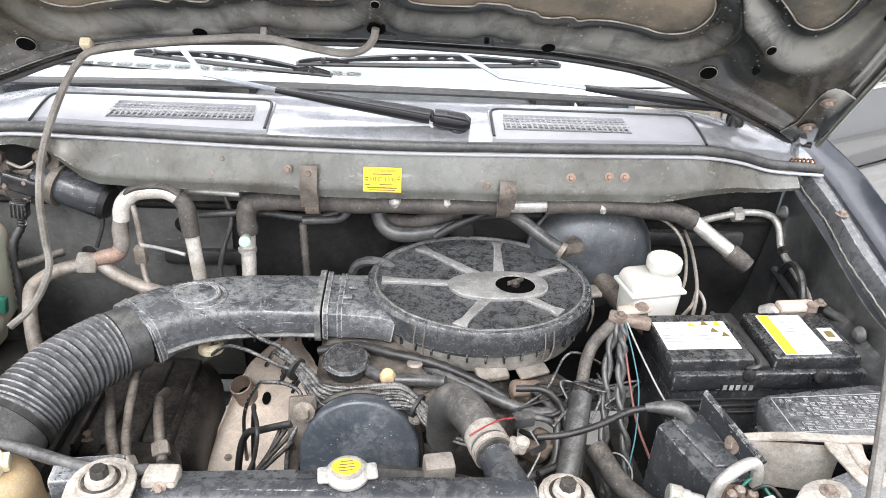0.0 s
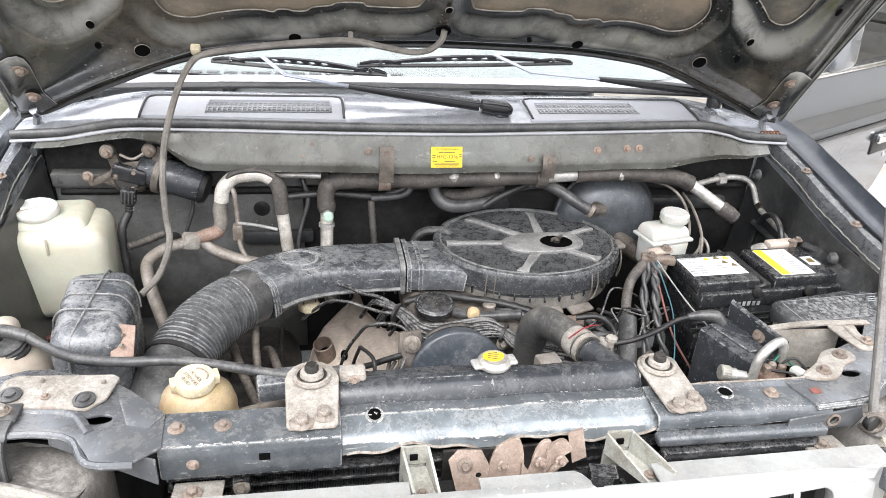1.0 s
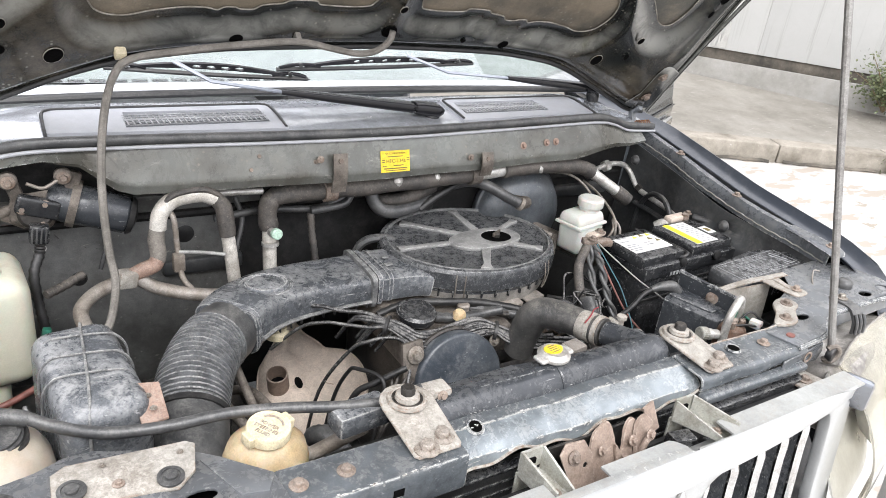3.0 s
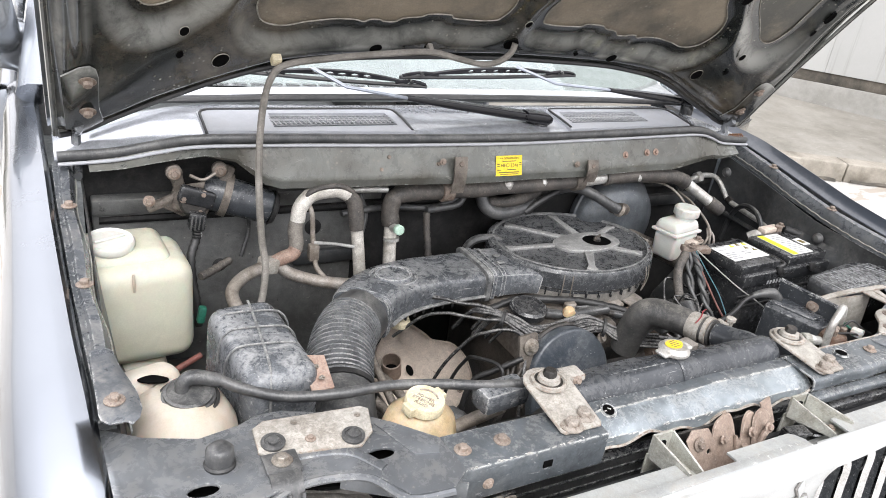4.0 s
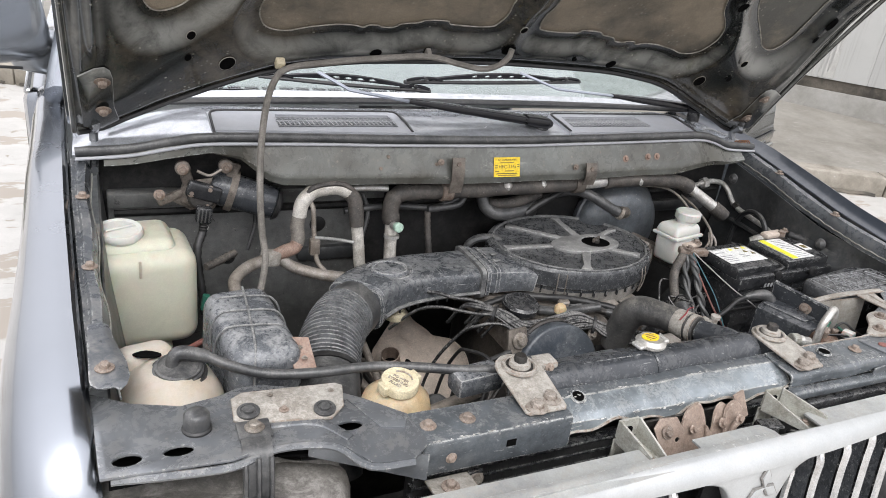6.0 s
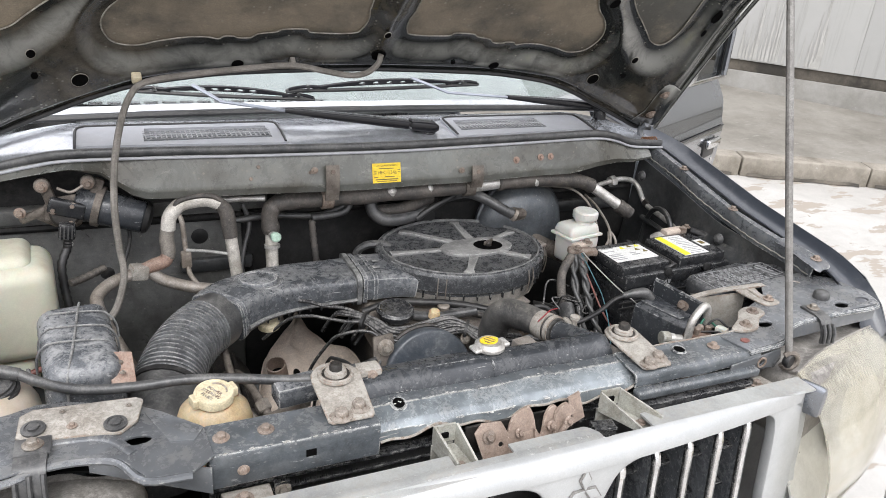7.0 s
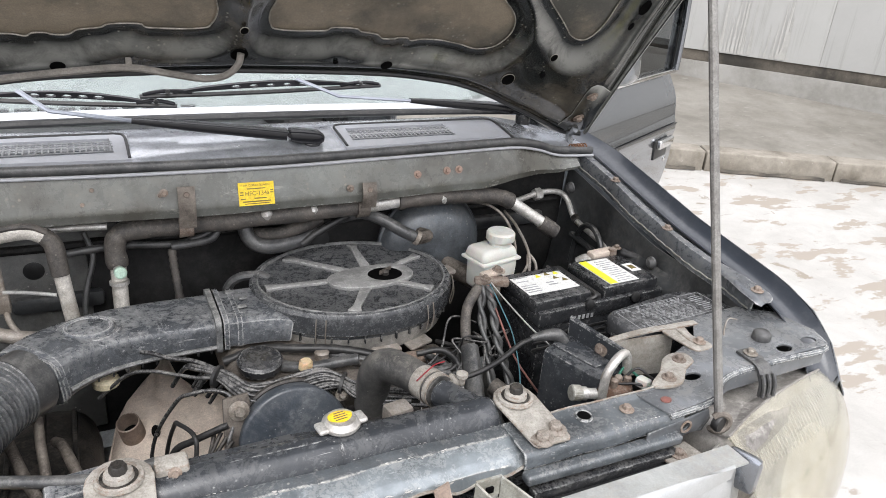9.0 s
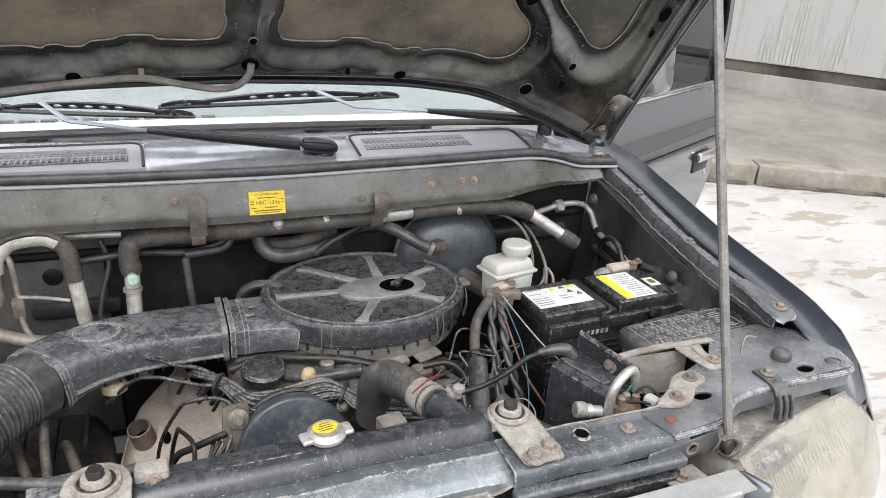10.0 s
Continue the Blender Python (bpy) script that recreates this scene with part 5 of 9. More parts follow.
# ---------------------------------------------------------------- wipers
def wiper(piv, pts, blade, label):
    w = thing("windscreen_wiper", piv, label, "wiper", "wipers")
    a = [Vector(piv) + Vector((0, 0, 0.014))] + [Vector(p) for p in pts]
    d = (a[1] - a[0]).normalized()
    part("hub", lathe([(0.015, -0.01), (0.016, 0.004), (0.014, 0.012)], (piv[0], piv[1], piv[2] - 0.008), seg=20), "blackclean", w)
    part("hub_cover", squircle([a[0] - d * 0.019, a[0] - d * 0.008, a[0] + d * 0.022, a[0] + d * 0.04], [0.014, 0.0185, 0.019, 0.0175], [0.006, 0.0115, 0.012, 0.01], 20, 4, p=0.5), "gloss", w, "rounded black hub cover", 50)
    part("hinge_pin", cyl(a[0] + d * 0.043 + Vector((0, -0.018, 0.002)), a[0] + d * 0.043 + Vector((0, 0.018, 0.002)), 0.004), "gloss", w)
    part("arm", squircle([a[0] + d * 0.046, a[0].lerp(a[1], 0.35), a[0].lerp(a[1], 0.7), a[1]], [0.0165, 0.0155, 0.012, 0.007], [0.0085, 0.0085, 0.007, 0.004], 16, 6, p=0.35), "gloss", w, "tapered black channel arm", 40)
    part("arm_tip", sweep(a[1:], 0.0062, 6, 3, flat=0.5, smooth=False), "barearm", w, "bare grey metal arm end")
    b0, b1 = Vector(blade[0]), Vector(blade[1])
    run = b1 - b0
    n_, e = run.length, run.normalized()
    up = Vector((0, -0.25, 1))
    up = (up - e * up.dot(e)).normalized()
    m = Matrix((e.to_4d(), up.to_4d(), e.cross(up).to_4d(), (0, 0, 0, 1))).transposed()
    for i in range(3):
        m[i][3] = b0[i]
    m[3] = (0, 0, 0, 1)
    part("rubber_edge", sweep([b0, b0.lerp(b1, 0.5) + Vector((0, 0, -0.002)), b1], 0.0042, 6), "rubberdark", w)
    spine = [(n_ * (0.12 + 0.76 * i / 12), 0.006 + 0.0135 * math.sin(math.pi * i / 12) ** 0.8) for i in range(13)]
    under = [(x, 0.004 + 0.35 * (y - 0.006)) for x, y in spine][::-1]
    slots = [smooth_loop([(n_ * f - 0.0085, 0.0125), (n_ * f, 0.0095), (n_ * f + 0.0085, 0.0125), (n_ * f, 0.0158)], 4) for f in (0.36, 0.43, 0.5, 0.57, 0.64)]
    part("bridge", plate(spine + under, 0.006, slots, lambda x, y: 0.003, m=m), "gloss", w, "black blade bridge with oval slots")
    for f in (0.1, 0.9):
        c = b0.lerp(b1, f)
        part("yoke", sweep([c - e * n_ * 0.09 + up * 0.003, c - e * n_ * 0.05 + up * 0.007, c + up * 0.0085, c + e * n_ * 0.05 + up * 0.007, c + e * n_ * 0.09 + up * 0.003], 0.0034, 8), "gloss", w)
        part("yoke_pivot", cyl(c + up * 0.008 + Vector((0, -0.006, 0)), c + up * 0.008 + Vector((0, 0.006, 0)), 0.004, seg=10), "blackclean", w)
    return w


wiper((0.13, 0.602, 1.158), [(-0.16, 0.631, 1.203), (-0.275, 0.643, 1.219), (-0.318, 0.705, 1.237)], ((-0.42, 0.765, 1.214), (-0.08, 0.713, 1.205)), "black wiper with pale bare arm end, parked on the cowl")
wiper((0.619, 0.688, 1.172), [(0.34, 0.66, 1.217), (0.2, 0.671, 1.226), (0.137, 0.73, 1.246)], ((-0.139, 0.715, 1.222), (0.314, 0.755, 1.226)), "black wiper lying across the foot of the windscreen")

# ---------------------------------------------------------------- radiator support
sup = thing("radiator_support", (0, -0.05, 0.95), "chipped black and grey sheet steel radiator support", "crossmember")
left = [(-0.73, 0.088), (-0.69, 0.06), (-0.64, 0.042), (-0.6, 0.05), (-0.575, 0.066), (-0.549, 0.066), (-0.47, 0.035), (-0.445, 0.015), (-0.4, -0.03), (-0.395, -0.085), (-0.42, -0.105), (-0.463, -0.1), (-0.488, -0.062), (-0.52, -0.048), (-0.56, -0.045), (-0.6, -0.06), (-0.722, -0.054)]
lp = part("side_panel", plate(left, 0.004, [ring_pts(-0.649, -0.032, 0.015, 0.008), ring_pts(-0.471, -0.034, 0.016, 0.008), ring_pts(-0.697, -0.033, 0.014, 0.009)], lambda x, y: 1.0 + 0.004 * (x < -0.6), bev=0.0012), "bay", sup, "grey painted lamp panel")
part("panel_lip", sweep([(x, y, 0.996) for x, y in ((-0.712, -0.051), (-0.66, -0.058), (-0.6, -0.062), (-0.56, -0.048), (-0.52, -0.05), (-0.49, -0.063), (-0.466, -0.1), (-0.42, -0.106))], 0.0045, 8, 4), "bay", sup)
# Black sheet painted as the shade that shows through the panel's slots
part("panel_under", plate([(-0.715, -0.04), (-0.715, 0.06), (-0.45, 0.02), (-0.42, -0.07), (-0.55, -0.035)], 0.003, (), lambda x, y: 0.978), "void", sup, "black sheet for the shade below the lamp panel")
part("panel_skirt", sheet(lambda u, v: Vector((-0.52 + 0.12 * u, -0.05 - 0.05 * u, 0.995 - 0.035 * v * (0.4 + 0.6 * u))), 6, 3, 0.002), "bay", sup)
bolt(lp, (-0.57, -0.02, 1.007), r=0.008)
tp = part("cover_plate", plate([(-0.46, 0.012), (-0.442, 0.01), (-0.4, -0.034), (-0.412, -0.054), (-0.438, -0.048)], 0.002, (), lambda x, y: 1.0016, bev=0.0006), "bay", sup)
part("panel_bead", sweep([(-0.625, -0.03, 0.9995), (-0.585, -0.014, 1.0), (-0.54, -0.012, 1.0), (-0.5, -0.022, 1.0), (-0.475, -0.055, 0.9995)], 0.006, 10, 6, flat=0.5), "bay", sup, "pressed bead")
right = [(0.69, 0.1), (0.735, 0.06), (0.747, 0.0), (0.73, -0.04), (0.66, -0.038), (0.598, -0.035), (0.558, -0.034), (0.525, -0.04), (0.5, -0.055), (0.485, -0.066), (0.46, -0.07), (0.4, -0.0745), (0.385, -0.024), (0.43, -0.012), (0.452, 0.003), (0.471, 0.017), (0.494, 0.031), (0.56, 0.055), (0.6, 0.1)]
rp = part("side_panel", plate(right, 0.004, [ring_pts(0.664, -0.021, 0.013, 0.009), ring_pts(0.715, -0.02, 0.013, 0.009), ring_pts(0.488, -0.02, 0.014, 0.008)], lambda x, y: 0.988 + 0.02 * max(0, x - 0.45) / 0.3, bev=0.0012), "bay", sup, "grey painted lamp panel, dusty and chipped")
part("panel_lip", sweep([(0.747, 0.0, 1.003), (0.73, -0.041, 1.0), (0.66, -0.039, 0.997), (0.598, -0.036, 0.994), (0.558, -0.035, 0.991), (0.525, -0.041, 0.989), (0.5, -0.056, 0.986), (0.485, -0.067, 0.984), (0.46, -0.0712, 0.983), (0.4, -0.0755, 0.983)], 0.0045, 8, 4), "cross", sup)
part("panel_skirt", sheet(lambda u, v: Vector((0.455 + 0.275 * u, -0.04 - 0.031 * max(0.0, 1 - 3.2 * u), 0.985 + 0.012 * u - 0.022 * v)), 16, 2, 0.002), "bay", sup)
part("panel_gusset", plate(smooth_loop([(0.415, -0.02), (0.45, 0.003), (0.474, 0.026), (0.5, 0.034), (0.518, 0.026), (0.515, 0.006), (0.49, -0.006), (0.462, -0.03), (0.435, -0.032)], 3), 0.005, (), lambda x, y: 0.9935, bev=0.0015), "rustplate", sup, "dusty welded gusset")
for q in ((0.496, 0.016, 0.9935), (0.449, -0.016, 0.9935)):
    bolt(rp, q, r=0.009)
part("red_plug", lathe([(0.008, 0), (0.0075, 0.0014), (0.0, 0.0016)], (0.415, -0.05, 0.9885), seg=14, squash=(1, 0.8)), "pink", rp, "rusty red round plug")
part("beam_left", box((-0.302, -0.056, 0.974), (0.2, 0.06, 0.048), bev=0.005), "cross", sup, "black beam with chipped paint")
bl = bpy.data.objects["beam_left"]
for q in ((-0.384, -0.056, 0.998), (-0.334, -0.056, 0.998)):
    bolt(bl, q, r=0.0085)
bolt(bl, (-0.365, -0.086, 0.972), (0, -1, 0), 0.006)
part("slot", box((-0.288, -0.0862, 0.977), (0.012, 0.002, 0.009)), "void", sup, "square punched slot")


def mid_beam(u, v, a, c):
    x = -0.205 + 0.4 * u
    ragged = 0.006 * math.sin(x * 40) + 0.004 * math.sin(x * 97 + 1)
    prof = [(-0.008, 0.95), (-0.014, 0.983), (-0.024, 0.9845), (-0.034, 0.983), (-0.046, 0.979), (-0.06, 0.973), (-0.0665, 0.9675), (-0.069, 0.958 + ragged)]
    t = (a + (c - a) * v) * (len(prof) - 1)
    i = min(int(t), len(prof) - 2)
    y, z = (prof[i][k] + (prof[i + 1][k] - prof[i][k]) * (t - i) for k in (0, 1))
    return Vector((x, y + 0.0012 * math.sin(x * 60), z + 0.001 * math.sin(x * 33)))


part("beam_middle", sheet(lambda u, v: mid_beam(u, v, 0.0, 0.43), 40, 9, 0.003), "cross", sup, "black beam with chipped edge")
part("beam_apron", sheet(lambda u, v: mid_beam(u, v, 0.43, 1.0), 40, 12, 0.003), "apronpaint", sup, "worn blue-grey sloping front of the beam, its sheen painted in")
part("hole_rim", lathe([(0.0115, 0), (0.0105, 0.0015), (0.008, 0.0012), (0.007, 0.0)], (-0.162, -0.036, 0.983), (0, -0.3, 1), 20, ring=True), "cross", sup, "pale chipped rim of a drain hole")
part("beam_hole", lathe([(0.008, 0), (0.0, 0.0003)], (-0.162, -0.036, 0.9847), (0, -0.3, 1)), "void", sup, "round drain hole")


def right_beam(u, v):
    """A folded strip: a rolled bare back edge, a flat top, a rounded front fold and a shallow face."""
    x = 0.185 + 0.24 * u
    prof = [(-0.018, 0.972), (-0.0195, 0.985), (-0.022, 0.9885), (-0.026, 0.9872), (-0.032, 0.9855), (-0.05, 0.9855), (-0.068, 0.9855), (-0.0735, 0.9842), (-0.0768, 0.981), (-0.0782, 0.976), (-0.0788, 0.968), (-0.0775, 0.964)]
    t = v * (len(prof) - 1)
    i = min(int(t), len(prof) - 2)
    y, z = (prof[i][k] + (prof[i + 1][k] - prof[i][k]) * (t - i) for k in (0, 1))
    return Vector((x, y + 0.0007 * math.sin(x * 75), z + 0.0007 * math.sin(x * 52 + y * 60)))


part("beam_right", sheet(right_beam, 40, 33, 0.0025), "cross", sup, "black beam with chipped paint", 60)
part("bare_edge", sweep([right_beam(u, 0.19) + Vector((0, 0, 0.0012)) for u in np.linspace(0.2, 0.98, 40)], 0.0013, 6, 1, smooth=False), "rustplate", sup, "bare rolled back edge")
part("beam_step", box((0.3, -0.083, 0.955), (0.235, 0.018, 0.015), (0, 0.6, 0), 0.005, 3), "cross", sup)
part("end_face", plate([(0.362, 0.972), (0.47, 0.978), (0.478, 0.96), (0.466, 0.944), (0.45, 0.948), (0.36, 0.945)], 0.003, [ring_pts(0.43, 0.963, 0.006, 0.005)], lambda x, z: 0.0835 - 0.08 * (x - 0.36), m=pose(0, 0, 0, 90), bev=0.001), "bay", sup, "grey folded end of the beam")
part("rust_ring", lathe([(0.0095, 0), (0.0095, 0.0012), (0.0065, 0.0012), (0.0065, 0)], (0.43, -0.0787, 0.963), (0, -1, 0), ring=True), "boltrust", sup)
part("beam_lower", box((0.3, -0.09, 0.936), (0.22, 0.016, 0.016), (0, 0.6, 0), 0.004), "blackclean", sup)
br = bpy.data.objects["beam_right"]
part("beam_hole", lathe([(0.0085, 0), (0.0, 0.0003)], (0.291, -0.04, 0.9885)), "void", sup, "round hole")
part("hole_rim", lathe([(0.0118, -0.001), (0.0105, 0.0018), (0.0088, 0.0012), (0.0084, -0.001)], (0.291, -0.04, 0.9873), seg=20, ring=True), "cross", sup, "chipped rim of a round hole")
bolt(br, (0.353, -0.047, 0.9868), r=0.0085)


def chips(name, f, n, seed, parent, size=1.0):
    """Flakes where paint has come off along an edge; f(u, w): a place along the edge and across it."""
    r_ = random.Random(seed)
    b = bmesh.new()
    k = 0
    while k < n:
        u0 = r_.random()
        for _ in range(r_.randint(1, 5)):
            u = u0 + r_.gauss(0, 0.012)
            k += 1
            if not 0.01 < u < 0.99:
                continue
            w, a, c = r_.gauss(0, 0.4), size * r_.uniform(0.0012, 0.006), size * r_.uniform(0.0008, 0.0022)
            vs = []
            for j in range(7):
                g = 2 * math.pi * j / 7
                q = r_.uniform(0.55, 1.1)
                vs.append(b.verts.new(f(u + a * q * math.cos(g) / 0.4, w + c * q * math.sin(g) / 0.004)))
            b.faces.new(vs)
    flakes = part(name, b, "chip", parent, "pale flakes of chipped paint")
    tagged(flakes, kind="stuff")
    return flakes


def on_beam(t):
    def f(u, w):
        v = max(0.0, min(1.0, t + 0.035 * w))
        p = mid_beam(max(0, min(1, u)), v, 0.0, 1.0)
        q = mid_beam(max(0, min(1, u)), max(0, v - 0.02), 0.0, 1.0)
        q2 = mid_beam(max(0, min(1, u)), min(1, v + 0.02), 0.0, 1.0)
        d = (q2 - q).normalized()
        return p + Vector((0, d.z, -d.y)) * 0.0022
    return f


chips("chipped_paint", on_beam(0.17), 36, 4, sup, 0.5)
chips("chipped_paint", on_beam(0.44), 34, 5, sup, 0.55)
chips("chipped_paint", on_beam(0.86), 44, 6, sup, 0.6)
part("bare_lip", sweep([mid_beam(u, 0.985, 0.0, 1.0) + Vector((0, -0.0025, 0)) for u in np.linspace(0.02, 0.98, 50)], 0.0018, 6, 1, smooth=False), "rustplate", sup, "dusty bare lower lip")
chips("chipped_paint", lambda u, w: Vector((-0.398 + 0.19 * u, -0.0845 + 0.0025 * w, 0.9984)), 50, 7, sup)
chips("chipped_paint", lambda u, w: right_beam(0.1 + 0.88 * u, 0.615 + 0.03 * w) + Vector((0, -0.0006, 0.0016)), 40, 8, sup, 0.6)


def mount(s, label):
    """A radiator hold-down plate with its rubber stud and two bolts."""
    t = thing("radiator_bracket", (s * 0.235, -0.03, 1.0), label, "bracket", "radiator brackets")
    z = 1.004 if s < 0 else 0.992
    cx, fx, wide = (-0.235, -0.235, 1.0) if s < 0 else (0.214, 0.224, 0.88)
    end = [(0.032 * wide * math.cos(a), 0.034 * wide * math.sin(a)) for a in np.linspace(0, math.pi, 9)]
    o = [(cx + p, q) for p, q in end] + [(fx - 0.029 * wide, -0.07), (fx - 0.025 * wide, -0.075), (fx + 0.025 * wide, -0.075), (fx + 0.029 * wide, -0.07)]
    pl = part("plate", plate(o, 0.004, (), lambda x, y: z + 0.012 * max(0, min(1, (y + 0.045) / 0.03)), bev=0.0015), "rustplate", t)
    part("rubber_bush", lathe([(0.0235, 0), (0.0225, 0.004), (0.0195, 0.005), (0.0175, 0.003), (0.0145, 0.003), (0.0135, 0.0085), (0.009, 0.0095)], (cx, 0.002, z + 0.012)), "rustplate", t)
    part("bush_groove", lathe([(0.0185, 0), (0.0185, 0.0006), (0.0145, 0.0006), (0.0145, 0)], (cx, 0.002, z + 0.0148), ring=True), "castdark", t)
    part("stud", lathe([(0.0085, 0), (0.0085, 0.014), (0.007, 0.016)], (cx, 0.002, z + 0.014), seg=8), "castdark", t)
    for dx, dy in ((-0.012, -0.066), (0.013, -0.055)):
        bolt(pl, (fx + dx, dy, z), r=0.0125, material="boltdust")


mount(-1, "dusty rusted radiator bracket with rubber stud")
mount(1, "dusty rusted radiator bracket with two bolts")

# radiator
rad = thing("radiator", (0, 0.02, 0.6), "black radiator with pressed cap and long top tank", "radiator")
part("core", box((0, 0.03, 0.725), (0.62, 0.045, 0.4), bev=0.004), "fins", rad)
part("top_tank", sweep([(-0.207, 0.01, 0.974), (-0.203, 0.01, 0.975), (-0.1, 0.01, 0.9755), (0.06, 0.01, 0.976), (0.175, 0.011, 0.977), (0.186, 0.011, 0.977)], [0.02, 0.0272, 0.0275, 0.0275, 0.0272, 0.018], 24), "tank", rad, "dusty black top tank", 50)
part("tank_flap", plate([(-0.2, 0.006), (-0.03, 0.004), (-0.012, 0.012), (-0.015, 0.03), (-0.06, 0.04), (-0.18, 0.036)], 0.004, (), lambda x, y: 1.002 + 0.01 * (x + 0.2) - 0.3 * max(0, y - 0.01), bev=0.0012), "tank", rad)
part("tank_seam", lathe([(0.0278, -0.0015), (0.0286, -0.0015), (0.0286, 0.0015), (0.0278, 0.0015)], (-0.012, 0.01, 0.9757), (1, 0, 0), 28), "tank", rad)
part("outlet_neck", sweep([(0.163, 0.01, 0.978), (0.1625, 0.03, 0.98), (0.16, 0.052, 0.976), (0.155, 0.08, 0.971)], [0.024, 0.0225, 0.02, 0.0195], 18), "tank", rad, "", 50)
part("filler_neck", lathe([(0.019, 0), (0.0165, 0.008), (0.0165, 0.016)], (-0.004, 0.022, 0.992)), "aludirty", rad)
CAP = Vector((-0.004, 0.022, 1.005))
cap = part("cap", lathe([(0.0205, 0), (0.022, 0.002), (0.022, 0.0055), (0.0195, 0.007), (0.018, 0.0095), (0.0165, 0.0108), (0.0, 0.0115)], CAP, seg=32), "alu", rad, "pressed steel pressure cap")
for s in (-1, 1):
    part("cap_ear", box(CAP + Vector((s * 0.0225, s * 0.003, 0.0035)), (0.0145, 0.02, 0.0065), (0, 0, 8), 0.0031, 3), "alu", cap)
part("cap_label", plate(smooth_loop([(CAP.x - 0.0135, CAP.y - 0.004), (CAP.x, CAP.y - 0.0095), (CAP.x + 0.011, CAP.y - 0.003), (CAP.x + 0.012, CAP.y + 0.006), (CAP.x - 0.002, CAP.y + 0.0115), (CAP.x - 0.014, CAP.y + 0.006)]), 0.0006, (), lambda x, y: CAP.z + 0.0121), "yellow", cap, "yellow warning label")
for i in range(4):
    part("label_line", box(CAP + Vector((-0.001, -0.0045 + 0.004 * i, 0.0124)), (0.017 - 0.0025 * abs(i - 1), 0.0011, 0.0005), (0, 0, 8)), "rust", cap)
sc = part("strap_clip", box((-0.186, 0.02, 1.0), (0.034, 0.026, 0.02), bev=0.004), "rustplate", rad)
bolt(sc, (-0.184, 0.006, 1.004), (0, -1, 0.3), 0.006)
part("overflow_pipe", sweep([(-0.245, 0.04, 0.99), (-0.23, 0.03, 0.998), (-0.2, 0.028, 1.004)], 0.007, 8), "rubber", rad)
part("side_lug", box((-0.27, 0.045, 0.975), (0.07, 0.035, 0.03), (0, 0, 6), 0.006), "black", rad)

# condenser
con = thing("condenser", (0, -0.1, 0.75), "black finned air conditioning condenser behind the grille", "condenser")
part("core", box((0.0, -0.05, 0.83), (0.8, 0.012, 0.2), bev=0.002), "fins", con)
for i in range(6):
    part("flat_tube", box((0.0, -0.06, 0.932 - 0.016 * i), (0.8, 0.014, 0.004), bev=0.001), "blackclean", con)
for j in range(5):
    b = bmesh.new()
    for i in range(260):
        x = -0.395 + 0.79 * i / 259
        z = 0.924 - 0.016 * j
        vs = [b.verts.new(p) for p in ((x, -0.067, z - 0.006), (x + 0.0016, -0.067, z + 0.006), (x + 0.0016, -0.056, z + 0.006), (x, -0.056, z - 0.006))]
        b.faces.new(vs)
    tagged(part("core_face", b, "fingrey", con), kind="stuff")
for x, z in ((-0.318, 0.912), (0.352, 0.91)):
    part("end_plate", box((x, -0.06, z - 0.01), (0.02, 0.02, 0.05), bev=0.002), "blackclean", con)
    bolt(con, (x, -0.071, z + 0.006), (0, -1, 0.4), 0.0085, "bolt")

# bonnet latch
lat = thing("hood_latch", (0.02, -0.095, 0.93), "dusty tan bonnet catch with levers and spring", "latch")
up90 = pose(0, 0, 0, 90)


def tilted(x, z):
    return 0.086 + 0.55 * (0.965 - z)


shield = [(-0.082, 0.962), (-0.07, 0.972), (-0.042, 0.97), (-0.034, 0.955), (-0.036, 0.93), (-0.048, 0.905), (-0.06, 0.9), (-0.074, 0.93)]
part("plate", plate(shield, 0.003, [ring_pts(-0.047, 0.945, 0.0035, 0.003), ring_pts(-0.05, 0.921, 0.006, 0.0015)], lambda x, z: tilted(x, z) + 0.012, m=up90, bev=0.001), "latchtan", lat)
bolt(lat, (-0.063, -0.104, 0.957), (0, -1, 0.5), 0.008, "boltrust")
part("lever", plate(smooth_loop([(-0.04, 0.93), (-0.026, 0.962), (-0.012, 0.972), (0.006, 0.974), (0.01, 0.95), (0.004, 0.92), (-0.02, 0.9), (-0.045, 0.905)], 3), 0.003, (), lambda x, z: tilted(x, z) + 0.004, m=up90), "latchtan", lat)
part("lever", plate(smooth_loop([(0.006, 0.952), (0.014, 0.944), (0.024, 0.965), (0.036, 0.974), (0.044, 0.968), (0.03, 0.935), (0.018, 0.912), (0.004, 0.915)], 3), 0.004, (), lambda x, z: tilted(x, z) + 0.01, m=up90), "latchtan", lat)
part("claw", plate(smooth_loop([(0.022, 0.92), (0.03, 0.945), (0.038, 0.97), (0.056, 0.978), (0.066, 0.968), (0.055, 0.962), (0.047, 0.95), (0.05, 0.932), (0.064, 0.926), (0.056, 0.912)], 3), 0.005, (), lambda x, z: tilted(x, z) + 0.018, m=up90), "latchtan", lat, "worn tan claw")
part("hook", sweep([(0.012, -0.115, 0.945), (0.02, -0.118, 0.93), (0.032, -0.119, 0.936), (0.04, -0.117, 0.955), (0.056, -0.113, 0.965)], 0.0042, 8), "latchtan", lat)
part("spring", sweep([(0.03 + 0.0045 * math.cos(k * 1.05) + 0.0008 * k, -0.13 + 0.0045 * math.sin(k * 1.05), 0.92 + 0.0003 * k) for k in range(40)], 0.0011, 5, 1), "rust", lat)
for q in ((-0.017, -0.104, 0.953), (0.027, -0.109, 0.958), (0.048, -0.116, 0.965)):
    bolt(lat, q, (0, -1, 0.5), 0.006, "latchtan")
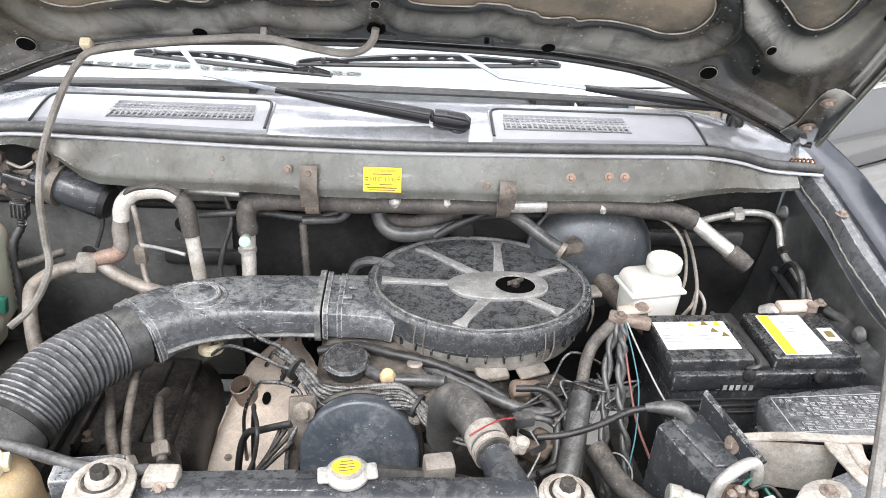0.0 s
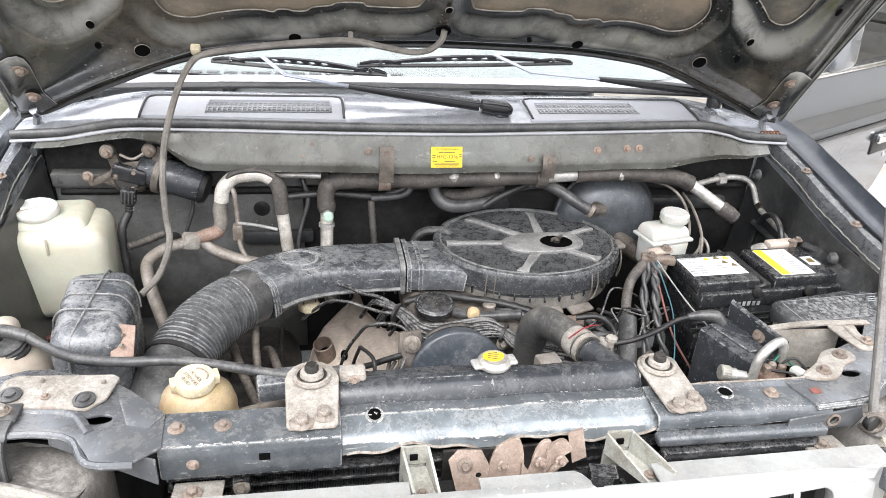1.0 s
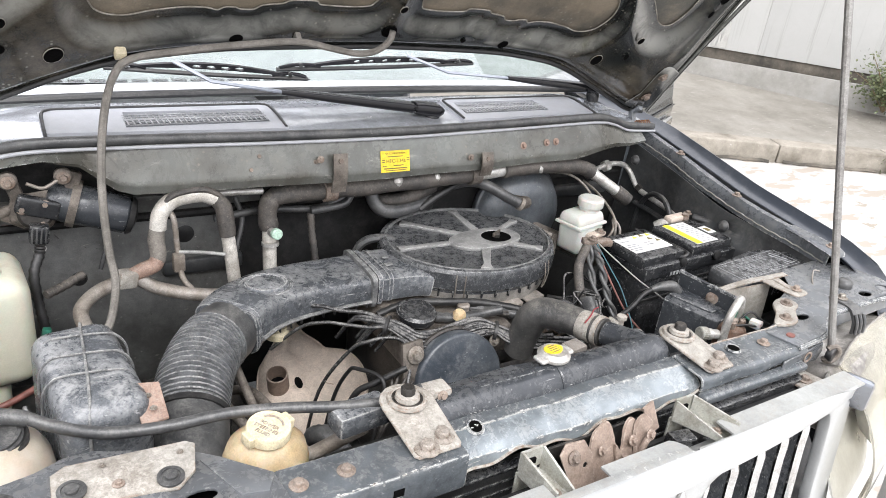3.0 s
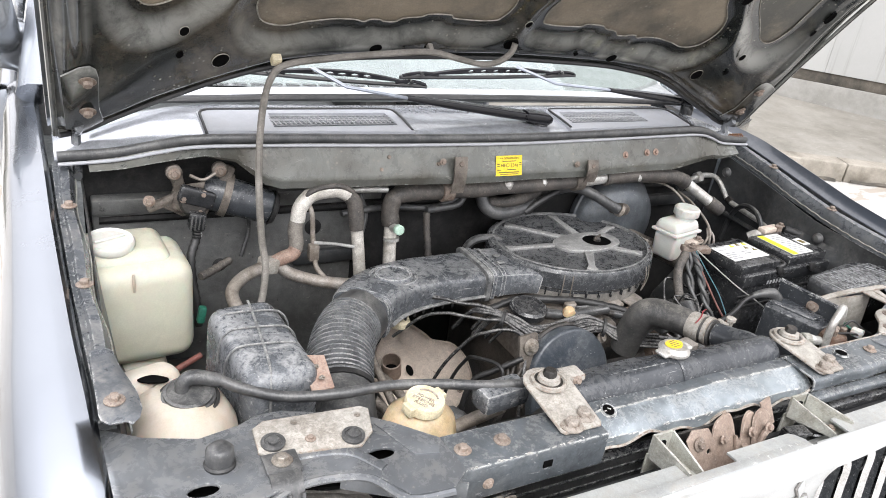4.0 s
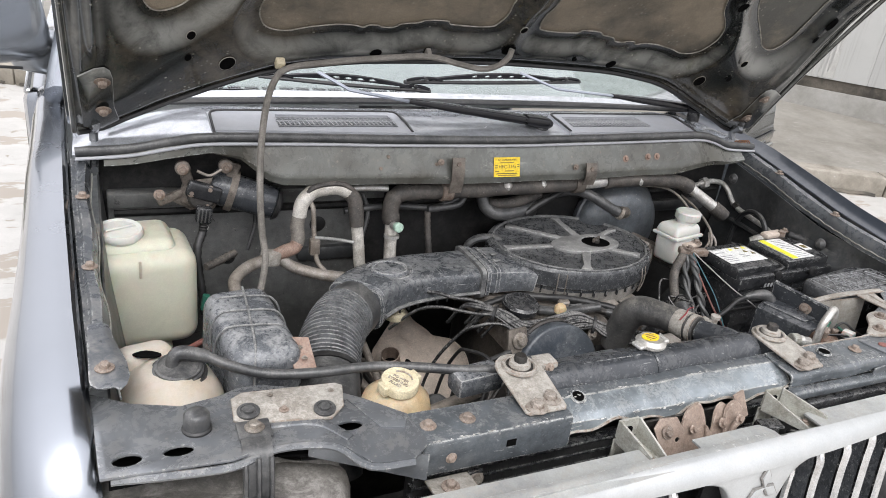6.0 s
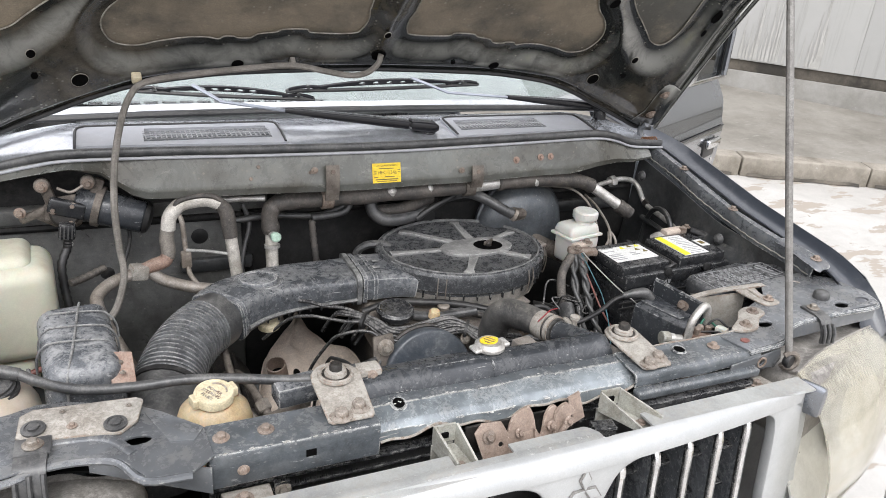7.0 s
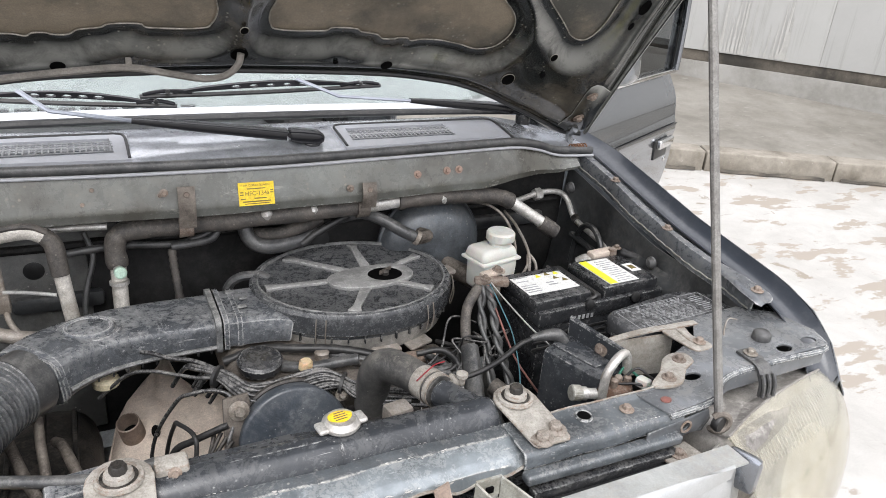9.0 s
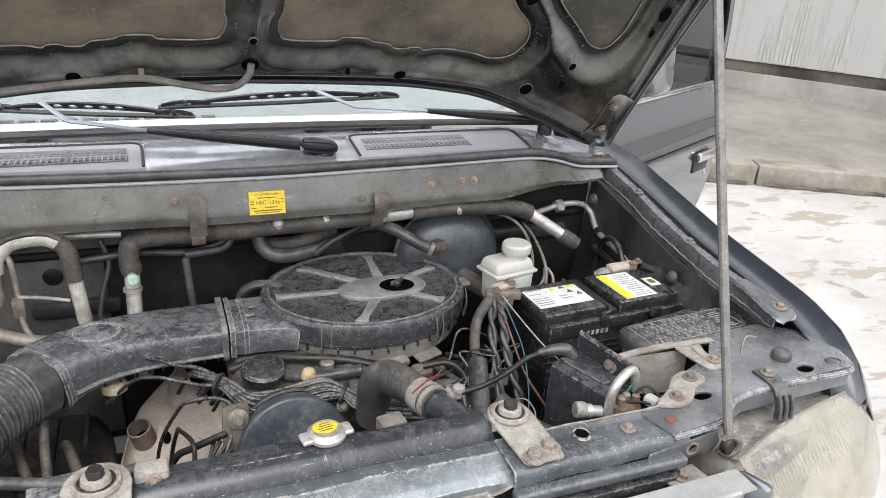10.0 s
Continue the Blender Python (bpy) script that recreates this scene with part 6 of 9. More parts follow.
part("side_tab", plate([(0.066, 0.975), (0.085, 0.98), (0.088, 0.95), (0.07, 0.945)], 0.003, (), lambda x, z: tilted(x, z) + 0.003, m=up90), "latchtan", lat)
rb = part("release_box", box((0.098, -0.122, 0.94), (0.028, 0.022, 0.026), (0, 0, -10), 0.004), "blackclean", lat, "black plastic release switch")
part("box_lip", box((0.098, -0.126, 0.954), (0.032, 0.02, 0.004), (0, 0, -10), 0.001), "blackclean", rb)
part("backing", box((0.0, -0.08, 0.925), (0.17, 0.004, 0.07), bev=0.001), "castdark", lat)


def grille_post(a, c, w, d, label):
    """A folded tray from the beam (a) to the grille (c), w wide, with walls d high; a and c lie on the outer wall's foot."""
    g = thing("grille_bracket", a, label, "bracket", "grille brackets")
    a, c, w = Vector(a), Vector(c), Vector((w, 0, 0))
    b = bmesh.new()
    up = Vector((0, 0, d))
    sheet(lambda u, v: a.lerp(c, u) + w * v, 6, 3, 0.003, b)
    sheet(lambda u, v: a.lerp(c, u) + up * v * (1 - 0.35 * u), 6, 2, 0.003, b)
    sheet(lambda u, v: a.lerp(c, u) + w + up * v * (1 - 0.75 * u), 6, 2, 0.003, b)
    sheet(lambda u, v: a + w * u + up * (0.15 + 0.85 * v), 3, 2, 0.003, b)
    part("channel", b, "galv", g)
    part("back_leg", box(a + w * 0.5 + Vector((0, 0.004, -0.03)), (abs(w.x), 0.003, 0.06), bev=0.001), "galv", g)
    part("punched_hole", box(a + w * 0.5 + up * 0.55 + Vector((0, -0.002, 0)), (0.009, 0.003, 0.007)), "void", g)
    bolt(g, a.lerp(c, 0.75) + w * 0.5 + Vector((0, 0, 0.002)), r=0.006, material="boltrust")


grille_post((-0.137, -0.094, 0.952), (-0.13, -0.15, 0.95), 0.03, 0.03, "pale galvanised folded bracket holding the grille")
grille_post((0.142, -0.097, 0.956), (0.176, -0.15, 0.95), -0.032, 0.03, "pale galvanised folded bracket holding the grille, slanted")
for x, z in ((-0.362, 0.938), (0.412, 0.936)):
    tb = thing("grille_tab", (x, -0.1, z), "small dusty steel tab with a bolt", "bracket", "grille tabs")
    pl = part("tab", box((x, -0.1, z), (0.055, 0.05, 0.004), (-8, 0, 0), 0.0015), "rustplate", tb)
    bolt(pl, (x - 0.005, -0.098, z + 0.003), r=0.0095)

# ---------------------------------------------------------------- grille
def gy(x, z):
    return -0.188 + 0.19 * x * x - 0.1 * (0.945 - z)


def gz(x):
    return 0.968 - 0.05 * x * x


gr = thing("car_grille", (0, -0.19, 0.75), "silver car grille with upright chrome-edged slats", "grille")


def strip(x0, x1, y0, label):
    part("rear_strip", sheet(lambda u, v: Vector((x0 + (x1 - x0) * u, y0(x0 + (x1 - x0) * u) * (1 - v) + v * (-0.168 + 0.06 * (x0 + (x1 - x0) * u) ** 2), gz(x0 + (x1 - x0) * u) - 0.001)), 20, 4, 0.003), "silverworn", gr, label)


strip(-0.472, -0.132, lambda x: -0.131 + 0.06 * x * x, "scratched dull silver upper edge")
strip(0.152, 0.464, lambda x: -0.133 + 0.06 * x * x, "scratched dull silver upper edge")
strip(-0.132, -0.055, lambda x: -0.158, "")
strip(-0.055, 0.084, lambda x: -0.137 - 0.04 * max(0, (x - 0.06)) / 0.024, "flat dull silver plate behind the badge")
strip(0.084, 0.152, lambda x: -0.16, "")


def bevel_f(u, v):
    x = -0.44 + 0.88 * u
    y0, y1 = -0.166 + 0.06 * x * x, gy(x, 0.946)
    zt = gz(x)
    a = v * math.pi / 2
    return Vector((x, y0 + (y1 - y0) * math.sin(a) ** 0.8, zt - 0.021 * (1 - math.cos(a)) ** 0.8))


part("top_bevel", sheet(bevel_f, 44, 8, 0.004), "silver", gr, "bright silver upper moulding", 60)
HX = [(0.062, 0.9), (0.08, 0.928), (0.11, 0.94), (0.16, 0.943), (0.25, 0.942), (0.34, 0.938), (0.366, 0.932), (0.38, 0.917), (0.386, 0.88), (0.386, 0.78), (0.384, 0.66), (0.05, 0.66), (0.036, 0.8), (0.045, 0.86)]
face = [(-0.43 + 0.86 * i / 24, gz(-0.43 + 0.86 * i / 24) - 0.02) for i in range(25)] + [(0.452, 0.925), (0.458, 0.88), (0.46, 0.8), (0.45, 0.62)] + [(0.43 - 0.86 * i / 16, 0.62) for i in range(1, 17)] + [(-0.44, 0.8), (-0.438, 0.91)]
part("face", plate(face, 0.02, [smooth_loop([(0.025 + s * (x - 0.019), z) for x, z in HX][::s], 4) for s in (-1, 1)], lambda x, z: -gy(x, z), m=up90, bev=0.004), "silver", gr, "silver front moulding", 50)
rim = smooth_loop([(0.0, 0.952), (0.2, 0.95), (0.4, 0.954), (0.462, 0.95), (0.48, 0.925), (0.484, 0.8), (0.472, 0.62), (0.0, 0.61), (-0.46, 0.62), (-0.474, 0.8), (-0.476, 0.915), (-0.462, 0.938), (-0.4, 0.945), (-0.2, 0.95)], 4)
part("outer_rim", plate(rim, 0.02, [[(-0.42, 0.64), (-0.42, 0.93), (0.44, 0.93), (0.44, 0.64)]], lambda x, z: -gy(x, z) - 0.006, m=up90, bev=0.005), "silverworn", gr, "dull silver outer rim", 50)
for a in (90, 210, 330):
    c = Vector((0.0145 * math.cos(radians(a)) + 0.03, 0.0145 * math.sin(radians(a)) + 0.92))
    d, e = Vector((math.cos(radians(a)), math.sin(radians(a)))), Vector((-math.sin(radians(a)), math.cos(radians(a))))
    part("emblem", plate([c - d * 0.0175, c + e * 0.0095, c + d * 0.0175, c - e * 0.0095], 0.004, (), lambda x, z: -gy(x, z) + 0.003, m=up90, bev=0.001), "steelrod", gr, "plain raised badge piece")
    part("emblem_face", plate([c - d * 0.0145, c + e * 0.007, c + d * 0.0145, c - e * 0.007], 0.002, (), lambda x, z: -gy(x, z) + 0.0042, m=up90, bev=0.0006), "silver", gr, "bright badge face")
for s in (-1, 1):
    part("backing", box((s * 0.23, -0.1, 0.78), (0.38, 0.006, 0.3)), "fins", gr)
    for i in range(5):
        x = s * (0.1 + 0.06 * i)
        y = gy(x, 0.93) + 0.014
        top = [(x, y + 0.055, 0.918), (x, y + 0.03, 0.931), (x, y + 0.012, 0.929), (x, y, 0.915), (x, y - 0.004, 0.87), (x, y - 0.02, 0.72), (x, y - 0.026, 0.66)]
        b = bmesh.new()
        line = [Vector(p) for p in top]
        sheet(lambda u, v: line[min(int(u * 6), 5)].lerp(line[min(int(u * 6), 5) + 1], u * 6 - min(int(u * 6), 5)) * (1 - v) + v * Vector((x + s * 0.012, y + 0.06, 0.905 - 0.25 * u)), 12, 2, 0.004, b)
        sl = part("slat", b, "black", gr)
        part("slat_edge", sweep(top, 0.0062, 8, 4), "chrome", sl, "chrome slat edge")
        part("slat_web", box((x - s * 0.028, y + 0.045, 0.8), (0.005, 0.03, 0.25), bev=0.001), "blackclean", gr)
    for k in range(3):
        part("cross_web", box((s * 0.22, -0.125, 0.87 - 0.07 * k), (0.31, 0.03, 0.005), bev=0.001), "blackclean", gr)
part("bumper", sheet(lambda u, v: Vector((-0.86 + 1.72 * u, -0.29 + 0.16 * (2 * u - 1) ** 4 + 0.04 * (v - 0.5) ** 2, 0.42 + 0.22 * v)), 30, 6, 0.02), "silverworn", car, "grey bumper")


# ---------------------------------------------------------------- headlamps
def lamp(s, label):
    h = thing("headlamp", (s * 0.65, -0.08, 0.75), label, "headlamp", "headlamps")
    A = [(0.488, -0.102, 0.948), (0.57, -0.072, 0.952), (0.67, -0.047, 0.954), (0.74, -0.032, 0.951), (0.79, -0.012, 0.935), (0.822, 0.02, 0.9)]
    Bm = [(0.49, -0.2, 0.72), (0.58, -0.175, 0.72), (0.67, -0.145, 0.72), (0.75, -0.1, 0.72), (0.81, -0.045, 0.72), (0.835, 0.03, 0.72)]
    la, lb = spline(A, 8), spline(Bm, 8)

    def f(u, v, flute=0.0):
        t = u * (len(la) - 1)
        i = min(int(t), len(la) - 2)
        p, q = la[i].lerp(la[i + 1], t - i), lb[i].lerp(lb[i + 1], t - i)
        w = p.lerp(q, v)
        k = math.sin(math.pi * min(1, v)) ** 0.7 * 0.045
        w = w + Vector((0.3 * k * u, -k, 0.35 * k))
        return Vector((s * w.x, w.y, w.z))

    lens = part("lens", sheet(f, 70, 20, 0.003), "clear", h, "clear fluted lens", 60)
    lens.visible_shadow = False
    part("lens_rim", sweep([f(u, 0.0) + Vector((0, 0.001, 0.0)) for u in np.linspace(0, 1, 24)], 0.0018, 6, 2), "housing", h, "dusty lens rim")
    part("housing_top", sheet(lambda u, v: f(u, 0.0) + Vector((-s * 0.012 * v, 0.002 + 0.075 * v, -0.001 - 0.012 * math.sin(v * 2.6) + 0.003 * math.sin(u * 40) * v)), 40, 8, 0.003), "housing", h, "rough dust-caked housing top")
    for i in range(48):
        u = 0.06 + 0.8 * i / 47
        part("flute", sweep([f(u, v) + Vector((0, 0.0032, -0.002)) for v in (0.05, 0.12, 0.2 + 0.05 * math.sin(3 * u))], 0.0011, 5, 2), "flute", h)
    bowl = f(0.36, 0.5) + Vector((0, 0.03, -0.01))
    part("lamp_bowl", lathe([(0.08, 0.0), (0.06, -0.022), (0.03, -0.036), (0.0, -0.038)], bowl, (s * 0.25, -0.9, 0.25), 40), "reflector", h, "bright round reflector")
    part("reflector", sheet(lambda u, v: f(u, 0.04 + 0.92 * v) + Vector((-s * 0.02, 0.055 * (0.3 + math.sin(math.pi * v)), -0.012)), 30, 12, 0.003), "reflector", h, "pale reflector bowl")
    back = [Vector((s * 0.5, -0.1, 0.945)), Vector((s * 0.62, -0.055, 0.952)), Vector((s * 0.76, 0.0, 0.945))]
    part("housing", box((s * 0.62, -0.03, 0.88), (0.3, 0.12, 0.13), (0, 0, s * 18), 0.025, 3), "housing", h, "dusty grey lamp housing")
    return h


lamp(-1, "headlamp in dusty housing below the lamp panel")
lamp(1, "hazed headlamp with clear fluted lens")

for s in (-1, 1):
    part("corner_trim", box((s * 0.474, -0.142, 0.93), (0.02, 0.045, 0.052), (0, 0, s * 22), 0.008), "paint", gr, "slate blue corner piece")


def strap(x, y, z, tilt, label, w=0.0155, drop=0.055):
    """A rubber bonnet buffer strap folded over the panel edge."""
    t = thing("lamp_strap", (x, y, z), label, "bracket", "lamp straps")
    m = pose(x, y, z, 0, 0, tilt)

    def at(p, q):
        """A point p across the strap and q along it, over the edge and down."""
        line = spline([(0, 0.03, 0.004), (0, 0.0, 0.006), (0, -0.026, 0.005), (0, -0.038, -0.006), (0, -0.044, -0.5 * drop), (0, -0.046, -drop)], 6)
        f = max(0.0, min(0.999, q)) * (len(line) - 1)
        c = line[int(f)].lerp(line[int(f) + 1], f - int(f))
        return m @ (c + Vector((p, 0, 0)))

    part("band", sheet(lambda u, v: at(w * (2 * u - 1), 0.22 + 0.78 * v), 8, 30, 0.005), "rubber", t)
    part("pad", plate([(x - 1.15 * w, y - 0.014), (x + 1.15 * w, y - 0.014), (x + 1.15 * w, y + 0.015), (x - 1.15 * w, y + 0.015)], 0.005, (), lambda a, c: z + 0.0075, bev=0.0016), "rubber", t, "square rubber pad")
    for p in (-0.85 * w, 0.0, 0.85 * w):
        part("band_rib", sweep([at(p, q) + Vector((0, -0.003, 0.001)) for q in np.linspace(0.55, 0.99, 12)], 0.0026, 6, 1, smooth=False), "rubber", t)
    bolt(t, (x, y, z + 0.0085), r=0.009, material="bolt")


strap(-0.572, -0.021, 1.0, -4, "black rubbered strap bolted over the lamp panel edge")
strap(0.6, -0.016, 0.994, -6, "black strap bolted over the lamp panel edge", 0.0115, 0.035)


def buffer(x, y, z):
    t = thing("hood_buffer", (x, y, z), "round black rubber bonnet buffer on the lamp panel", "buffer", "hood buffers")
    part("dome", lathe([(0.0125, 0), (0.0135, 0.004), (0.014, 0.012), (0.0135, 0.019), (0.01, 0.023), (0.0, 0.024)], (x, y, z)), "rubber", t, "", 50)
    part("collar", lathe([(0.0155, 0), (0.0155, 0.004), (0.0135, 0.006)], (x, y, z - 0.001)), "rubberdark", t)


buffer(-0.628, -0.002, 1.003)
buffer(0.652, 0.012, 0.991)

# ---------------------------------------------------------------- things in the engine bay: helpers
def rounded(c, s, r, seg=4, rot=(0, 0, 0), taper=(1, 1)):
    return box(c, s, rot, r, seg, taper=taper)


def hose(name, pts, r, material, label, category="hose", clamps=(), end=None, ribs=0.0, pitch=2, sub=6, group=""):
    """A hose or pipe as a thing, with clamps at fractions of its length."""
    t = thing(name, pts[0], label, category, group)
    part("tube", sweep(pts, r, 10, sub, ribs=ribs, pitch=pitch), material, t, "", 50)
    line = spline(pts, sub)
    rr = r if not isinstance(r, (list, tuple)) else max(r)
    for f in clamps:
        i = min(int(f * (len(line) - 1)), len(line) - 2)
        d = (line[i + 1] - line[i]).normalized()
        part("clamp", lathe([(rr + 0.0005, -0.004), (rr + 0.0025, -0.004), (rr + 0.0025, 0.004), (rr + 0.0005, 0.004)], line[i], d), "aludirty", t)
    return t


# ---------------------------------------------------------------- air cleaner and intake
AC = Vector((0.172, 0.485, 0.0))
OV = 0.83
ac = thing("air_cleaner", (AC.x, AC.y, 0.88), "round dusty black plastic air filter housing with spoked lid", "air filter")
lid = part("lid", lathe([(0.174, 0.911), (0.1775, 0.9105), (0.1815, 0.914), (0.1822, 0.926), (0.1806, 0.944), (0.1759, 0.95), (0.1687, 0.951), (0.1656, 0.9475), (0.1573, 0.9445), (0.06, 0.946), (0.0, 0.947)], AC, seg=72, squash=(1, OV)), "lidblack", ac, "scuffed black lid", 30)
part("rim_ridge", lathe([(0.1648, 0.947), (0.1660, 0.9525), (0.1680, 0.9525), (0.1695, 0.949)], AC, seg=72, squash=(1, OV), ring=True), "blackedge", ac, "pale scuffed rim")
part("pan", lathe([(0.15, 0.899), (0.171, 0.902), (0.1755, 0.908), (0.1780, 0.932)], AC, seg=64, squash=(1, OV)), "black", ac, "black lower pan")
NUT = Vector((0.227, 0.47, 0))
for a, l1, w in ((22, 0.157, 0.012), (75, 0.157, 0.014), (128, 0.157, 0.014), (182, 0.157, 0.012), (255, 0.157, 0.015), (318, 0.157, 0.014)):
    d = Vector((math.cos(radians(a)), math.sin(radians(a)), 0))
    o = AC + Vector((0.03, -0.014, 0))
    far = AC + Vector((d.x, d.y * OV, 0)) * l1 - o
    n_, f_ = far.length, far.normalized()
    q = Vector((-f_.y, f_.x, 0)) * w * 0.5
    out = [o + q * 1.5 + f_ * 0.01, o - q * 1.5 + f_ * 0.01, o + f_ * n_ * 0.85 - q * 0.85, o + f_ * n_ - q * 1.6, o + f_ * n_ + q * 1.6, o + f_ * n_ * 0.85 + q * 0.85]
    part("lid_rib", plate([(v.x, v.y) for v in out], 0.006, (), lambda x, y: 0.9502, bev=0.0012), "lidgrey", lid, "pale scuffed rib")
part("hub_pad", plate(smooth_loop([(0.12, 0.468), (0.135, 0.492), (0.185, 0.508), (0.258, 0.505), (0.28, 0.472), (0.262, 0.442), (0.2, 0.428), (0.14, 0.438)], 4), 0.007, [ring_pts(NUT.x, NUT.y, 0.032, 0.026, 20)], lambda x, y: 0.9522, bev=0.0015), "lidgrey", lid, "pale scuffed hub")
part("nut_well", lathe([(0.033, 0.0), (0.028, -0.001), (0.0, -0.001)], (NUT.x, NUT.y, 0.9505), squash=(1, 0.82)), "void", lid)
part("wing_nut", lathe([(0.008, 0), (0.008, 0.006), (0.004, 0.01)], (NUT.x, NUT.y, 0.95), seg=8), "castdark", ac, "dark wing nut")
part("nut_wing", box((NUT.x, NUT.y, 0.958), (0.032, 0.004, 0.008), (0, 0, 30), 0.002), "casting", ac)
for i in range(40):
    a = 2 * math.pi * i / 40
    if 150 < math.degrees(a) < 205:
        continue
    p = AC + Vector((math.cos(a) * 0.175, math.sin(a) * 0.175 * OV, 0.903))
    part("side_rib", box(p, (0.006, 0.003, 0.014), (0, 0, math.degrees(a)), 0.001), "blackclean", ac)
for a in (238, 300, 340, 20):
    d = Vector((math.cos(radians(a)), math.sin(radians(a)), 0))
    p = AC + Vector((d.x, d.y * OV, 0)) * 0.184
    s = Vector((-d.y, d.x, 0)) * 0.008
    part("wire_clip", sweep([p + s + Vector((0, 0, 0.945)), p + s + d * 0.004 + Vector((0, 0, 0.92)), p + s * 0.8 + Vector((0, 0, 0.895)), p - s * 0.8 + Vector((0, 0, 0.895)), p - s + d * 0.004 + Vector((0, 0, 0.92)), p - s + Vector((0, 0, 0.945))], 0.0011, 5, 3), "aludirty", ac, "wire spring clip")
part("base", lathe([(0.11, 0.858), (0.15, 0.864), (0.166, 0.874), (0.1705, 0.888), (0.172, 0.903), (0.15, 0.905)], AC, seg=48, squash=(1, OV)), "pantan", ac, "dusty tan lower pan")
part("support_ear", box((AC.x + 0.01, AC.y - 0.137, 0.877), (0.05, 0.04, 0.012), (12, 0, 14), 0.005), "aludirty", ac)
part("support_ear", box((AC.x + 0.075, AC.y - 0.132, 0.872), (0.05, 0.022, 0.006), (10, 0, 20), 0.003), "aludirty", ac)
part("side_lug", box((AC.x + 0.175, AC.y - 0.01, 0.938), (0.04, 0.03, 0.008), (0, 0, 10), 0.003), "aludirty", ac)
part("snout", squircle([(0.03, 0.45, 0.915), (0.0, 0.448, 0.919), (-0.066, 0.447, 0.921)], [0.068, 0.06, 0.057], [0.024, 0.026, 0.027], p=0.35), "black", ac, "", 30)
for x, h in ((-0.066, 0.031), (-0.045, 0.0285)):
    part("snout_band", squircle([(x - 0.004, 0.447, 0.921), (x, 0.447, 0.921), (x + 0.004, 0.447, 0.921)], [0.061 if h > 0.03 else 0.0585], [h], p=0.35), "black", ac, "", 30)
for x, y in ((-0.045, 0.478), (-0.028, 0.452), (-0.035, 0.425)):
    part("snout_pad", box((x, y, 0.951), (0.014, 0.009, 0.003), (0, 0, 5), 0.001), "blackedge", ac)
part("vent_pipe", sweep([(0.035, 0.53, 0.935), (0.02, 0.535, 0.945), (-0.015, 0.545, 0.942), (-0.035, 0.55, 0.92), (-0.038, 0.55, 0.87)], 0.0085, 8), "rubber", ac)

duct = thing("intake_duct", (-0.2, 0.43, 0.89), "dusty black plastic air intake duct", "duct")
part("shell", squircle([(-0.074, 0.447, 0.92), (-0.13, 0.447, 0.919), (-0.2, 0.438, 0.921), (-0.26, 0.418, 0.922), (-0.305, 0.39, 0.922), (-0.33, 0.366, 0.918)], [0.056, 0.055, 0.054, 0.053, 0.05, 0.047], [0.026, 0.027, 0.029, 0.032, 0.036, 0.04], 28, p=0.4), "black", duct, "", 32)
part("flange", squircle([(-0.082, 0.447, 0.921), (-0.078, 0.447, 0.921), (-0.073, 0.447, 0.921)], [0.0625], [0.0315], 28, p=0.3), "blackedge", duct, "pale scuffed joint flange", 32)
part("lower_seam", sweep([(-0.08, 0.388, 0.905), (-0.14, 0.388, 0.904), (-0.2, 0.38, 0.905), (-0.25, 0.363, 0.906), (-0.285, 0.34, 0.905)], 0.0035, 6), "blackedge", duct, "pale scuffed seam")
for i in range(9):
    x = -0.09 - 0.02 * i
    y = lerp([(-0.285, 0.338), (-0.25, 0.361), (-0.2, 0.378), (-0.08, 0.386)], x)
    part("seam_tab", box((x, y + 0.003, 0.899), (0.003, 0.005, 0.007), bev=0.001), "rubberdark", duct)
for r0, z in ((0.0445, 0.948), (0.034, 0.953)):
    part("ring_boss", lathe([(r0 + 0.001, -0.002), (r0 + 0.0005, 0.005), (r0 - 0.002, 0.0075), (r0 - 0.006, 0.0065), (r0 - 0.008, 0.003), (r0 - 0.009, 0)], (-0.256, 0.415, z), (0.02, -0.05, 1), 36, squash=(1, 0.8), ring=True), "black", duct, "", 40)
part("ring_floor", lathe([(0.037, 0), (0.035, 0.006), (0.028, 0.0105), (0.012, 0.0115), (0.0, 0.0115)], (-0.256, 0.415, 0.948), (0.02, -0.05, 1), 30, squash=(1, 0.8)), "black", duct, "scuffed domed disc")
part("neck_band", squircle([(-0.322, 0.374, 0.92), (-0.327, 0.369, 0.919), (-0.331, 0.364, 0.918)], [0.0495], [0.0425], 24, p=0.5), "black", duct, "", 32)
bel = thing("intake_bellows", (-0.42, 0.2, 0.86), "ribbed black rubber intake bellows, dusty", "bellows")
BL = [(-0.334, 0.362, 0.917), (-0.37, 0.322, 0.918), (-0.398, 0.272, 0.92), (-0.418, 0.225, 0.915), (-0.43, 0.19, 0.905)]
line = spline(BL, 12)
part("collar", sweep(line[:8], 0.048, 22, 1, smooth=False), "rubber", bel, "", 60)
part("core", sweep(line[6:], 0.0425, 22, 1, smooth=False), "rubberdark", bel)
for i in range(8, len(line) - 3, 2):
    if i % 2 == 0:
        d = (line[i + 1] - line[i]).normalized()
        part("rib", lathe([(0.042, -0.0032), (0.0495, -0.0014), (0.0495, 0.0014), (0.042, 0.0032)], line[i], d, 26, ring=True), "ribdust", bel)
part("cuff", sweep([(-0.426, 0.2, 0.908), (-0.436, 0.165, 0.9), (-0.442, 0.13, 0.885), (-0.444, 0.105, 0.86), (-0.444, 0.085, 0.82)], [0.049, 0.048, 0.046, 0.043, 0.04], 20), "rubber", bel, "plain lower cuff", 50)
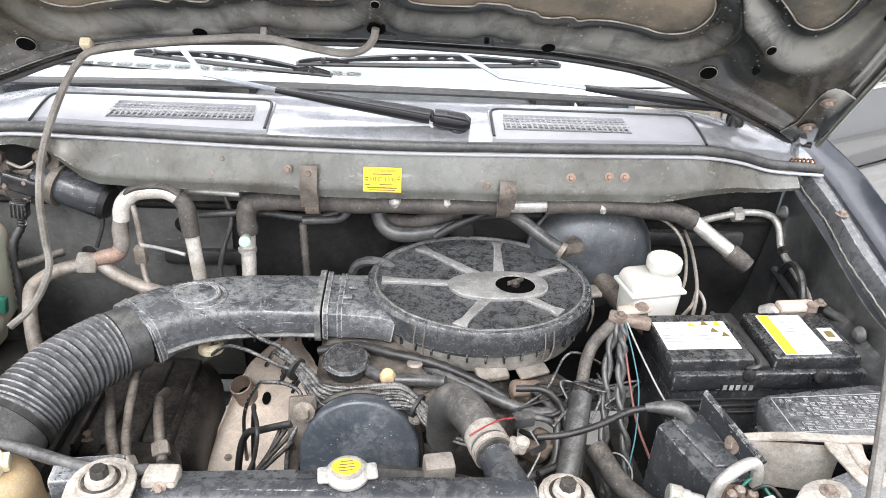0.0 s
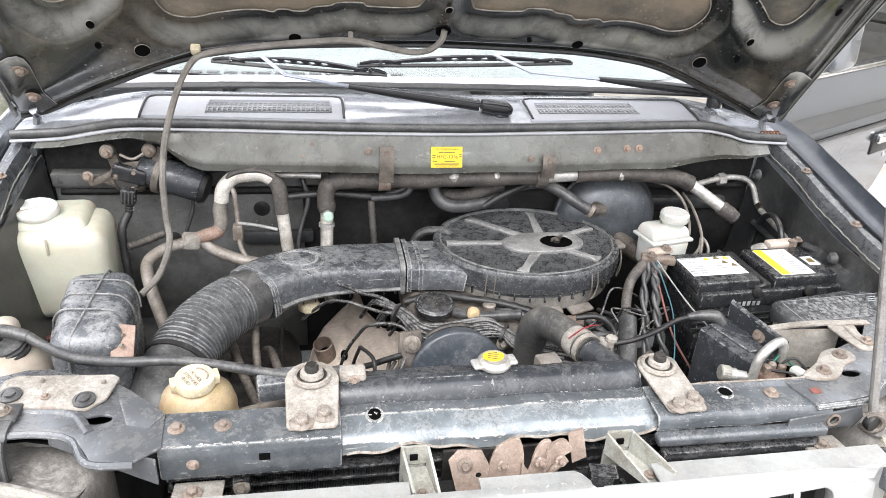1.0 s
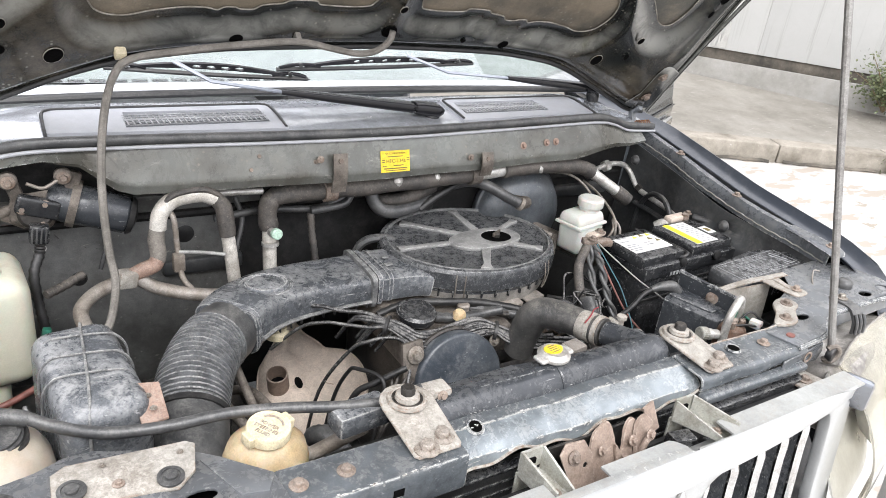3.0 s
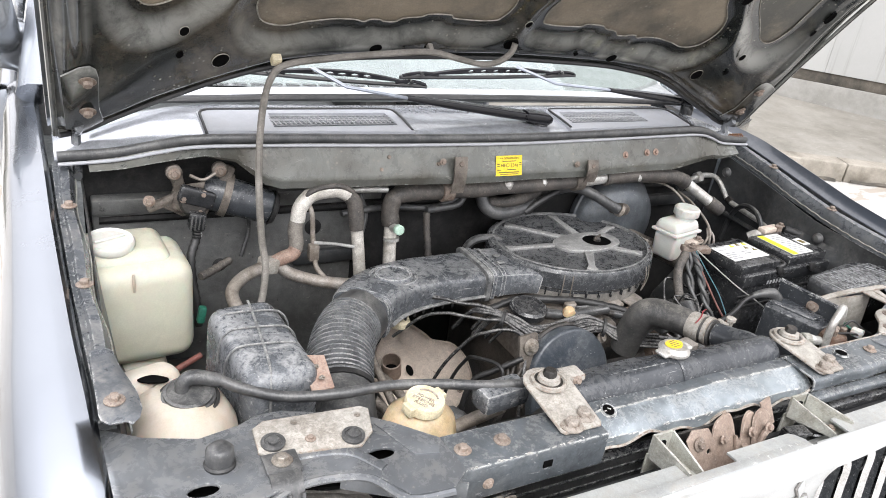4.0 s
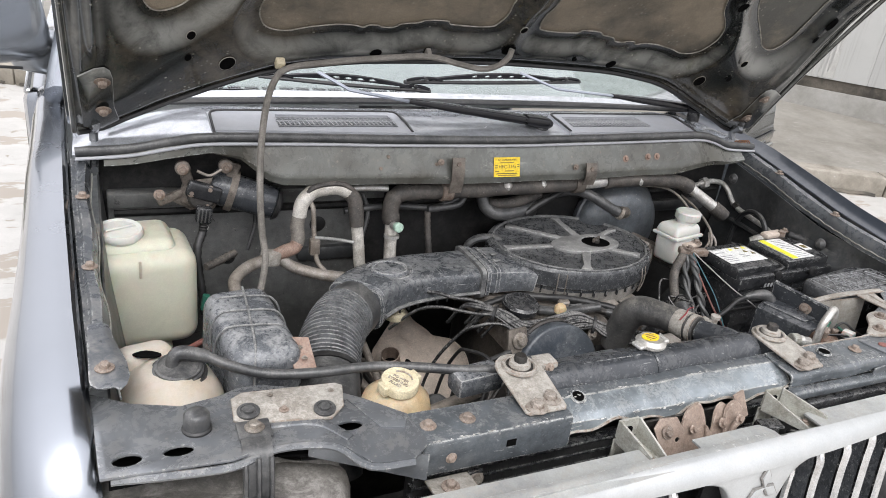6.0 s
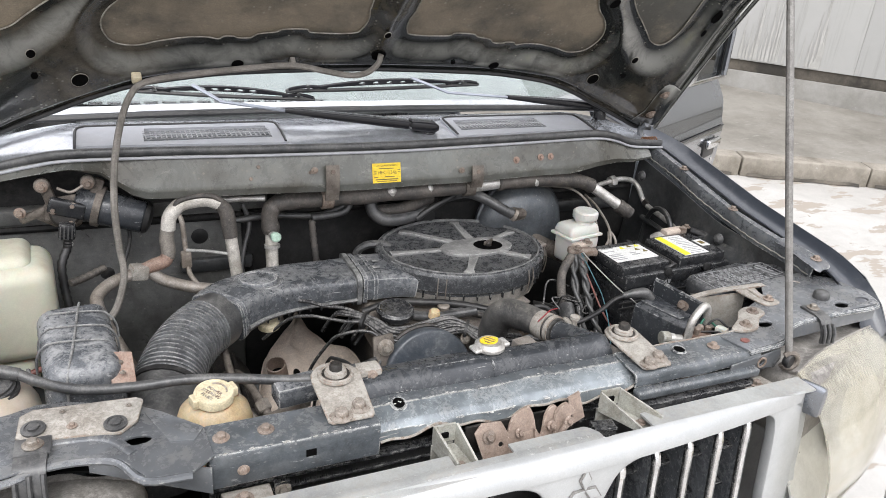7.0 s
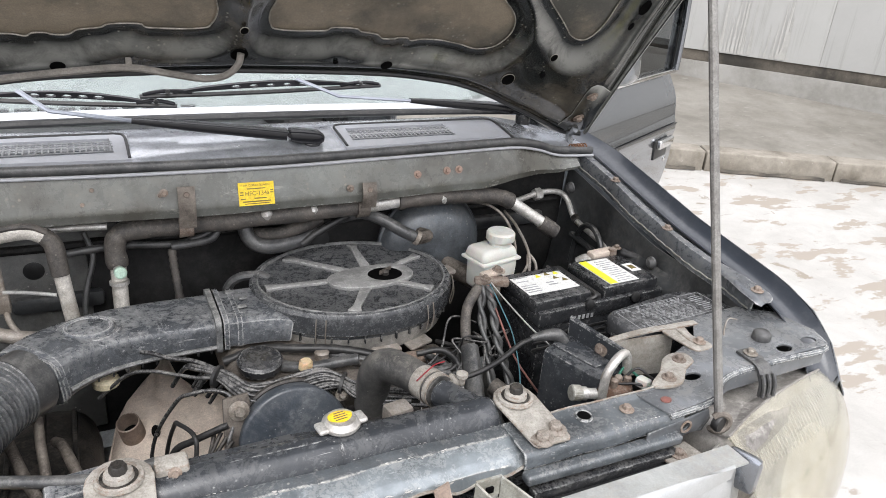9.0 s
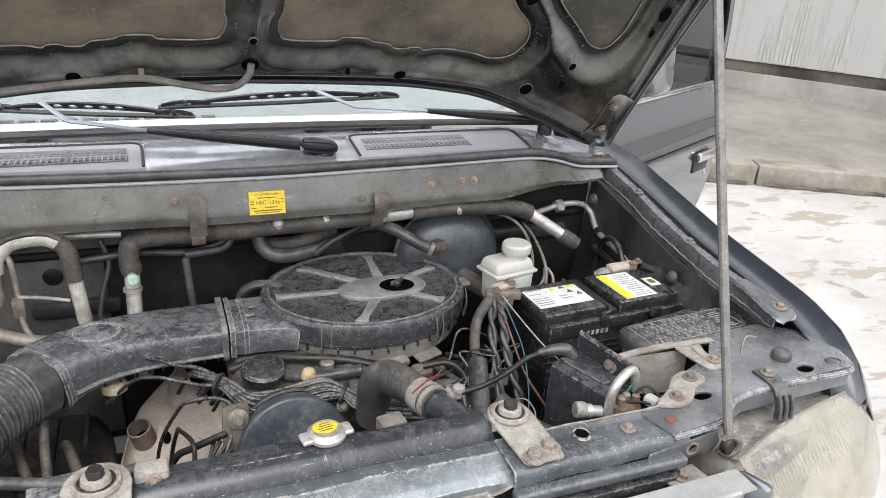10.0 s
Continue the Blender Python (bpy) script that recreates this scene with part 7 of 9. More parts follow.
part("clamp", lathe([(0.049, -0.004), (0.051, -0.004), (0.051, 0.004), (0.049, 0.004)], (-0.428, 0.192, 0.907), (-0.3, -0.9, -0.25), 26), "rubberdark", bel)
part("lower_clamp", lathe([(0.046, -0.004), (0.0475, -0.004), (0.0475, 0.004), (0.046, 0.004)], (-0.443, 0.118, 0.873), (-0.05, -0.7, -0.7), 26), "rust", bel, "rusty hose clamp")

res = thing("resonator_box", (-0.545, 0.21, 0.82), "dusty black plastic intake resonator box", "resonator")
part("box", rounded((-0.534, 0.212, 0.92), (0.1, 0.185, 0.18), 0.022, 5, (3, 0, 6), (0.92, 0.95)), "black", res, "", 50)
for y in (0.262, 0.225, 0.188):
    z = 1.0112 + 0.052 * (y - 0.212)
    part("box_rib", sweep([(-0.5845, y, z - 0.045), (-0.582, y, z - 0.02), (-0.574, y, z - 0.006), (-0.56, y, z), (-0.51, y - 0.005, z), (-0.495, y - 0.006, z - 0.006), (-0.486, y - 0.006, z - 0.022), (-0.484, y - 0.006, z - 0.045)], 0.0016, 6, 4), "blackedge", res, "pale scuffed rib")
part("spine_rib", sweep([(-0.53, 0.3, 1.004), (-0.532, 0.28, 1.0145), (-0.536, 0.2, 1.0107), (-0.54, 0.145, 1.007), (-0.543, 0.128, 1.0), (-0.545, 0.118, 0.985), (-0.546, 0.114, 0.95)], 0.0018, 6, 4), "blackedge", res, "pale scuffed rib")
part("edge_pipe", sweep([(-0.6, 0.23, 0.95), (-0.585, 0.12, 0.92), (-0.56, 0.09, 0.9)], 0.0028, 6), "blackedge", res)
rt = part("tab", plate([(-0.498, 0.16), (-0.468, 0.156), (-0.466, 0.118), (-0.495, 0.116)], 0.003, (), lambda x, y: 0.985 + 0.6 * (y - 0.13), bev=0.001), "copper", res, "rusty copper-brown tab")
for q in ((-0.483, 0.143, 0.994), (-0.481, 0.124, 0.99)):
    bolt(rt, q, r=0.0035, material="bolt")

sb = thing("support_plate", (-0.52, 0.015, 1.0), "pale dusty steel plate with two rubber-washered bolts", "bracket")
sp = part("plate", plate([(-0.59, 0.0), (-0.588, 0.034), (-0.575, 0.042), (-0.468, 0.036), (-0.46, 0.03), (-0.468, -0.004), (-0.486, -0.02), (-0.58, -0.008)], 0.004, (), lambda x, y: 1.006 + 0.1 * y, bev=0.0012), "rustplate", sb)
for x, y in ((-0.573, 0.008), (-0.491, -0.006)):
    part("rubber_washer", lathe([(0.0125, 0), (0.0125, 0.0022), (0.009, 0.0028), (0.0085, 0.0018), (0.006, 0.002), (0.006, 0.005), (0, 0.0055)], (x, y, 1.0065 + 0.1 * y), (0, -0.1, 1), 26), "rubber", sb)
bolt(sp, (-0.535, 0.003, 1.007), r=0.005)
for q in ((-0.545, 0.03, 1.01), (-0.476, 0.022, 1.009)):
    bolt(sp, q, r=0.003, material="bolt")

# ---------------------------------------------------------------- fluid bottles
tank = thing("washer_tank", (-0.645, 0.48, 0.8), "yellowish white translucent washer fluid tank with cap", "fluid tank")
part("body", rounded((-0.672, 0.49, 0.922), (0.19, 0.13, 0.166), 0.028, 5, (0, 0, 4), (1.0, 1.0)), "whiteplastic", tank, "", 50)
part("shoulder", rounded((-0.678, 0.5, 0.988), (0.145, 0.108, 0.062), 0.02, 4, (0, 0, 4)), "whiteplastic", tank, "", 50)
part("sump", rounded((-0.665, 0.49, 0.81), (0.1, 0.1, 0.06), 0.02, 3), "whiteplastic", tank)
part("mould_line", box((-0.66, 0.4245, 0.985), (0.004, 0.003, 0.03), bev=0.001), "yelplastic", tank)
part("cap", lathe([(0.029, -0.004), (0.0335, 0.001), (0.0345, 0.004), (0.0345, 0.0105), (0.0325, 0.0135), (0.029, 0.0128), (0.027, 0.0115), (0.0, 0.0125)], (-0.685, 0.482, 1.0195), (0.03, -0.1, 1), 48, lobes=24, depth=0.02), "whitecap", tank, "off-white ribbed cap")
part("cap_grip", box((-0.685, 0.481, 1.0335), (0.046, 0.006, 0.004), (-5, 0, 25), 0.0015), "whitecap", tank)
part("cap_tab", box((-0.69, 0.516, 1.0225), (0.018, 0.01, 0.006), (0, 0, 20), 0.003), "cream", tank)

bot = thing("coolant_bottle", (-0.645, 0.14, 0.85), "dirty white plastic coolant bottle with torn black cap", "fluid bottle")
part("body", lathe([(0.04, 0.0), (0.064, 0.02), (0.0715, 0.055), (0.068, 0.085), (0.056, 0.108), (0.036, 0.12), (0.03, 0.124)], (-0.643, 0.138, 0.862), (-0.02, 0.05, 1), 36, squash=(0.95, 1.18)), "yelplastic", bot, "", 60)
part("top_lobe", rounded((-0.668, 0.2, 0.965), (0.07, 0.05, 0.045), 0.018, 4, (-15, 0, 12)), "yelplastic", bot, "", 50)
part("cap", lathe([(0.03, -0.004), (0.03, 0.001), (0.0275, 0.002), (0.0275, 0.0055), (0.0245, 0.0068), (0.0235, 0.006), (0.012, 0.0065), (0.0, 0.0075)], (-0.633, 0.142, 0.985), (0.02, -0.1, 1), 32), "rubber", bot, "black rubber cap")
part("cap_ring", lathe([(0.03, -0.006), (0.0345, -0.006), (0.0345, -0.002), (0.032, -0.001), (0.03, -0.002)], (-0.633, 0.142, 0.984), (0.02, -0.1, 1), 32, ring=True), "rubberdark", bot)
part("cap_spout", sweep([(-0.64, 0.145, 0.988), (-0.638, 0.146, 1.0), (-0.63, 0.147, 1.005), (-0.616, 0.146, 1.003), (-0.598, 0.142, 0.998)], [0.0085, 0.0085, 0.009, 0.0085, 0.008], 12), "rubber", bot)
# Near-black patch painted as the shade in the bottle's tear
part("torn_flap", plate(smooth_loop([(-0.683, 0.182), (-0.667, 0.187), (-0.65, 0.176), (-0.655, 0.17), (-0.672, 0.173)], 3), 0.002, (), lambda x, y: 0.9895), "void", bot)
hose("overflow_hose", [(-0.6, 0.143, 0.999), (-0.575, 0.13, 0.99), (-0.53, 0.105, 0.986), (-0.47, 0.09, 0.988), (-0.41, 0.085, 0.99), (-0.35, 0.07, 0.99), (-0.29, 0.05, 0.989), (-0.245, 0.038, 0.99)], 0.0068, "rubber", "long black rubber overflow hose to the radiator")

ps = thing("power_steering_bottle", (-0.38, 0.05, 0.88), "amber plastic steering fluid bottle with cream cap", "fluid bottle")
part("body", lathe([(0.034, 0), (0.044, 0.01), (0.048, 0.03), (0.048, 0.06), (0.043, 0.078), (0.03, 0.09), (0.022, 0.094), (0.022, 0.1)], (-0.38, 0.055, 0.884), (0.02, -0.04, 1), 36, squash=(1, 0.92)), "amber", ps, "", 60)
part("shoulder", rounded((-0.378, 0.05, 0.925), (0.098, 0.084, 0.08), 0.022, 4, (0, 0, -18), taper=(0.8, 0.8)), "amber", ps, "", 50)
pc = part("cap", lathe([(0.022, -0.002), (0.0242, 0.0), (0.0246, 0.010), (0.0235, 0.0125), (0.0215, 0.0125), (0.021, 0.0118), (0.0, 0.0118)], (-0.379, 0.047, 0.98), (0.04, -0.1, 1), 48), "cream", ps, "notched cream cap")
for k in (-1, 1):
    part("cap_lug", box((-0.379 + k * 0.0238, 0.047 + k * 0.0075, 0.9855 - k * 0.0002), (0.009, 0.017, 0.0125), (5, 2, 17), 0.0015), "cream", pc)
CT = Matrix.Translation((-0.3786, 0.0458, 0.9922)) @ pose(0, 0, 0, 5.7, 2.3, 0) @ pose(0, 0, 0, 0, 0, -52)
for k, word in enumerate("Power Steering Fluid".upper().split()):
    text_mesh(word, 0.0066, CT @ pose(0, 0.0015 - 0.0068 * k, 0), "rustplate", "moulded_word", pc, 0.0004)
part("cap_mark", sweep([CT @ Vector((0.015 * math.cos(a), 0.001 + 0.0145 * math.sin(a), 0.0002)) for a in np.linspace(0.6, 2.5, 12)], 0.0012, 6, 1, smooth=False), "rustplate", pc, "worn line of moulded lettering")
hose("steering_hose", [(-0.36, 0.07, 0.91), (-0.33, 0.075, 0.905), (-0.29, 0.07, 0.92), (-0.26, 0.05, 0.95)], 0.009, "aludirty", "dusty hose beside the steering fluid bottle")

mc = thing("brake_reservoir", (0.445, 0.46, 0.9), "off-white brake fluid reservoir with ribbed cap", "fluid bottle")
part("body", rounded((0.443, 0.462, 0.93), (0.08, 0.056, 0.06), 0.009, 3, (0, 0, 12), taper=(1.06, 1.06)), "whitecap", mc, "", 50)
part("seam_flange", rounded((0.441, 0.4625, 0.962), (0.096, 0.067, 0.007), 0.003, 2, (0, 0, 12)), "whitecap", mc)
part("upper_body", rounded((0.44, 0.4625, 0.975), (0.092, 0.062, 0.024), 0.009, 3, (0, 0, 12), taper=(0.86, 0.84)), "whitecap", mc, "", 50)
part("neck", lathe([(0.021, 0), (0.021, 0.012)], (0.456, 0.462, 0.985)), "whitecap", mc)
part("cap", lathe([(0.026, 0), (0.0275, 0.002), (0.0275, 0.015), (0.024, 0.0185), (0.0, 0.019)], (0.456, 0.462, 0.995), (0, 0, 1), 48, lobes=24, depth=0.04), "whitecap", mc, "ribbed off-white cap")
mcy = thing("brake_booster", (0.37, 0.62, 0.92), "grey-blue round brake servo with master cylinder", "brake servo")
part("drum", lathe([(0.1, 0.0), (0.108, 0.012), (0.108, 0.03), (0.095, 0.055), (0.06, 0.072), (0.03, 0.078), (0.0, 0.078)], (0.375, 0.628, 0.935), (0, -1, 0.05), 48), "servo", mcy, "", 40)
part("drum_rim", lathe([(0.108, 0.018), (0.112, 0.02), (0.112, 0.027), (0.108, 0.03)], (0.375, 0.628, 0.935), (0, -1, 0.05), 48, ring=True), "servo", mcy)
part("master_cylinder", cyl((0.39, 0.555, 0.91), (0.46, 0.41, 0.895), 0.019, bev=0.003), "casting", mcy)
part("vacuum_elbow", sweep([(0.3, 0.5, 1.0), (0.325, 0.515, 0.995), (0.335, 0.54, 0.985), (0.335, 0.56, 0.98)], 0.013, 10), "casting", mcy)
hose("vacuum_hose", [(0.3, 0.5, 1.0), (0.275, 0.51, 1.012), (0.24, 0.535, 1.03), (0.21, 0.56, 1.035), (0.17, 0.58, 1.02)], 0.011, "rubber", "dark vacuum hose to the brake servo", clamps=(0.04,))
for k, pts in enumerate(([(0.47, 0.45, 0.93), (0.5, 0.47, 0.96), (0.51, 0.53, 1.0), (0.48, 0.57, 1.025), (0.4, 0.585, 1.03), (0.3, 0.59, 1.03)],
                         [(0.485, 0.43, 0.915), (0.5, 0.425, 0.95), (0.51, 0.44, 0.967), (0.52, 0.425, 0.95), (0.515, 0.415, 0.915)],
                         [(0.5, 0.415, 0.91), (0.505, 0.43, 0.97), (0.515, 0.5, 1.0), (0.52, 0.56, 1.01)])):
    hose("brake_pipe", pts, 0.0028, "aludirty", "thin dull steel brake pipe by the reservoir", "pipe", group="brake pipes")

# ---------------------------------------------------------------- pipes along the bulkhead
ap = thing("insulated_pipe", (0.1, 0.55, 1.04), "black foam-wrapped air conditioning pipe across the bulkhead", "pipe")
part("wrap", sweep(*lumpy([(-0.205, 0.552, 0.985), (-0.207, 0.556, 1.015), (-0.2, 0.557, 1.036), (-0.18, 0.557, 1.044), (-0.1, 0.553, 1.047), (0.0, 0.547, 1.05), (0.1, 0.545, 1.053), (0.2, 0.543, 1.056)], 0.0165, 1), 14, 2), "foam", ap, "", 60)
part("bare_patch", sweep([(0.2, 0.543, 1.056), (0.235, 0.543, 1.057), (0.29, 0.545, 1.06)], 0.0135, 12), "alu", ap, "bare bright pipe")
part("wrap", sweep(*lumpy([(0.275, 0.544, 1.059), (0.34, 0.546, 1.06), (0.42, 0.548, 1.058), (0.49, 0.55, 1.048), (0.525, 0.548, 1.035)], 0.0165, 2), 14, 2), "foam", ap, "", 60)
part("bare_patch", sweep([(0.523, 0.549, 1.036), (0.55, 0.537, 1.018), (0.59, 0.517, 0.992)], 0.0125, 12), "alu", ap, "bare bright pipe")
part("wrap", sweep(*lumpy([(0.585, 0.52, 0.995), (0.625, 0.5, 0.968), (0.665, 0.47, 0.94), (0.69, 0.43, 0.92)], 0.016, 3), 14, 2), "foam", ap, "", 60)
part("bare_patch", sweep([(0.6, 0.4, 0.955), (0.612, 0.39, 0.965), (0.625, 0.375, 0.955)], 0.012, 10), "alu", ap, "bare bright stub")
for x0, x1, up in ((0.02, 0.045, 0.003), (0.105, 0.125, 0.004), (0.36, 0.372, 0.003)):
    part("torn_patch", sweep([(x0, 0.5415, 1.053 + up), ((x0 + x1) / 2, 0.538, 1.055 + up), (x1, 0.5405, 1.057 + up)], [0.004, 0.0115, 0.003], 8, 4), "alu", ap, "torn bright foil patch")
part("drop_pipe", sweep([(-0.205, 0.552, 0.99), (-0.206, 0.545, 0.95), (-0.206, 0.535, 0.88), (-0.2, 0.53, 0.8)], 0.0122, 12), "foil", ap, "bare aluminium pipe")
part("pipe_band", lathe([(0.0125, -0.003), (0.015, -0.003), (0.015, 0.003), (0.0125, 0.003)], (-0.206, 0.541, 0.962), (0, 0.1, 1)), "alu", ap)
part("service_valve", cyl((-0.206, 0.54, 0.985), (-0.203, 0.518, 0.99), 0.008, bev=0.001), "alu", ap)
part("valve_cap", lathe([(0.0095, 0), (0.0095, 0.008), (0.007, 0.01)], (-0.204, 0.522, 0.989), (0.1, -0.95, 0.15)), "palegreen", ap, "pale green valve cap")
for x, y, z, zz, nm in ((-0.098, 0.515, 1.115, 1.047, "a"), (0.205, 0.512, 1.1, 1.055, "b")):
    cb = thing("pipe_bracket", (x, y, z), "rust-stained steel strap holding the pipe", "bracket", "pipe brackets")
    sp = part("strap", sheet(lambda u, v, x=x, y=y, z=z, zz=zz: Vector((x - 0.013 + 0.026 * u, y - 0.002 - 0.006 * math.sin(v * 3), z + 0.012 - (z + 0.012 - zz - 0.012) * v)), 2, 10, 0.003), "casting", cb)
    part("band", lathe([(0.017, -0.011), (0.0195, -0.011), (0.0195, 0.011), (0.017, 0.011)], (x, 0.55 if x < 0 else 0.5435, zz), (1, 0, 0.02), 20), "boltrust" if x < 0 else "casting", cb, "rusty clamp band")
    bolt(cb, (x, y - 0.005, z), (0, -1, 0.2), 0.0075)
    bolt(cb, (x - 0.032, y + 0.003, z + 0.002), (0, -1, 0.2), 0.0055)

lp = thing("heater_pipe", (-0.34, 0.53, 1.0), "looped aluminium pipe with torn black wrapping", "pipe")
part("loop", sweep([(-0.392, 0.524, 1.02), (-0.389, 0.525, 1.04), (-0.38, 0.527, 1.054), (-0.366, 0.529, 1.064), (-0.344, 0.53, 1.068), (-0.32, 0.53, 1.068), (-0.302, 0.528, 1.06)], 0.0128, 14), "foil", lp, "pale torn foil on the bend", 60)
part("torn_strip", sweep([(-0.386, 0.521, 1.052), (-0.371, 0.522, 1.072), (-0.345, 0.523, 1.0785), (-0.317, 0.523, 1.078), (-0.297, 0.521, 1.067)], [0.003, 0.0055, 0.0048, 0.0056, 0.005], 8, 5), "foam", lp, "black strip of torn wrap")
part("wrap", sweep([(-0.391, 0.5245, 1.026), (-0.396, 0.522, 1.005), (-0.395, 0.516, 0.982), (-0.398, 0.511, 0.97)], [0.0115, 0.013, 0.0125, 0.012], 12), "tornwrap", lp, "torn grey pipe wrap", 60)
part("rusty_elbow", sweep([(-0.397, 0.512, 0.974), (-0.403, 0.509, 0.966), (-0.42, 0.505, 0.962), (-0.44, 0.502, 0.956)], [0.0118, 0.0122, 0.0125, 0.011], 12), "copper", lp, "rust-stained elbow", 60)
part("wrap", sweep([(-0.303, 0.528, 1.061), (-0.291, 0.525, 1.045), (-0.288, 0.52, 1.02), (-0.286, 0.517, 0.998)], [0.0125, 0.0138, 0.014, 0.013], 12), "foam", lp, "", 60)
part("leg", sweep([(-0.286, 0.518, 1.0), (-0.281, 0.512, 0.95), (-0.276, 0.508, 0.9), (-0.272, 0.505, 0.85)], 0.0112, 12), "foil", lp, "bare pale leg", 60)
part("union_nut", box((-0.447, 0.498, 0.955), (0.03, 0.028, 0.026), (0, 10, 15), 0.005), "rustplate", lp)
part("tail", sweep([(-0.455, 0.496, 0.953), (-0.49, 0.48, 0.948), (-0.513, 0.46, 0.938), (-0.515, 0.44, 0.925), (-0.5, 0.4, 0.9), (-0.48, 0.36, 0.87), (-0.46, 0.32, 0.83)], 0.0105, 12), "aludirty", lp, "", 60)
part("tail", sweep([(-0.43, 0.505, 0.95), (-0.405, 0.5, 0.932), (-0.365, 0.485, 0.922), (-0.33, 0.475, 0.918), (-0.3, 0.47, 0.915)], 0.0105, 12), "aludirty", lp, "", 60)
hose("thin_pipe", [(-0.372, 0.525, 1.045), (-0.368, 0.52, 1.03), (-0.366, 0.517, 0.99), (-0.365, 0.51, 0.965), (-0.362, 0.5, 0.94), (-0.35, 0.48, 0.925)], 0.0045, "aludirty", "thin pale pipe inside the heater loop", "pipe")
hose("thin_pipe", [(-0.365, 0.512, 0.982), (-0.33, 0.508, 0.978), (-0.295, 0.502, 0.972)], 0.003, "white", "thin pale cable tie across the heater pipe", "pipe")
hose("thin_pipe", [(-0.3, 0.56, 1.056), (-0.25, 0.56, 1.055), (-0.215, 0.56, 1.053)], 0.006, "alu", "thin bare pipe on the bulkhead", "pipe")
single("pipe_block", box((-0.366, 0.51, 0.965), (0.018, 0.016, 0.03), bev=0.003), "aludirty", "small dull metal block on the thin pipe", "pipe fitting")

bp = thing("bulkhead_line", (0.64, 0.6, 1.02), "bent bare metal line with hexagon union", "pipe")
part("line", sweep([(0.54, 0.57, 1.02), (0.58, 0.59, 1.021), (0.64, 0.606, 1.025), (0.685, 0.607, 1.02), (0.7, 0.595, 1.005), (0.698, 0.57, 0.985), (0.697, 0.55, 0.975), (0.697, 0.48, 0.966), (0.693, 0.43, 0.962), (0.685, 0.4, 0.95), (0.68, 0.39, 0.925)], 0.0062, 10), "alu", bp, "", 60)
part("union", lathe([(0.012, 0), (0.0135, 0.003), (0.0135, 0.015), (0.011, 0.018)], (0.615, 0.6, 1.023), (1, 0.15, 0.02), 6), "alu", bp)
part("joint", lathe([(0.009, 0), (0.01, 0.002), (0.01, 0.012), (0.008, 0.014)], (0.698, 0.56, 0.98), (0, -1, -0.4), 6), "castdark", bp)

# wiper motor
wm = thing("wiper_motor", (-0.52, 0.58, 1.05), "grimy black wiper motor on a tan cast bracket", "motor")
part("motor", cyl((-0.535, 0.585, 1.062), (-0.425, 0.563, 1.03), 0.0315, 0.0295, 22, bev=0.006), "tank", wm, "black cylindrical motor", 50)
part("motor_cap", lathe([(0.031, 0), (0.026, 0.008), (0.012, 0.012), (0.0, 0.012)], (-0.427, 0.5635, 1.0305), (0.95, -0.19, -0.28), 20), "rubberdark", wm)
part("gear_case", rounded((-0.555, 0.578, 1.046), (0.062, 0.036, 0.044), 0.012, 3, (0, 15, 0)), "casting", wm, "brown cast gear case")
part("case_lid", lathe([(0.024, 0), (0.024, 0.006), (0.02, 0.009), (0.0, 0.009)], (-0.553, 0.561, 1.05), (0, -1, 0.15), 20), "castdark", wm)
part("clamp_ring", lathe([(0.034, -0.006), (0.0365, -0.006), (0.0365, 0.006), (0.034, 0.006)], (-0.5, 0.578, 1.052), (0.95, -0.19, -0.28), 22), "casting", wm)
for x, z, t in ((-0.582, 1.1, -14), (-0.512, 1.102, 22)):
    a = part("arm", box((x + 0.008, 0.571, z - 0.024), (0.019, 0.012, 0.06), (0, t, 0), 0.005), "casting", wm, "dusty cast arm")
    part("arm_eye", lathe([(0.0125, 0), (0.0125, 0.01), (0.01, 0.012)], (x, 0.568, z), (0, -1, 0.1), 18), "casting", wm)
    bolt(a, (x, 0.556, z), (0, -1, 0.1), 0.008)
part("arm", box((-0.602, 0.571, 1.046), (0.046, 0.012, 0.015), (0, -24, 0), 0.005), "casting", wm)
part("web", plate([(-0.6, 1.04), (-0.575, 1.075), (-0.53, 1.08), (-0.51, 1.05), (-0.53, 1.03), (-0.57, 1.022)], 0.005, (), lambda x, z: -0.568, m=pose(0, 0, 0, 90), bev=0.002), "casting", wm)
bolt(wm, (-0.62, 0.561, 1.055), (0, -1, 0.1), 0.008)
for q in ((-0.57, 0.55, 1.06), (-0.54, 0.55, 1.065), (-0.545, 0.552, 1.035)):
    bolt(wm, q, (0, -1, 0.15), 0.006)
cx = part("connector", box((-0.552, 0.54, 1.025), (0.026, 0.02, 0.028), (0, 8, 0), 0.004), "blackclean", wm, "black plug")
for k in range(4):
    part("plug_rib", box((-0.562 + 0.006 * k, 0.5295, 1.025), (0.0022, 0.003, 0.024), (0, 8, 0), 0.0008), "rubber", cx)
part("case_cover", rounded((-0.549, 0.556, 1.06), (0.058, 0.016, 0.03), 0.006, 3, (0, 18, 0)), "blackclean", wm, "black gear case cover")
for k in range(3):
    part("plug_wire", sweep([(-0.556 + 0.004 * k, 0.54, 1.012), (-0.55 + 0.004 * math.cos(k * 2.1), 0.537, 1.002), (-0.557 + 0.003 * k, 0.535, 0.99)], 0.0017, 5, 4), ("white", "rubber", "blue")[k], wm)
part("link_rod", sweep([(-0.56, 0.553, 1.098), (-0.54, 0.552, 1.09), (-0.52, 0.553, 1.1)], 0.0025, 6), "aludirty", wm)
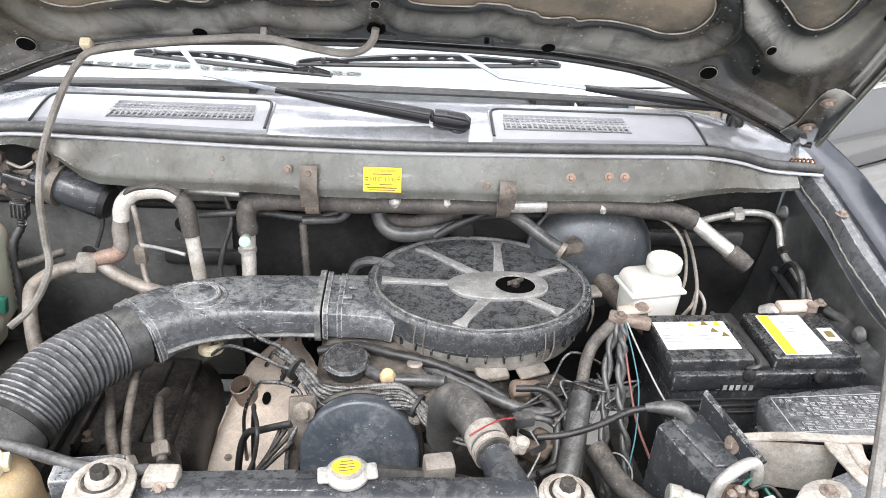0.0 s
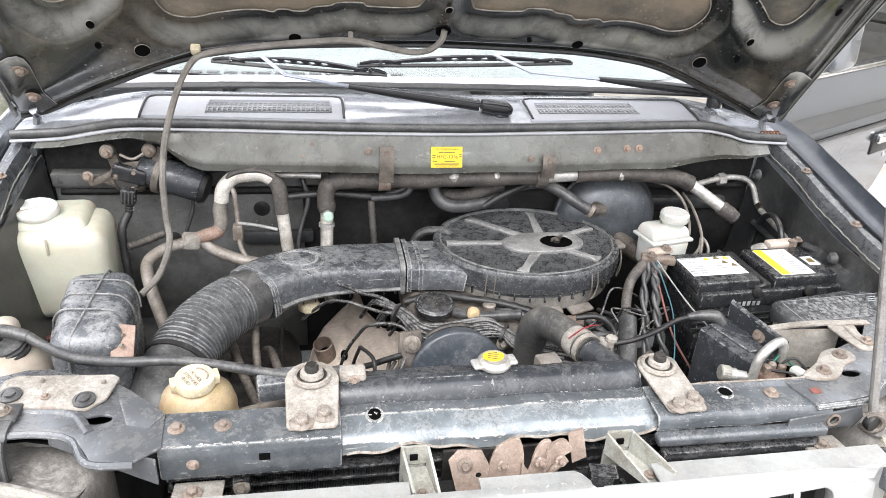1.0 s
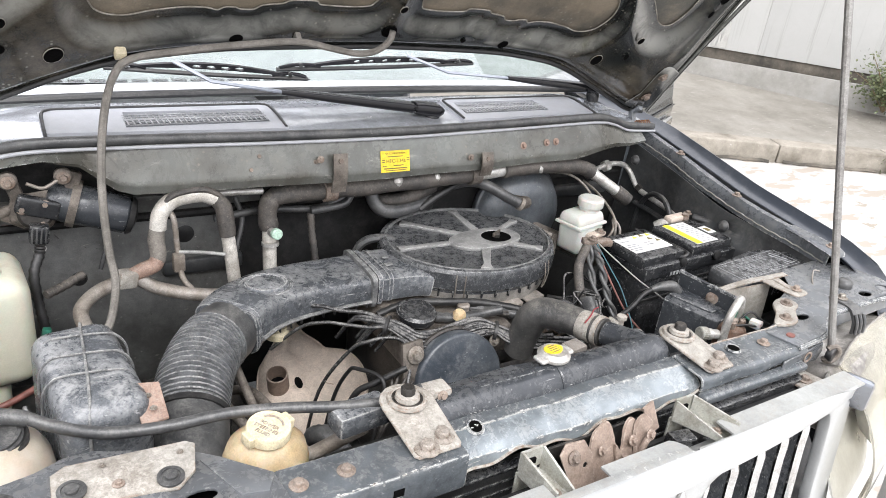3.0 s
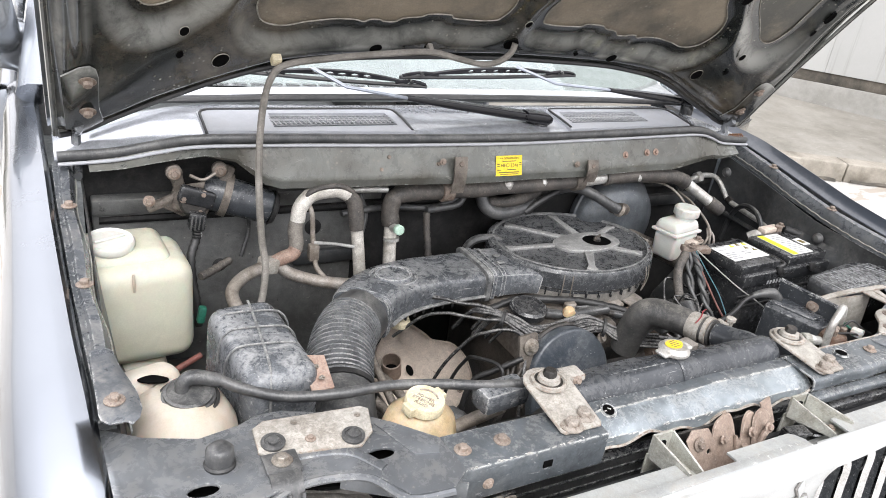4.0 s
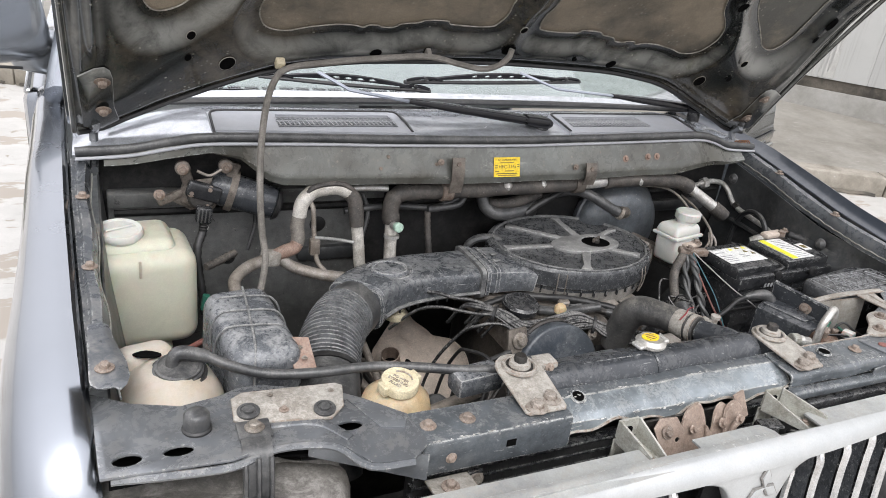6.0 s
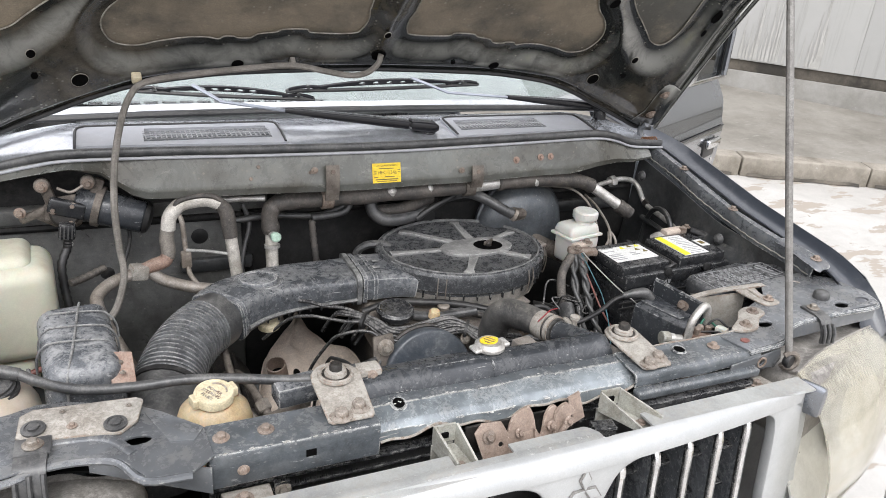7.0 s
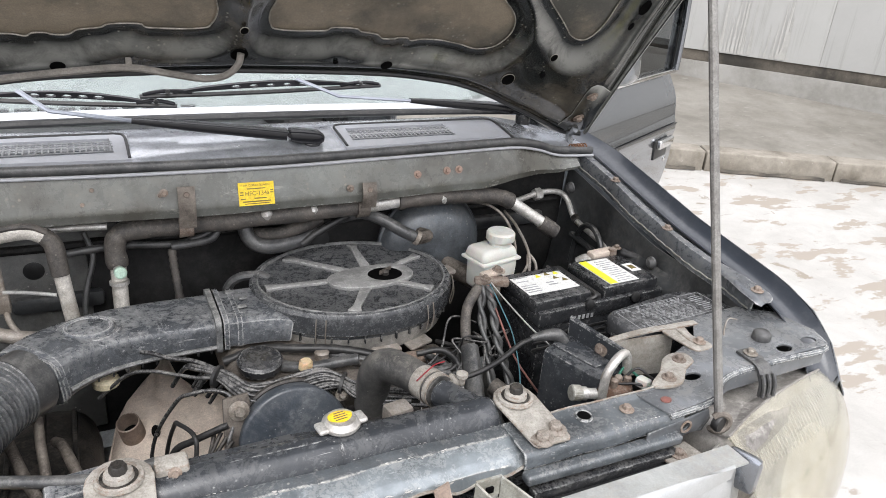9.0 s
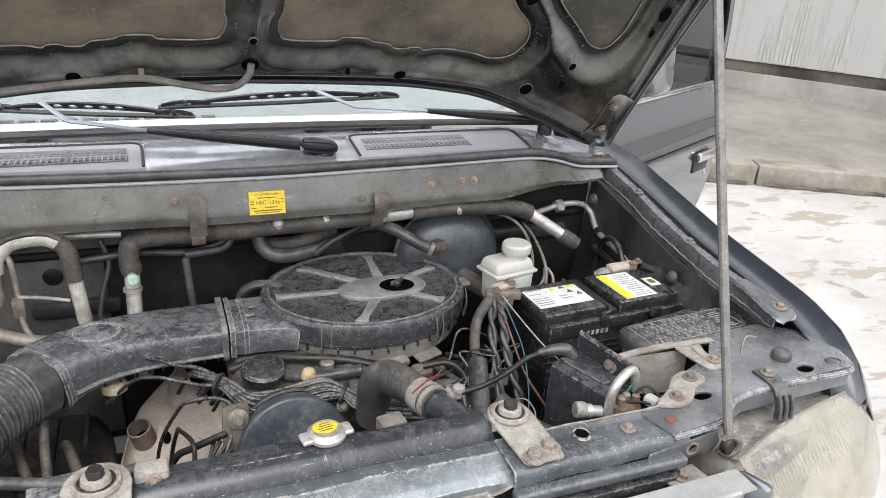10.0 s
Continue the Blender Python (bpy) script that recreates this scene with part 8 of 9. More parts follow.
hose("wiring_loom", [(-0.552, 0.54, 1.01), (-0.555, 0.535, 0.995), (-0.566, 0.52, 0.97), (-0.565, 0.51, 0.93), (-0.562, 0.5, 0.9), (-0.56, 0.49, 0.86)], 0.0065, "rubberdark", "corrugated black wiring sleeve by the washer tank", "wiring", ribs=0.0016, pitch=1)
hose("wiring_loom", [(-0.555, 0.5, 0.945), (-0.53, 0.52, 0.945), (-0.5, 0.54, 0.95)], 0.006, "foam", "short dusty wiring sleeve", "wiring", ribs=0.0016, pitch=1)
single("plug", box((-0.563, 0.45, 0.905), (0.012, 0.012, 0.028), (0, 10, 0), 0.003), "green", "small dark green electrical plug", "plug")
hose("brown_hose", [(-0.72, 0.395, 0.805), (-0.68, 0.395, 0.826), (-0.62, 0.4, 0.84), (-0.57, 0.42, 0.85)], 0.005, "pink", "thin reddish brown hose below the washer tank", clamps=())

# ---------------------------------------------------------------- engine
eng = thing("engine", (0.05, 0.4, 0.5), "grimy petrol engine with cast covers, partly hidden", "engine")
part("block", rounded((0.095, 0.42, 0.66), (0.25, 0.36, 0.34), 0.03, 3), "castdark", eng)
part("valve_cover", rounded((0.01, 0.42, 0.86), (0.17, 0.32, 0.06), 0.02, 3), "casting", eng, "dusty cast valve cover")
part("side_plate", rounded((0.14, 0.4, 0.8), (0.16, 0.3, 0.12), 0.03, 3), "castdark", eng)
part("cover_rib", sweep([(-0.07, 0.28, 0.89), (-0.04, 0.27, 0.893), (0.06, 0.27, 0.893), (0.09, 0.28, 0.888)], 0.008, 8), "casting", eng)
part("filler_cap", lathe([(0.033, 0), (0.034, 0.004), (0.034, 0.012), (0.03, 0.016), (0.012, 0.017), (0.0, 0.0165)], (-0.03, 0.325, 0.9), (0, -0.1, 1), 36), "blackclean", eng, "round black oil filler cap")
part("brass_plug", lathe([(0.011, 0), (0.011, 0.01), (0.008, 0.014)], (0.03, 0.287, 0.908), (0, -0.2, 1), 8), "amber", eng, "small orange-yellow plug")
part("pillar", lathe([(0.012, 0), (0.011, 0.03), (0.012, 0.034), (0.009, 0.037)], (0.068, 0.33, 0.868), seg=16), "aludirty", eng, "pale metal stud tower")
arch = [(0.08 * math.cos(a), 0.078 * math.sin(a)) for a in np.linspace(0.0, math.pi, 22)]
up_tilt = Matrix.Translation((-0.004, 0.222, 0.838)) @ pose(0, 0, 0, 72)
part("timing_cover", plate(arch + [(-0.08, -0.13), (0.08, -0.13)], 0.045, (), lambda x, y: 0.022 - 1.2 * (x * x + max(0, y) ** 2), m=up_tilt, bev=0.006), "bluecover", eng, "smooth blue-black timing belt cover", 50)
part("cover_edge", sweep([up_tilt @ Vector((1.02 * x, 1.02 * y, -0.012)) for x, y in [(-0.08, -0.08)] + arch[::-1][0:22:3] + [(0.08, -0.08)]], 0.005, 8, 3), "castdark", eng)
tab = part("cover_tab", plate([(-0.095, 0.075), (-0.06, 0.078), (-0.058, 0.06), (-0.07, 0.035), (-0.08, -0.02), (-0.092, -0.05), (-0.1, -0.03)], 0.008, (), lambda x, y: 0.002, m=up_tilt, bev=0.002), "casting", eng, "grimy cast bracket")
bolt(tab, up_tilt @ Vector((-0.075, 0.056, 0.004)), (0, -0.95, 0.3), 0.0125, "bolt")
bolt(eng, up_tilt @ Vector((0.074, 0.05, 0.004)), (0, -0.95, 0.3), 0.009, "bolt")
part("sensor", box((0.092, 0.08, 0.955), (0.034, 0.026, 0.026), (0, 0, 8), 0.004), "aludirty", eng, "pale metal switch")
part("fan_shroud", sweep([(-0.28, 0.07, 0.7), (-0.2, 0.075, 0.86), (-0.05, 0.08, 0.93), (0.1, 0.08, 0.93), (0.25, 0.075, 0.86), (0.3, 0.07, 0.7)], 0.014, 8), "baydark", eng)

# heat shield on the exhaust side
sh = thing("heat_shield", (-0.18, 0.38, 0.75), "dusty tan pressed exhaust heat shield with rusty pipe", "heat shield")


def shield_f(u, v):
    """A pressed sheet lying aslant over the exhaust: its head far back, its foot towards the radiator."""
    y = 0.597 - 0.25 * v
    lo = lerp([(0.34, -0.285), (0.43, -0.262), (0.463, -0.252), (0.499, -0.24), (0.527, -0.229), (0.559, -0.192), (0.585, -0.158), (0.6, -0.153)], y)
    hi = lerp([(0.34, -0.13), (0.39, -0.105), (0.405, -0.08), (0.424, -0.055), (0.438, -0.046), (0.472, -0.043), (0.492, -0.05), (0.508, -0.062), (0.514, -0.075), (0.516, -0.096), (0.542, -0.113), (0.561, -0.13), (0.6, -0.142)], y)
    z = 0.705 + 0.5 * (y - 0.47) + 0.012 * math.sin(math.pi * u) + 0.005 * math.cos(u * 8 + y * 22) * math.sin(v * math.pi)
    z += 0.006 * math.exp(-((u - 0.36 - 1.4 * (y - 0.5)) / 0.06) ** 2) * (y > 0.47) - 0.022 * max(0.0, 1 - u / 0.14) ** 2
    return Vector((lo + (hi - lo) * u, y, z))


part("sheet", sheet(shield_f, 26, 30, 0.003), "tanmetal", sh, "", 50)
part("edge", sweep([shield_f(1.0, v) for v in np.linspace(0, 1, 24)], 0.0022, 6, 2), "tanmetal", sh)
part("edge", sweep([shield_f(0.0, v) for v in np.linspace(0, 1, 16)], 0.0022, 6, 2), "tanmetal", sh)
part("outlet_pipe", lathe([(0.028, -0.008), (0.0225, 0.0), (0.0195, 0.004), (0.0188, 0.046), (0.0168, 0.047), (0.0158, 0.012), (0.0, 0.01)], (-0.21, 0.47, 0.704), (-0.2, -0.28, 0.94), 26), "latchtan", sh, "rusty open pipe stub")
part("pipe_mouth", lathe([(0.0158, 0), (0.0, 0.0005)], (-0.2132, 0.4655, 0.7187), (-0.2, -0.28, 0.94), 18), "void", sh)
# Black disc on the uncut sheet, painted as a hole's shade
part("punched_hole", lathe([(0.012, 0), (0.0, 0.0004)], shield_f(0.36, 0.55) + Vector((0, -0.002, 0.003)), (0, -0.45, 0.9), 16, squash=(0.6, 1)), "void", sh, "black disc for the hole's shade beside the stub")
for u, v in ((0.9, 0.72), (0.3, 0.9)):
    bolt(sh, shield_f(u, v) + Vector((0, -0.001, 0.002)), (0, -0.45, 0.9), 0.0055)
single("filter_nub", lathe([(0.014, 0), (0.019, 0.003), (0.019, 0.012), (0.016, 0.016), (0.016, 0.02)], (-0.242, 0.401, 0.862), (0, 0, 1), 24), "cream", "small cream plastic plug under the duct", "plug")

# upper radiator hose
uh = thing("radiator_hose", (0.15, 0.1, 0.95), "thick dusty black upper radiator hose", "hose")
HP = [(0.108, 0.215, 0.87), (0.108, 0.206, 0.915), (0.111, 0.197, 0.943), (0.12, 0.182, 0.958), (0.132, 0.158, 0.9625), (0.143, 0.125, 0.9665), (0.154, 0.085, 0.9705)]
part("hose", sweep(HP, [0.024, 0.0255, 0.026, 0.025, 0.0235, 0.0225, 0.022], 24, 8), "hosedust", uh, "", 60)
HD = (0.26, -0.95, 0.1)
for k, (r0, q) in enumerate(((0.0222, (0.1485, 0.105, 0.9686)), (0.0222, (0.152, 0.0925, 0.97)))):
    part("hose_clamp", lathe([(r0, -0.004), (r0 + 0.0016, -0.004), (r0 + 0.0016, 0.004), (r0, 0.004)], q, HD, 28), "rustplate", uh, "dusty hose clamp")
part("dust_collar", lathe([(0.0221, -0.008), (0.0232, -0.006), (0.0232, 0.006), (0.0221, 0.008)], (0.1455, 0.116, 0.9672), HD, 28), "rustplate", uh, "dust-caked hose end")
part("clamp_screw", box((0.176, 0.09, 0.981), (0.012, 0.02, 0.012), (0, 30, 10), 0.003), "rustplate", uh)
part("bleed_screw", lathe([(0.005, 0), (0.005, 0.01), (0.008, 0.011), (0.008, 0.016)], (0.182, 0.082, 0.98), seg=10), "rustplate", uh)
part("thermostat_housing", rounded((0.095, 0.285, 0.86), (0.07, 0.06, 0.07), 0.015, 3), "casting", uh)

# ignition leads over the timing cover
RUN = [(-0.154, 0.34, 0.909), (-0.122, 0.32, 0.91), (-0.097, 0.3, 0.911), (-0.078, 0.275, 0.902), (-0.06, 0.256, 0.894), (-0.027, 0.249, 0.892), (0.009, 0.249, 0.897), (0.046, 0.244, 0.904), (0.07, 0.234, 0.904), (0.082, 0.218, 0.897), (0.108, 0.2, 0.893), (0.155, 0.18, 0.892), (0.198, 0.17, 0.887)]
rnd = random.Random(12)
for k in range(9):
    row, tier = k % 5, k // 5
    pts = []
    for i, (x, y, z) in enumerate(RUN):
        f = 1.0 if 3 <= i <= 7 else 0.55 if i in (2, 8) else 0.8
        pts.append((x + 0.002 * tier + rnd.uniform(-0.0012, 0.0012), y + f * (0.0065 * row - 0.006) + rnd.uniform(-0.001, 0.001), z + f * (0.0045 * row - 0.005 + 0.005 * tier) + rnd.uniform(-0.001, 0.001)))
    pts = pts[(0, 2, 1, 3, 0, 2, 3, 1, 2)[k]:(13, 12, 11, 13, 10, 12, 13, 11, 12)[k]]
    a = Vector(pts[0])
    if k not in (0, 4):
        pts = [a + Vector((-0.03, 0.04, -0.05)), a + Vector((-0.014, 0.02, -0.01))] + pts
    else:
        pts = [a + Vector((-0.1 - 0.006 * (k % 4), 0.06 + 0.008 * k, -0.06)), a + Vector((-0.06, 0.035 + 0.005 * k, -0.012)), a + Vector((-0.028, 0.014 + 0.002 * k, 0.002))] + pts
    hose("ignition_lead", pts, rnd.choice((0.0028, 0.0031, 0.0034)), "lead", "dusty black ignition lead over the belt cover", "cable", group="ignition leads", sub=5)
hose("ignition_lead", [(-0.2, 0.375, 0.63), (-0.188, 0.345, 0.78), (-0.155, 0.31, 0.872), (-0.135, 0.285, 0.9), (-0.105, 0.272, 0.908), (-0.085, 0.258, 0.9), (-0.088, 0.235, 0.872), (-0.1, 0.215, 0.845), (-0.105, 0.2, 0.76)], 0.003, "lead", "dusty black ignition lead looped beside the belt cover", "cable", group="ignition leads")
hose("ignition_lead", [(-0.2, 0.25, 0.6), (-0.18, 0.26, 0.77), (-0.165, 0.26, 0.826), (-0.14, 0.245, 0.85), (-0.11, 0.235, 0.868), (-0.095, 0.232, 0.875)], 0.0052, "rubberdark", "taped black lead beside the belt cover", "cable", group="ignition leads")
for q, ax in (((-0.097, 0.3, 0.912), (0.7, -0.7, 0)), ((0.071, 0.236, 0.905), (0.8, -0.55, -0.1))):
    single("cable_tie", lathe([(0.0125, -0.0025), (0.0145, -0.0025), (0.0145, 0.0025), (0.0125, 0.0025)], q, ax, 16, squash=(0.8, 1.15)), "rubberdark", "thin black tie round the ignition leads", "cable tie")
hose("dark_hose", [(-0.075, 0.375, 0.885), (-0.02, 0.37, 0.9), (0.04, 0.345, 0.905), (0.1, 0.33, 0.9), (0.16, 0.3, 0.893), (0.2, 0.28, 0.88)], 0.007, "rubberdark", "black hose under the air filter", ribs=0.001, pitch=1)
hose("dark_hose", [(0.05, 0.3, 0.9), (0.085, 0.285, 0.91), (0.12, 0.27, 0.905)], 0.006, "castdark", "short dark hose on the valve cover")
hose("sleeve", [(0.0, 0.315, 0.9), (0.035, 0.29, 0.905), (0.08, 0.285, 0.908), (0.11, 0.275, 0.915)], 0.008, "rubber", "dusty corrugated sleeve on the valve cover", ribs=0.0014, pitch=1)
hose("dark_hose", [(-0.185, 0.345, 0.62), (-0.172, 0.325, 0.77), (-0.16, 0.3, 0.84), (-0.155, 0.275, 0.86), (-0.14, 0.225, 0.87), (-0.145, 0.21, 0.83), (-0.16, 0.2, 0.79), (-0.165, 0.2, 0.7)], 0.0032, "rubberdark", "black looped hose beside the belt cover")
for k in range(4):
    hose("breather_cable", [(-0.11 + 0.006 * k, 0.25 - 0.012 * k, 0.86), (-0.125 - 0.008 * k, 0.22 - 0.01 * k, 0.835 - 0.01 * k), (-0.155 - 0.006 * k, 0.19, 0.79 - 0.02 * k), (-0.16, 0.18, 0.69)], 0.003, "castdark", "oily cable beside the timing cover", "cable", group="oily cables")

# pipes low at the exhaust side
for pts, r in (([(-0.33, 0.33, 0.875), (-0.325, 0.27, 0.85), (-0.315, 0.22, 0.82), (-0.28, 0.17, 0.79)], 0.0065), ([(-0.32, 0.4, 0.78), (-0.305, 0.33, 0.82), (-0.285, 0.26, 0.81), (-0.255, 0.18, 0.76)], 0.0075),
               ([(-0.37, 0.33, 0.85), (-0.34, 0.24, 0.83), (-0.29, 0.14, 0.8), (-0.25, 0.1, 0.76)], 0.0075)):
    t = hose("steering_pipe", pts, r, "casting", "dirty metal pipe with hexagon union low in the bay", "pipe", group="steering pipes")
    p, q = Vector(pts[2]), Vector(pts[3])
    part("union", lathe([(r * 1.5, 0), (r * 1.7, 0.003), (r * 1.7, 0.018), (r * 1.4, 0.02)], p, q - p, 6), "aludirty", t)
hose("lower_hose", [(-0.26, 0.2, 0.82), (-0.25, 0.17, 0.84), (-0.235, 0.14, 0.82), (-0.23, 0.12, 0.77)], 0.014, "rubber", "ribbed rubber hose low in the bay", ribs=0.0015, pitch=1)
single("steering_pump", rounded((-0.33, 0.24, 0.72), (0.12, 0.14, 0.12), 0.03, 3), "castdark", "oily dark pump low beside the engine", "pump")
gb = thing("gearbox", (-0.36, 0.42, 0.56), "oily dark gearbox casting deep in the bay", "gearbox")
part("housing", rounded((-0.36, 0.42, 0.66), (0.2, 0.26, 0.2), 0.06, 4), "castdark", gb)
for k in range(4):
    part("cast_rib", box((-0.43 + 0.045 * k, 0.4, 0.755), (0.008, 0.2, 0.02), bev=0.003), "castdark", gb)
for q in ((-0.42, 0.33, 0.75), (-0.31, 0.32, 0.745)):
    bolt(gb, q, r=0.011)
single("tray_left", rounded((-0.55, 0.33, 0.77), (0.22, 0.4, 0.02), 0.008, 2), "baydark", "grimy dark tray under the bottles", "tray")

# cables against the bulkhead
for pts, r, m in (
    ([(-0.29, 0.585, 1.0), (-0.2, 0.59, 1.005), (-0.11, 0.585, 1.0), (-0.07, 0.58, 1.012), (-0.03, 0.58, 1.028), (0.02, 0.585, 1.03)], 0.0065, "rubber"),
    ([(-0.12, 0.575, 0.995), (-0.118, 0.57, 0.96), (-0.115, 0.56, 0.92), (-0.11, 0.55, 0.86)], 0.006, "foam"),
    ([(-0.12, 0.575, 1.0), (-0.09, 0.575, 1.002), (-0.055, 0.57, 1.01), (-0.04, 0.575, 1.03)], 0.007, "rubber"),
    ([(0.0, 0.59, 1.04), (0.01, 0.575, 1.0), (0.04, 0.565, 0.985), (0.1, 0.57, 0.99), (0.13, 0.585, 1.0)], 0.013, "rubber"),
    ([(0.02, 0.59, 1.0), (0.06, 0.575, 1.005), (0.1, 0.57, 1.015), (0.14, 0.585, 1.02)], 0.012, "foam"),
    ([(0.1, 0.56, 0.985), (0.13, 0.56, 1.005), (0.17, 0.562, 1.025), (0.2, 0.57, 1.035)], 0.007, "rubberdark"),
    ([(-0.25, 0.6, 1.03), (-0.24, 0.59, 0.99), (-0.255, 0.575, 0.94), (-0.26, 0.56, 0.9), (-0.24, 0.55, 0.87)], 0.0045, "rubber"),
    ([(-0.46, 0.6, 1.03), (-0.455, 0.6, 0.98), (-0.47, 0.59, 0.93)], 0.004, "rubber"),
):
    hose("bulkhead_cable", pts, r, m, "dark dusty cable against the bulkhead", "cable", ribs=0.0012 if m == "foam" and r < 0.01 else 0, pitch=1, group="bulkhead cables")

# ---------------------------------------------------------------- battery
bat = thing("battery", (0.54, 0.315, 0.75), "black car battery with white and yellow labels", "battery")
BR = (0, 0, 3)
part("case", box((0.555, 0.31, 0.84), (0.285, 0.118, 0.2), BR, 0.006), "blackclean", bat, "", 40)
part("lid", box((0.555, 0.31, 0.945), (0.295, 0.124, 0.03), BR, 0.005), "blackclean", bat)
part("lid_step", box((0.463, 0.306, 0.965), (0.118, 0.108, 0.026), BR, 0.005), "blackclean", bat)
part("lid_step", box((0.612, 0.314, 0.966), (0.125, 0.108, 0.028), BR, 0.005), "blackclean", bat)
part("vent_channel", box((0.53, 0.318, 0.9625), (0.03, 0.125, 0.012), BR, 0.004), "rubberdark", bat)
lb = part("label", box((0.458, 0.306, 0.9795), (0.105, 0.062, 0.0012), BR), "label", bat, "white printed label")
for i, (x, y, w) in enumerate(((0.425, 0.332, 0.03), (0.42, 0.318, 0.024), (0.424, 0.303, 0.03), (0.424, 0.296, 0.03), (0.424, 0.288, 0.032), (0.424, 0.281, 0.028), (0.468, 0.304, 0.016), (0.47, 0.296, 0.02))):
    part("print_bar", box((x, y, 0.9805), (w, 0.0022, 0.0005), BR), "paleink", lb)
for x, y in ((0.458, 0.33), (0.478, 0.334), (0.497, 0.334), (0.487, 0.318), (0.5, 0.308)):
    part("print_mark", plate([(x - 0.006, y - 0.005), (x + 0.006, y - 0.005), (x, y + 0.006)], 0.0005, (), lambda a, c: 0.9808), "lemon" if y > 0.329 and x != 0.478 else "ink", lb)
lb2 = part("label", box((0.598, 0.31, 0.9812), (0.066, 0.09, 0.0012), BR), "label", bat, "white printed label with yellow edge")
part("label_edge", box((0.574, 0.309, 0.982), (0.016, 0.09, 0.001), BR), "lemon", lb2)
for i in range(11):
    part("print_bar", box((0.607 + 0.002 * (i % 2), 0.271 + 0.0075 * i, 0.9821), (0.036 - 0.006 * (i % 3), 0.002, 0.0005), BR), "paleink", lb2)
lb3 = part("label", box((0.653, 0.312, 0.9808), (0.022, 0.03, 0.001), BR), "label", bat)
part("print_mark", box((0.653, 0.312, 0.9815), (0.012, 0.014, 0.0006), BR), "ink", lb3)
part("hand_strap", sweep([(0.512, 0.26, 0.962), (0.522, 0.25, 0.968), (0.53, 0.256, 0.972), (0.525, 0.29, 0.974), (0.505, 0.37, 0.974)], 0.0035, 6), "rubberdark", bat)
for x in (0.515, 0.614):
    part("vent_plug", lathe([(0.009, 0), (0.009, 0.004), (0.006, 0.005)], (x, 0.2475, 0.958), (0, -1, 0.2), 16), "rubberdark", bat)
for i in range(7):
    part("print_bar", box((0.468 + 0.009 * i, 0.2445, 0.938), (0.0055, 0.001, 0.008), BR), "paleink", bat)
for i in range(3):
    part("case_rib", box((0.545, 0.2495, 0.915 - 0.012 * i), (0.28, 0.003, 0.004), BR, 0.001), "rubberdark", bat)
ct = thing("battery_clamp", (0.385, 0.325, 0.96), "corroded terminal clamp with wire bundle", "terminal", "terminals")
part("post", lathe([(0.009, 0), (0.008, 0.018)], (0.4, 0.365, 0.955)), "casting", ct)
part("clamp_arm", box((0.375, 0.345, 0.975), (0.06, 0.02, 0.014), (0, 0, -20), 0.004), "boltrust", ct)
part("clamp_arm", box((0.385, 0.362, 0.982), (0.05, 0.018, 0.01), (0, 0, 14), 0.004), "tanmetal", ct)
bolt(ct, (0.395, 0.362, 0.986), r=0.009)
bolt(ct, (0.36, 0.342, 0.984), r=0.008)
ct2 = thing("battery_clamp", (0.65, 0.385, 0.96), "corroded terminal clamp at the battery's end", "terminal", "terminals")
part("clamp_arm", box((0.64, 0.385, 0.979), (0.06, 0.022, 0.012), (0, 0, 6), 0.004), "tanmetal", ct2)
part("post", lathe([(0.009, 0), (0.008, 0.02)], (0.66, 0.378, 0.968)), "boltrust", ct2)
bolt(ct2, (0.675, 0.385, 0.985), r=0.008)
hose("battery_cable", [(0.68, 0.375, 0.98), (0.7, 0.34, 0.975), (0.705, 0.3, 0.955), (0.7, 0.26, 0.92)], 0.008, "rubberdark", "black corrugated battery cable", "cable", ribs=0.0012, pitch=1)

# wires falling from the clamp: taped strands twisted together, and loose thin ones
def twist(line, r, turns, phase):
    pts = spline(line, 8)
    n_ = len(pts)
    return [p + Vector((r * math.cos(phase + turns * 6.283 * i / n_), r * math.sin(phase + turns * 6.283 * i / n_), 0)) for i, p in enumerate(pts)]


for line, turns in (([(0.366, 0.338, 0.972), (0.36, 0.31, 0.948), (0.356, 0.272, 0.9), (0.362, 0.235, 0.85), (0.368, 0.2, 0.79)], 4), ([(0.36, 0.342, 0.97), (0.345, 0.318, 0.935), (0.338, 0.275, 0.885), (0.335, 0.235, 0.83), (0.338, 0.2, 0.78)], 3)):
    for k in range(2):
        hose("wire", twist(line, 0.0042, turns, 3.14 * k), 0.0042, "rubber", "taped black wire bundle from the battery clamp", "wire", group="battery wires", sub=1)
hose("wire", [(0.35, 0.345, 0.968), (0.32, 0.325, 0.94), (0.305, 0.29, 0.9), (0.3, 0.24, 0.85), (0.29, 0.2, 0.8)], 0.009, "foam", "thick dusty wiring sleeve from the battery clamp", "wire", group="battery wires")
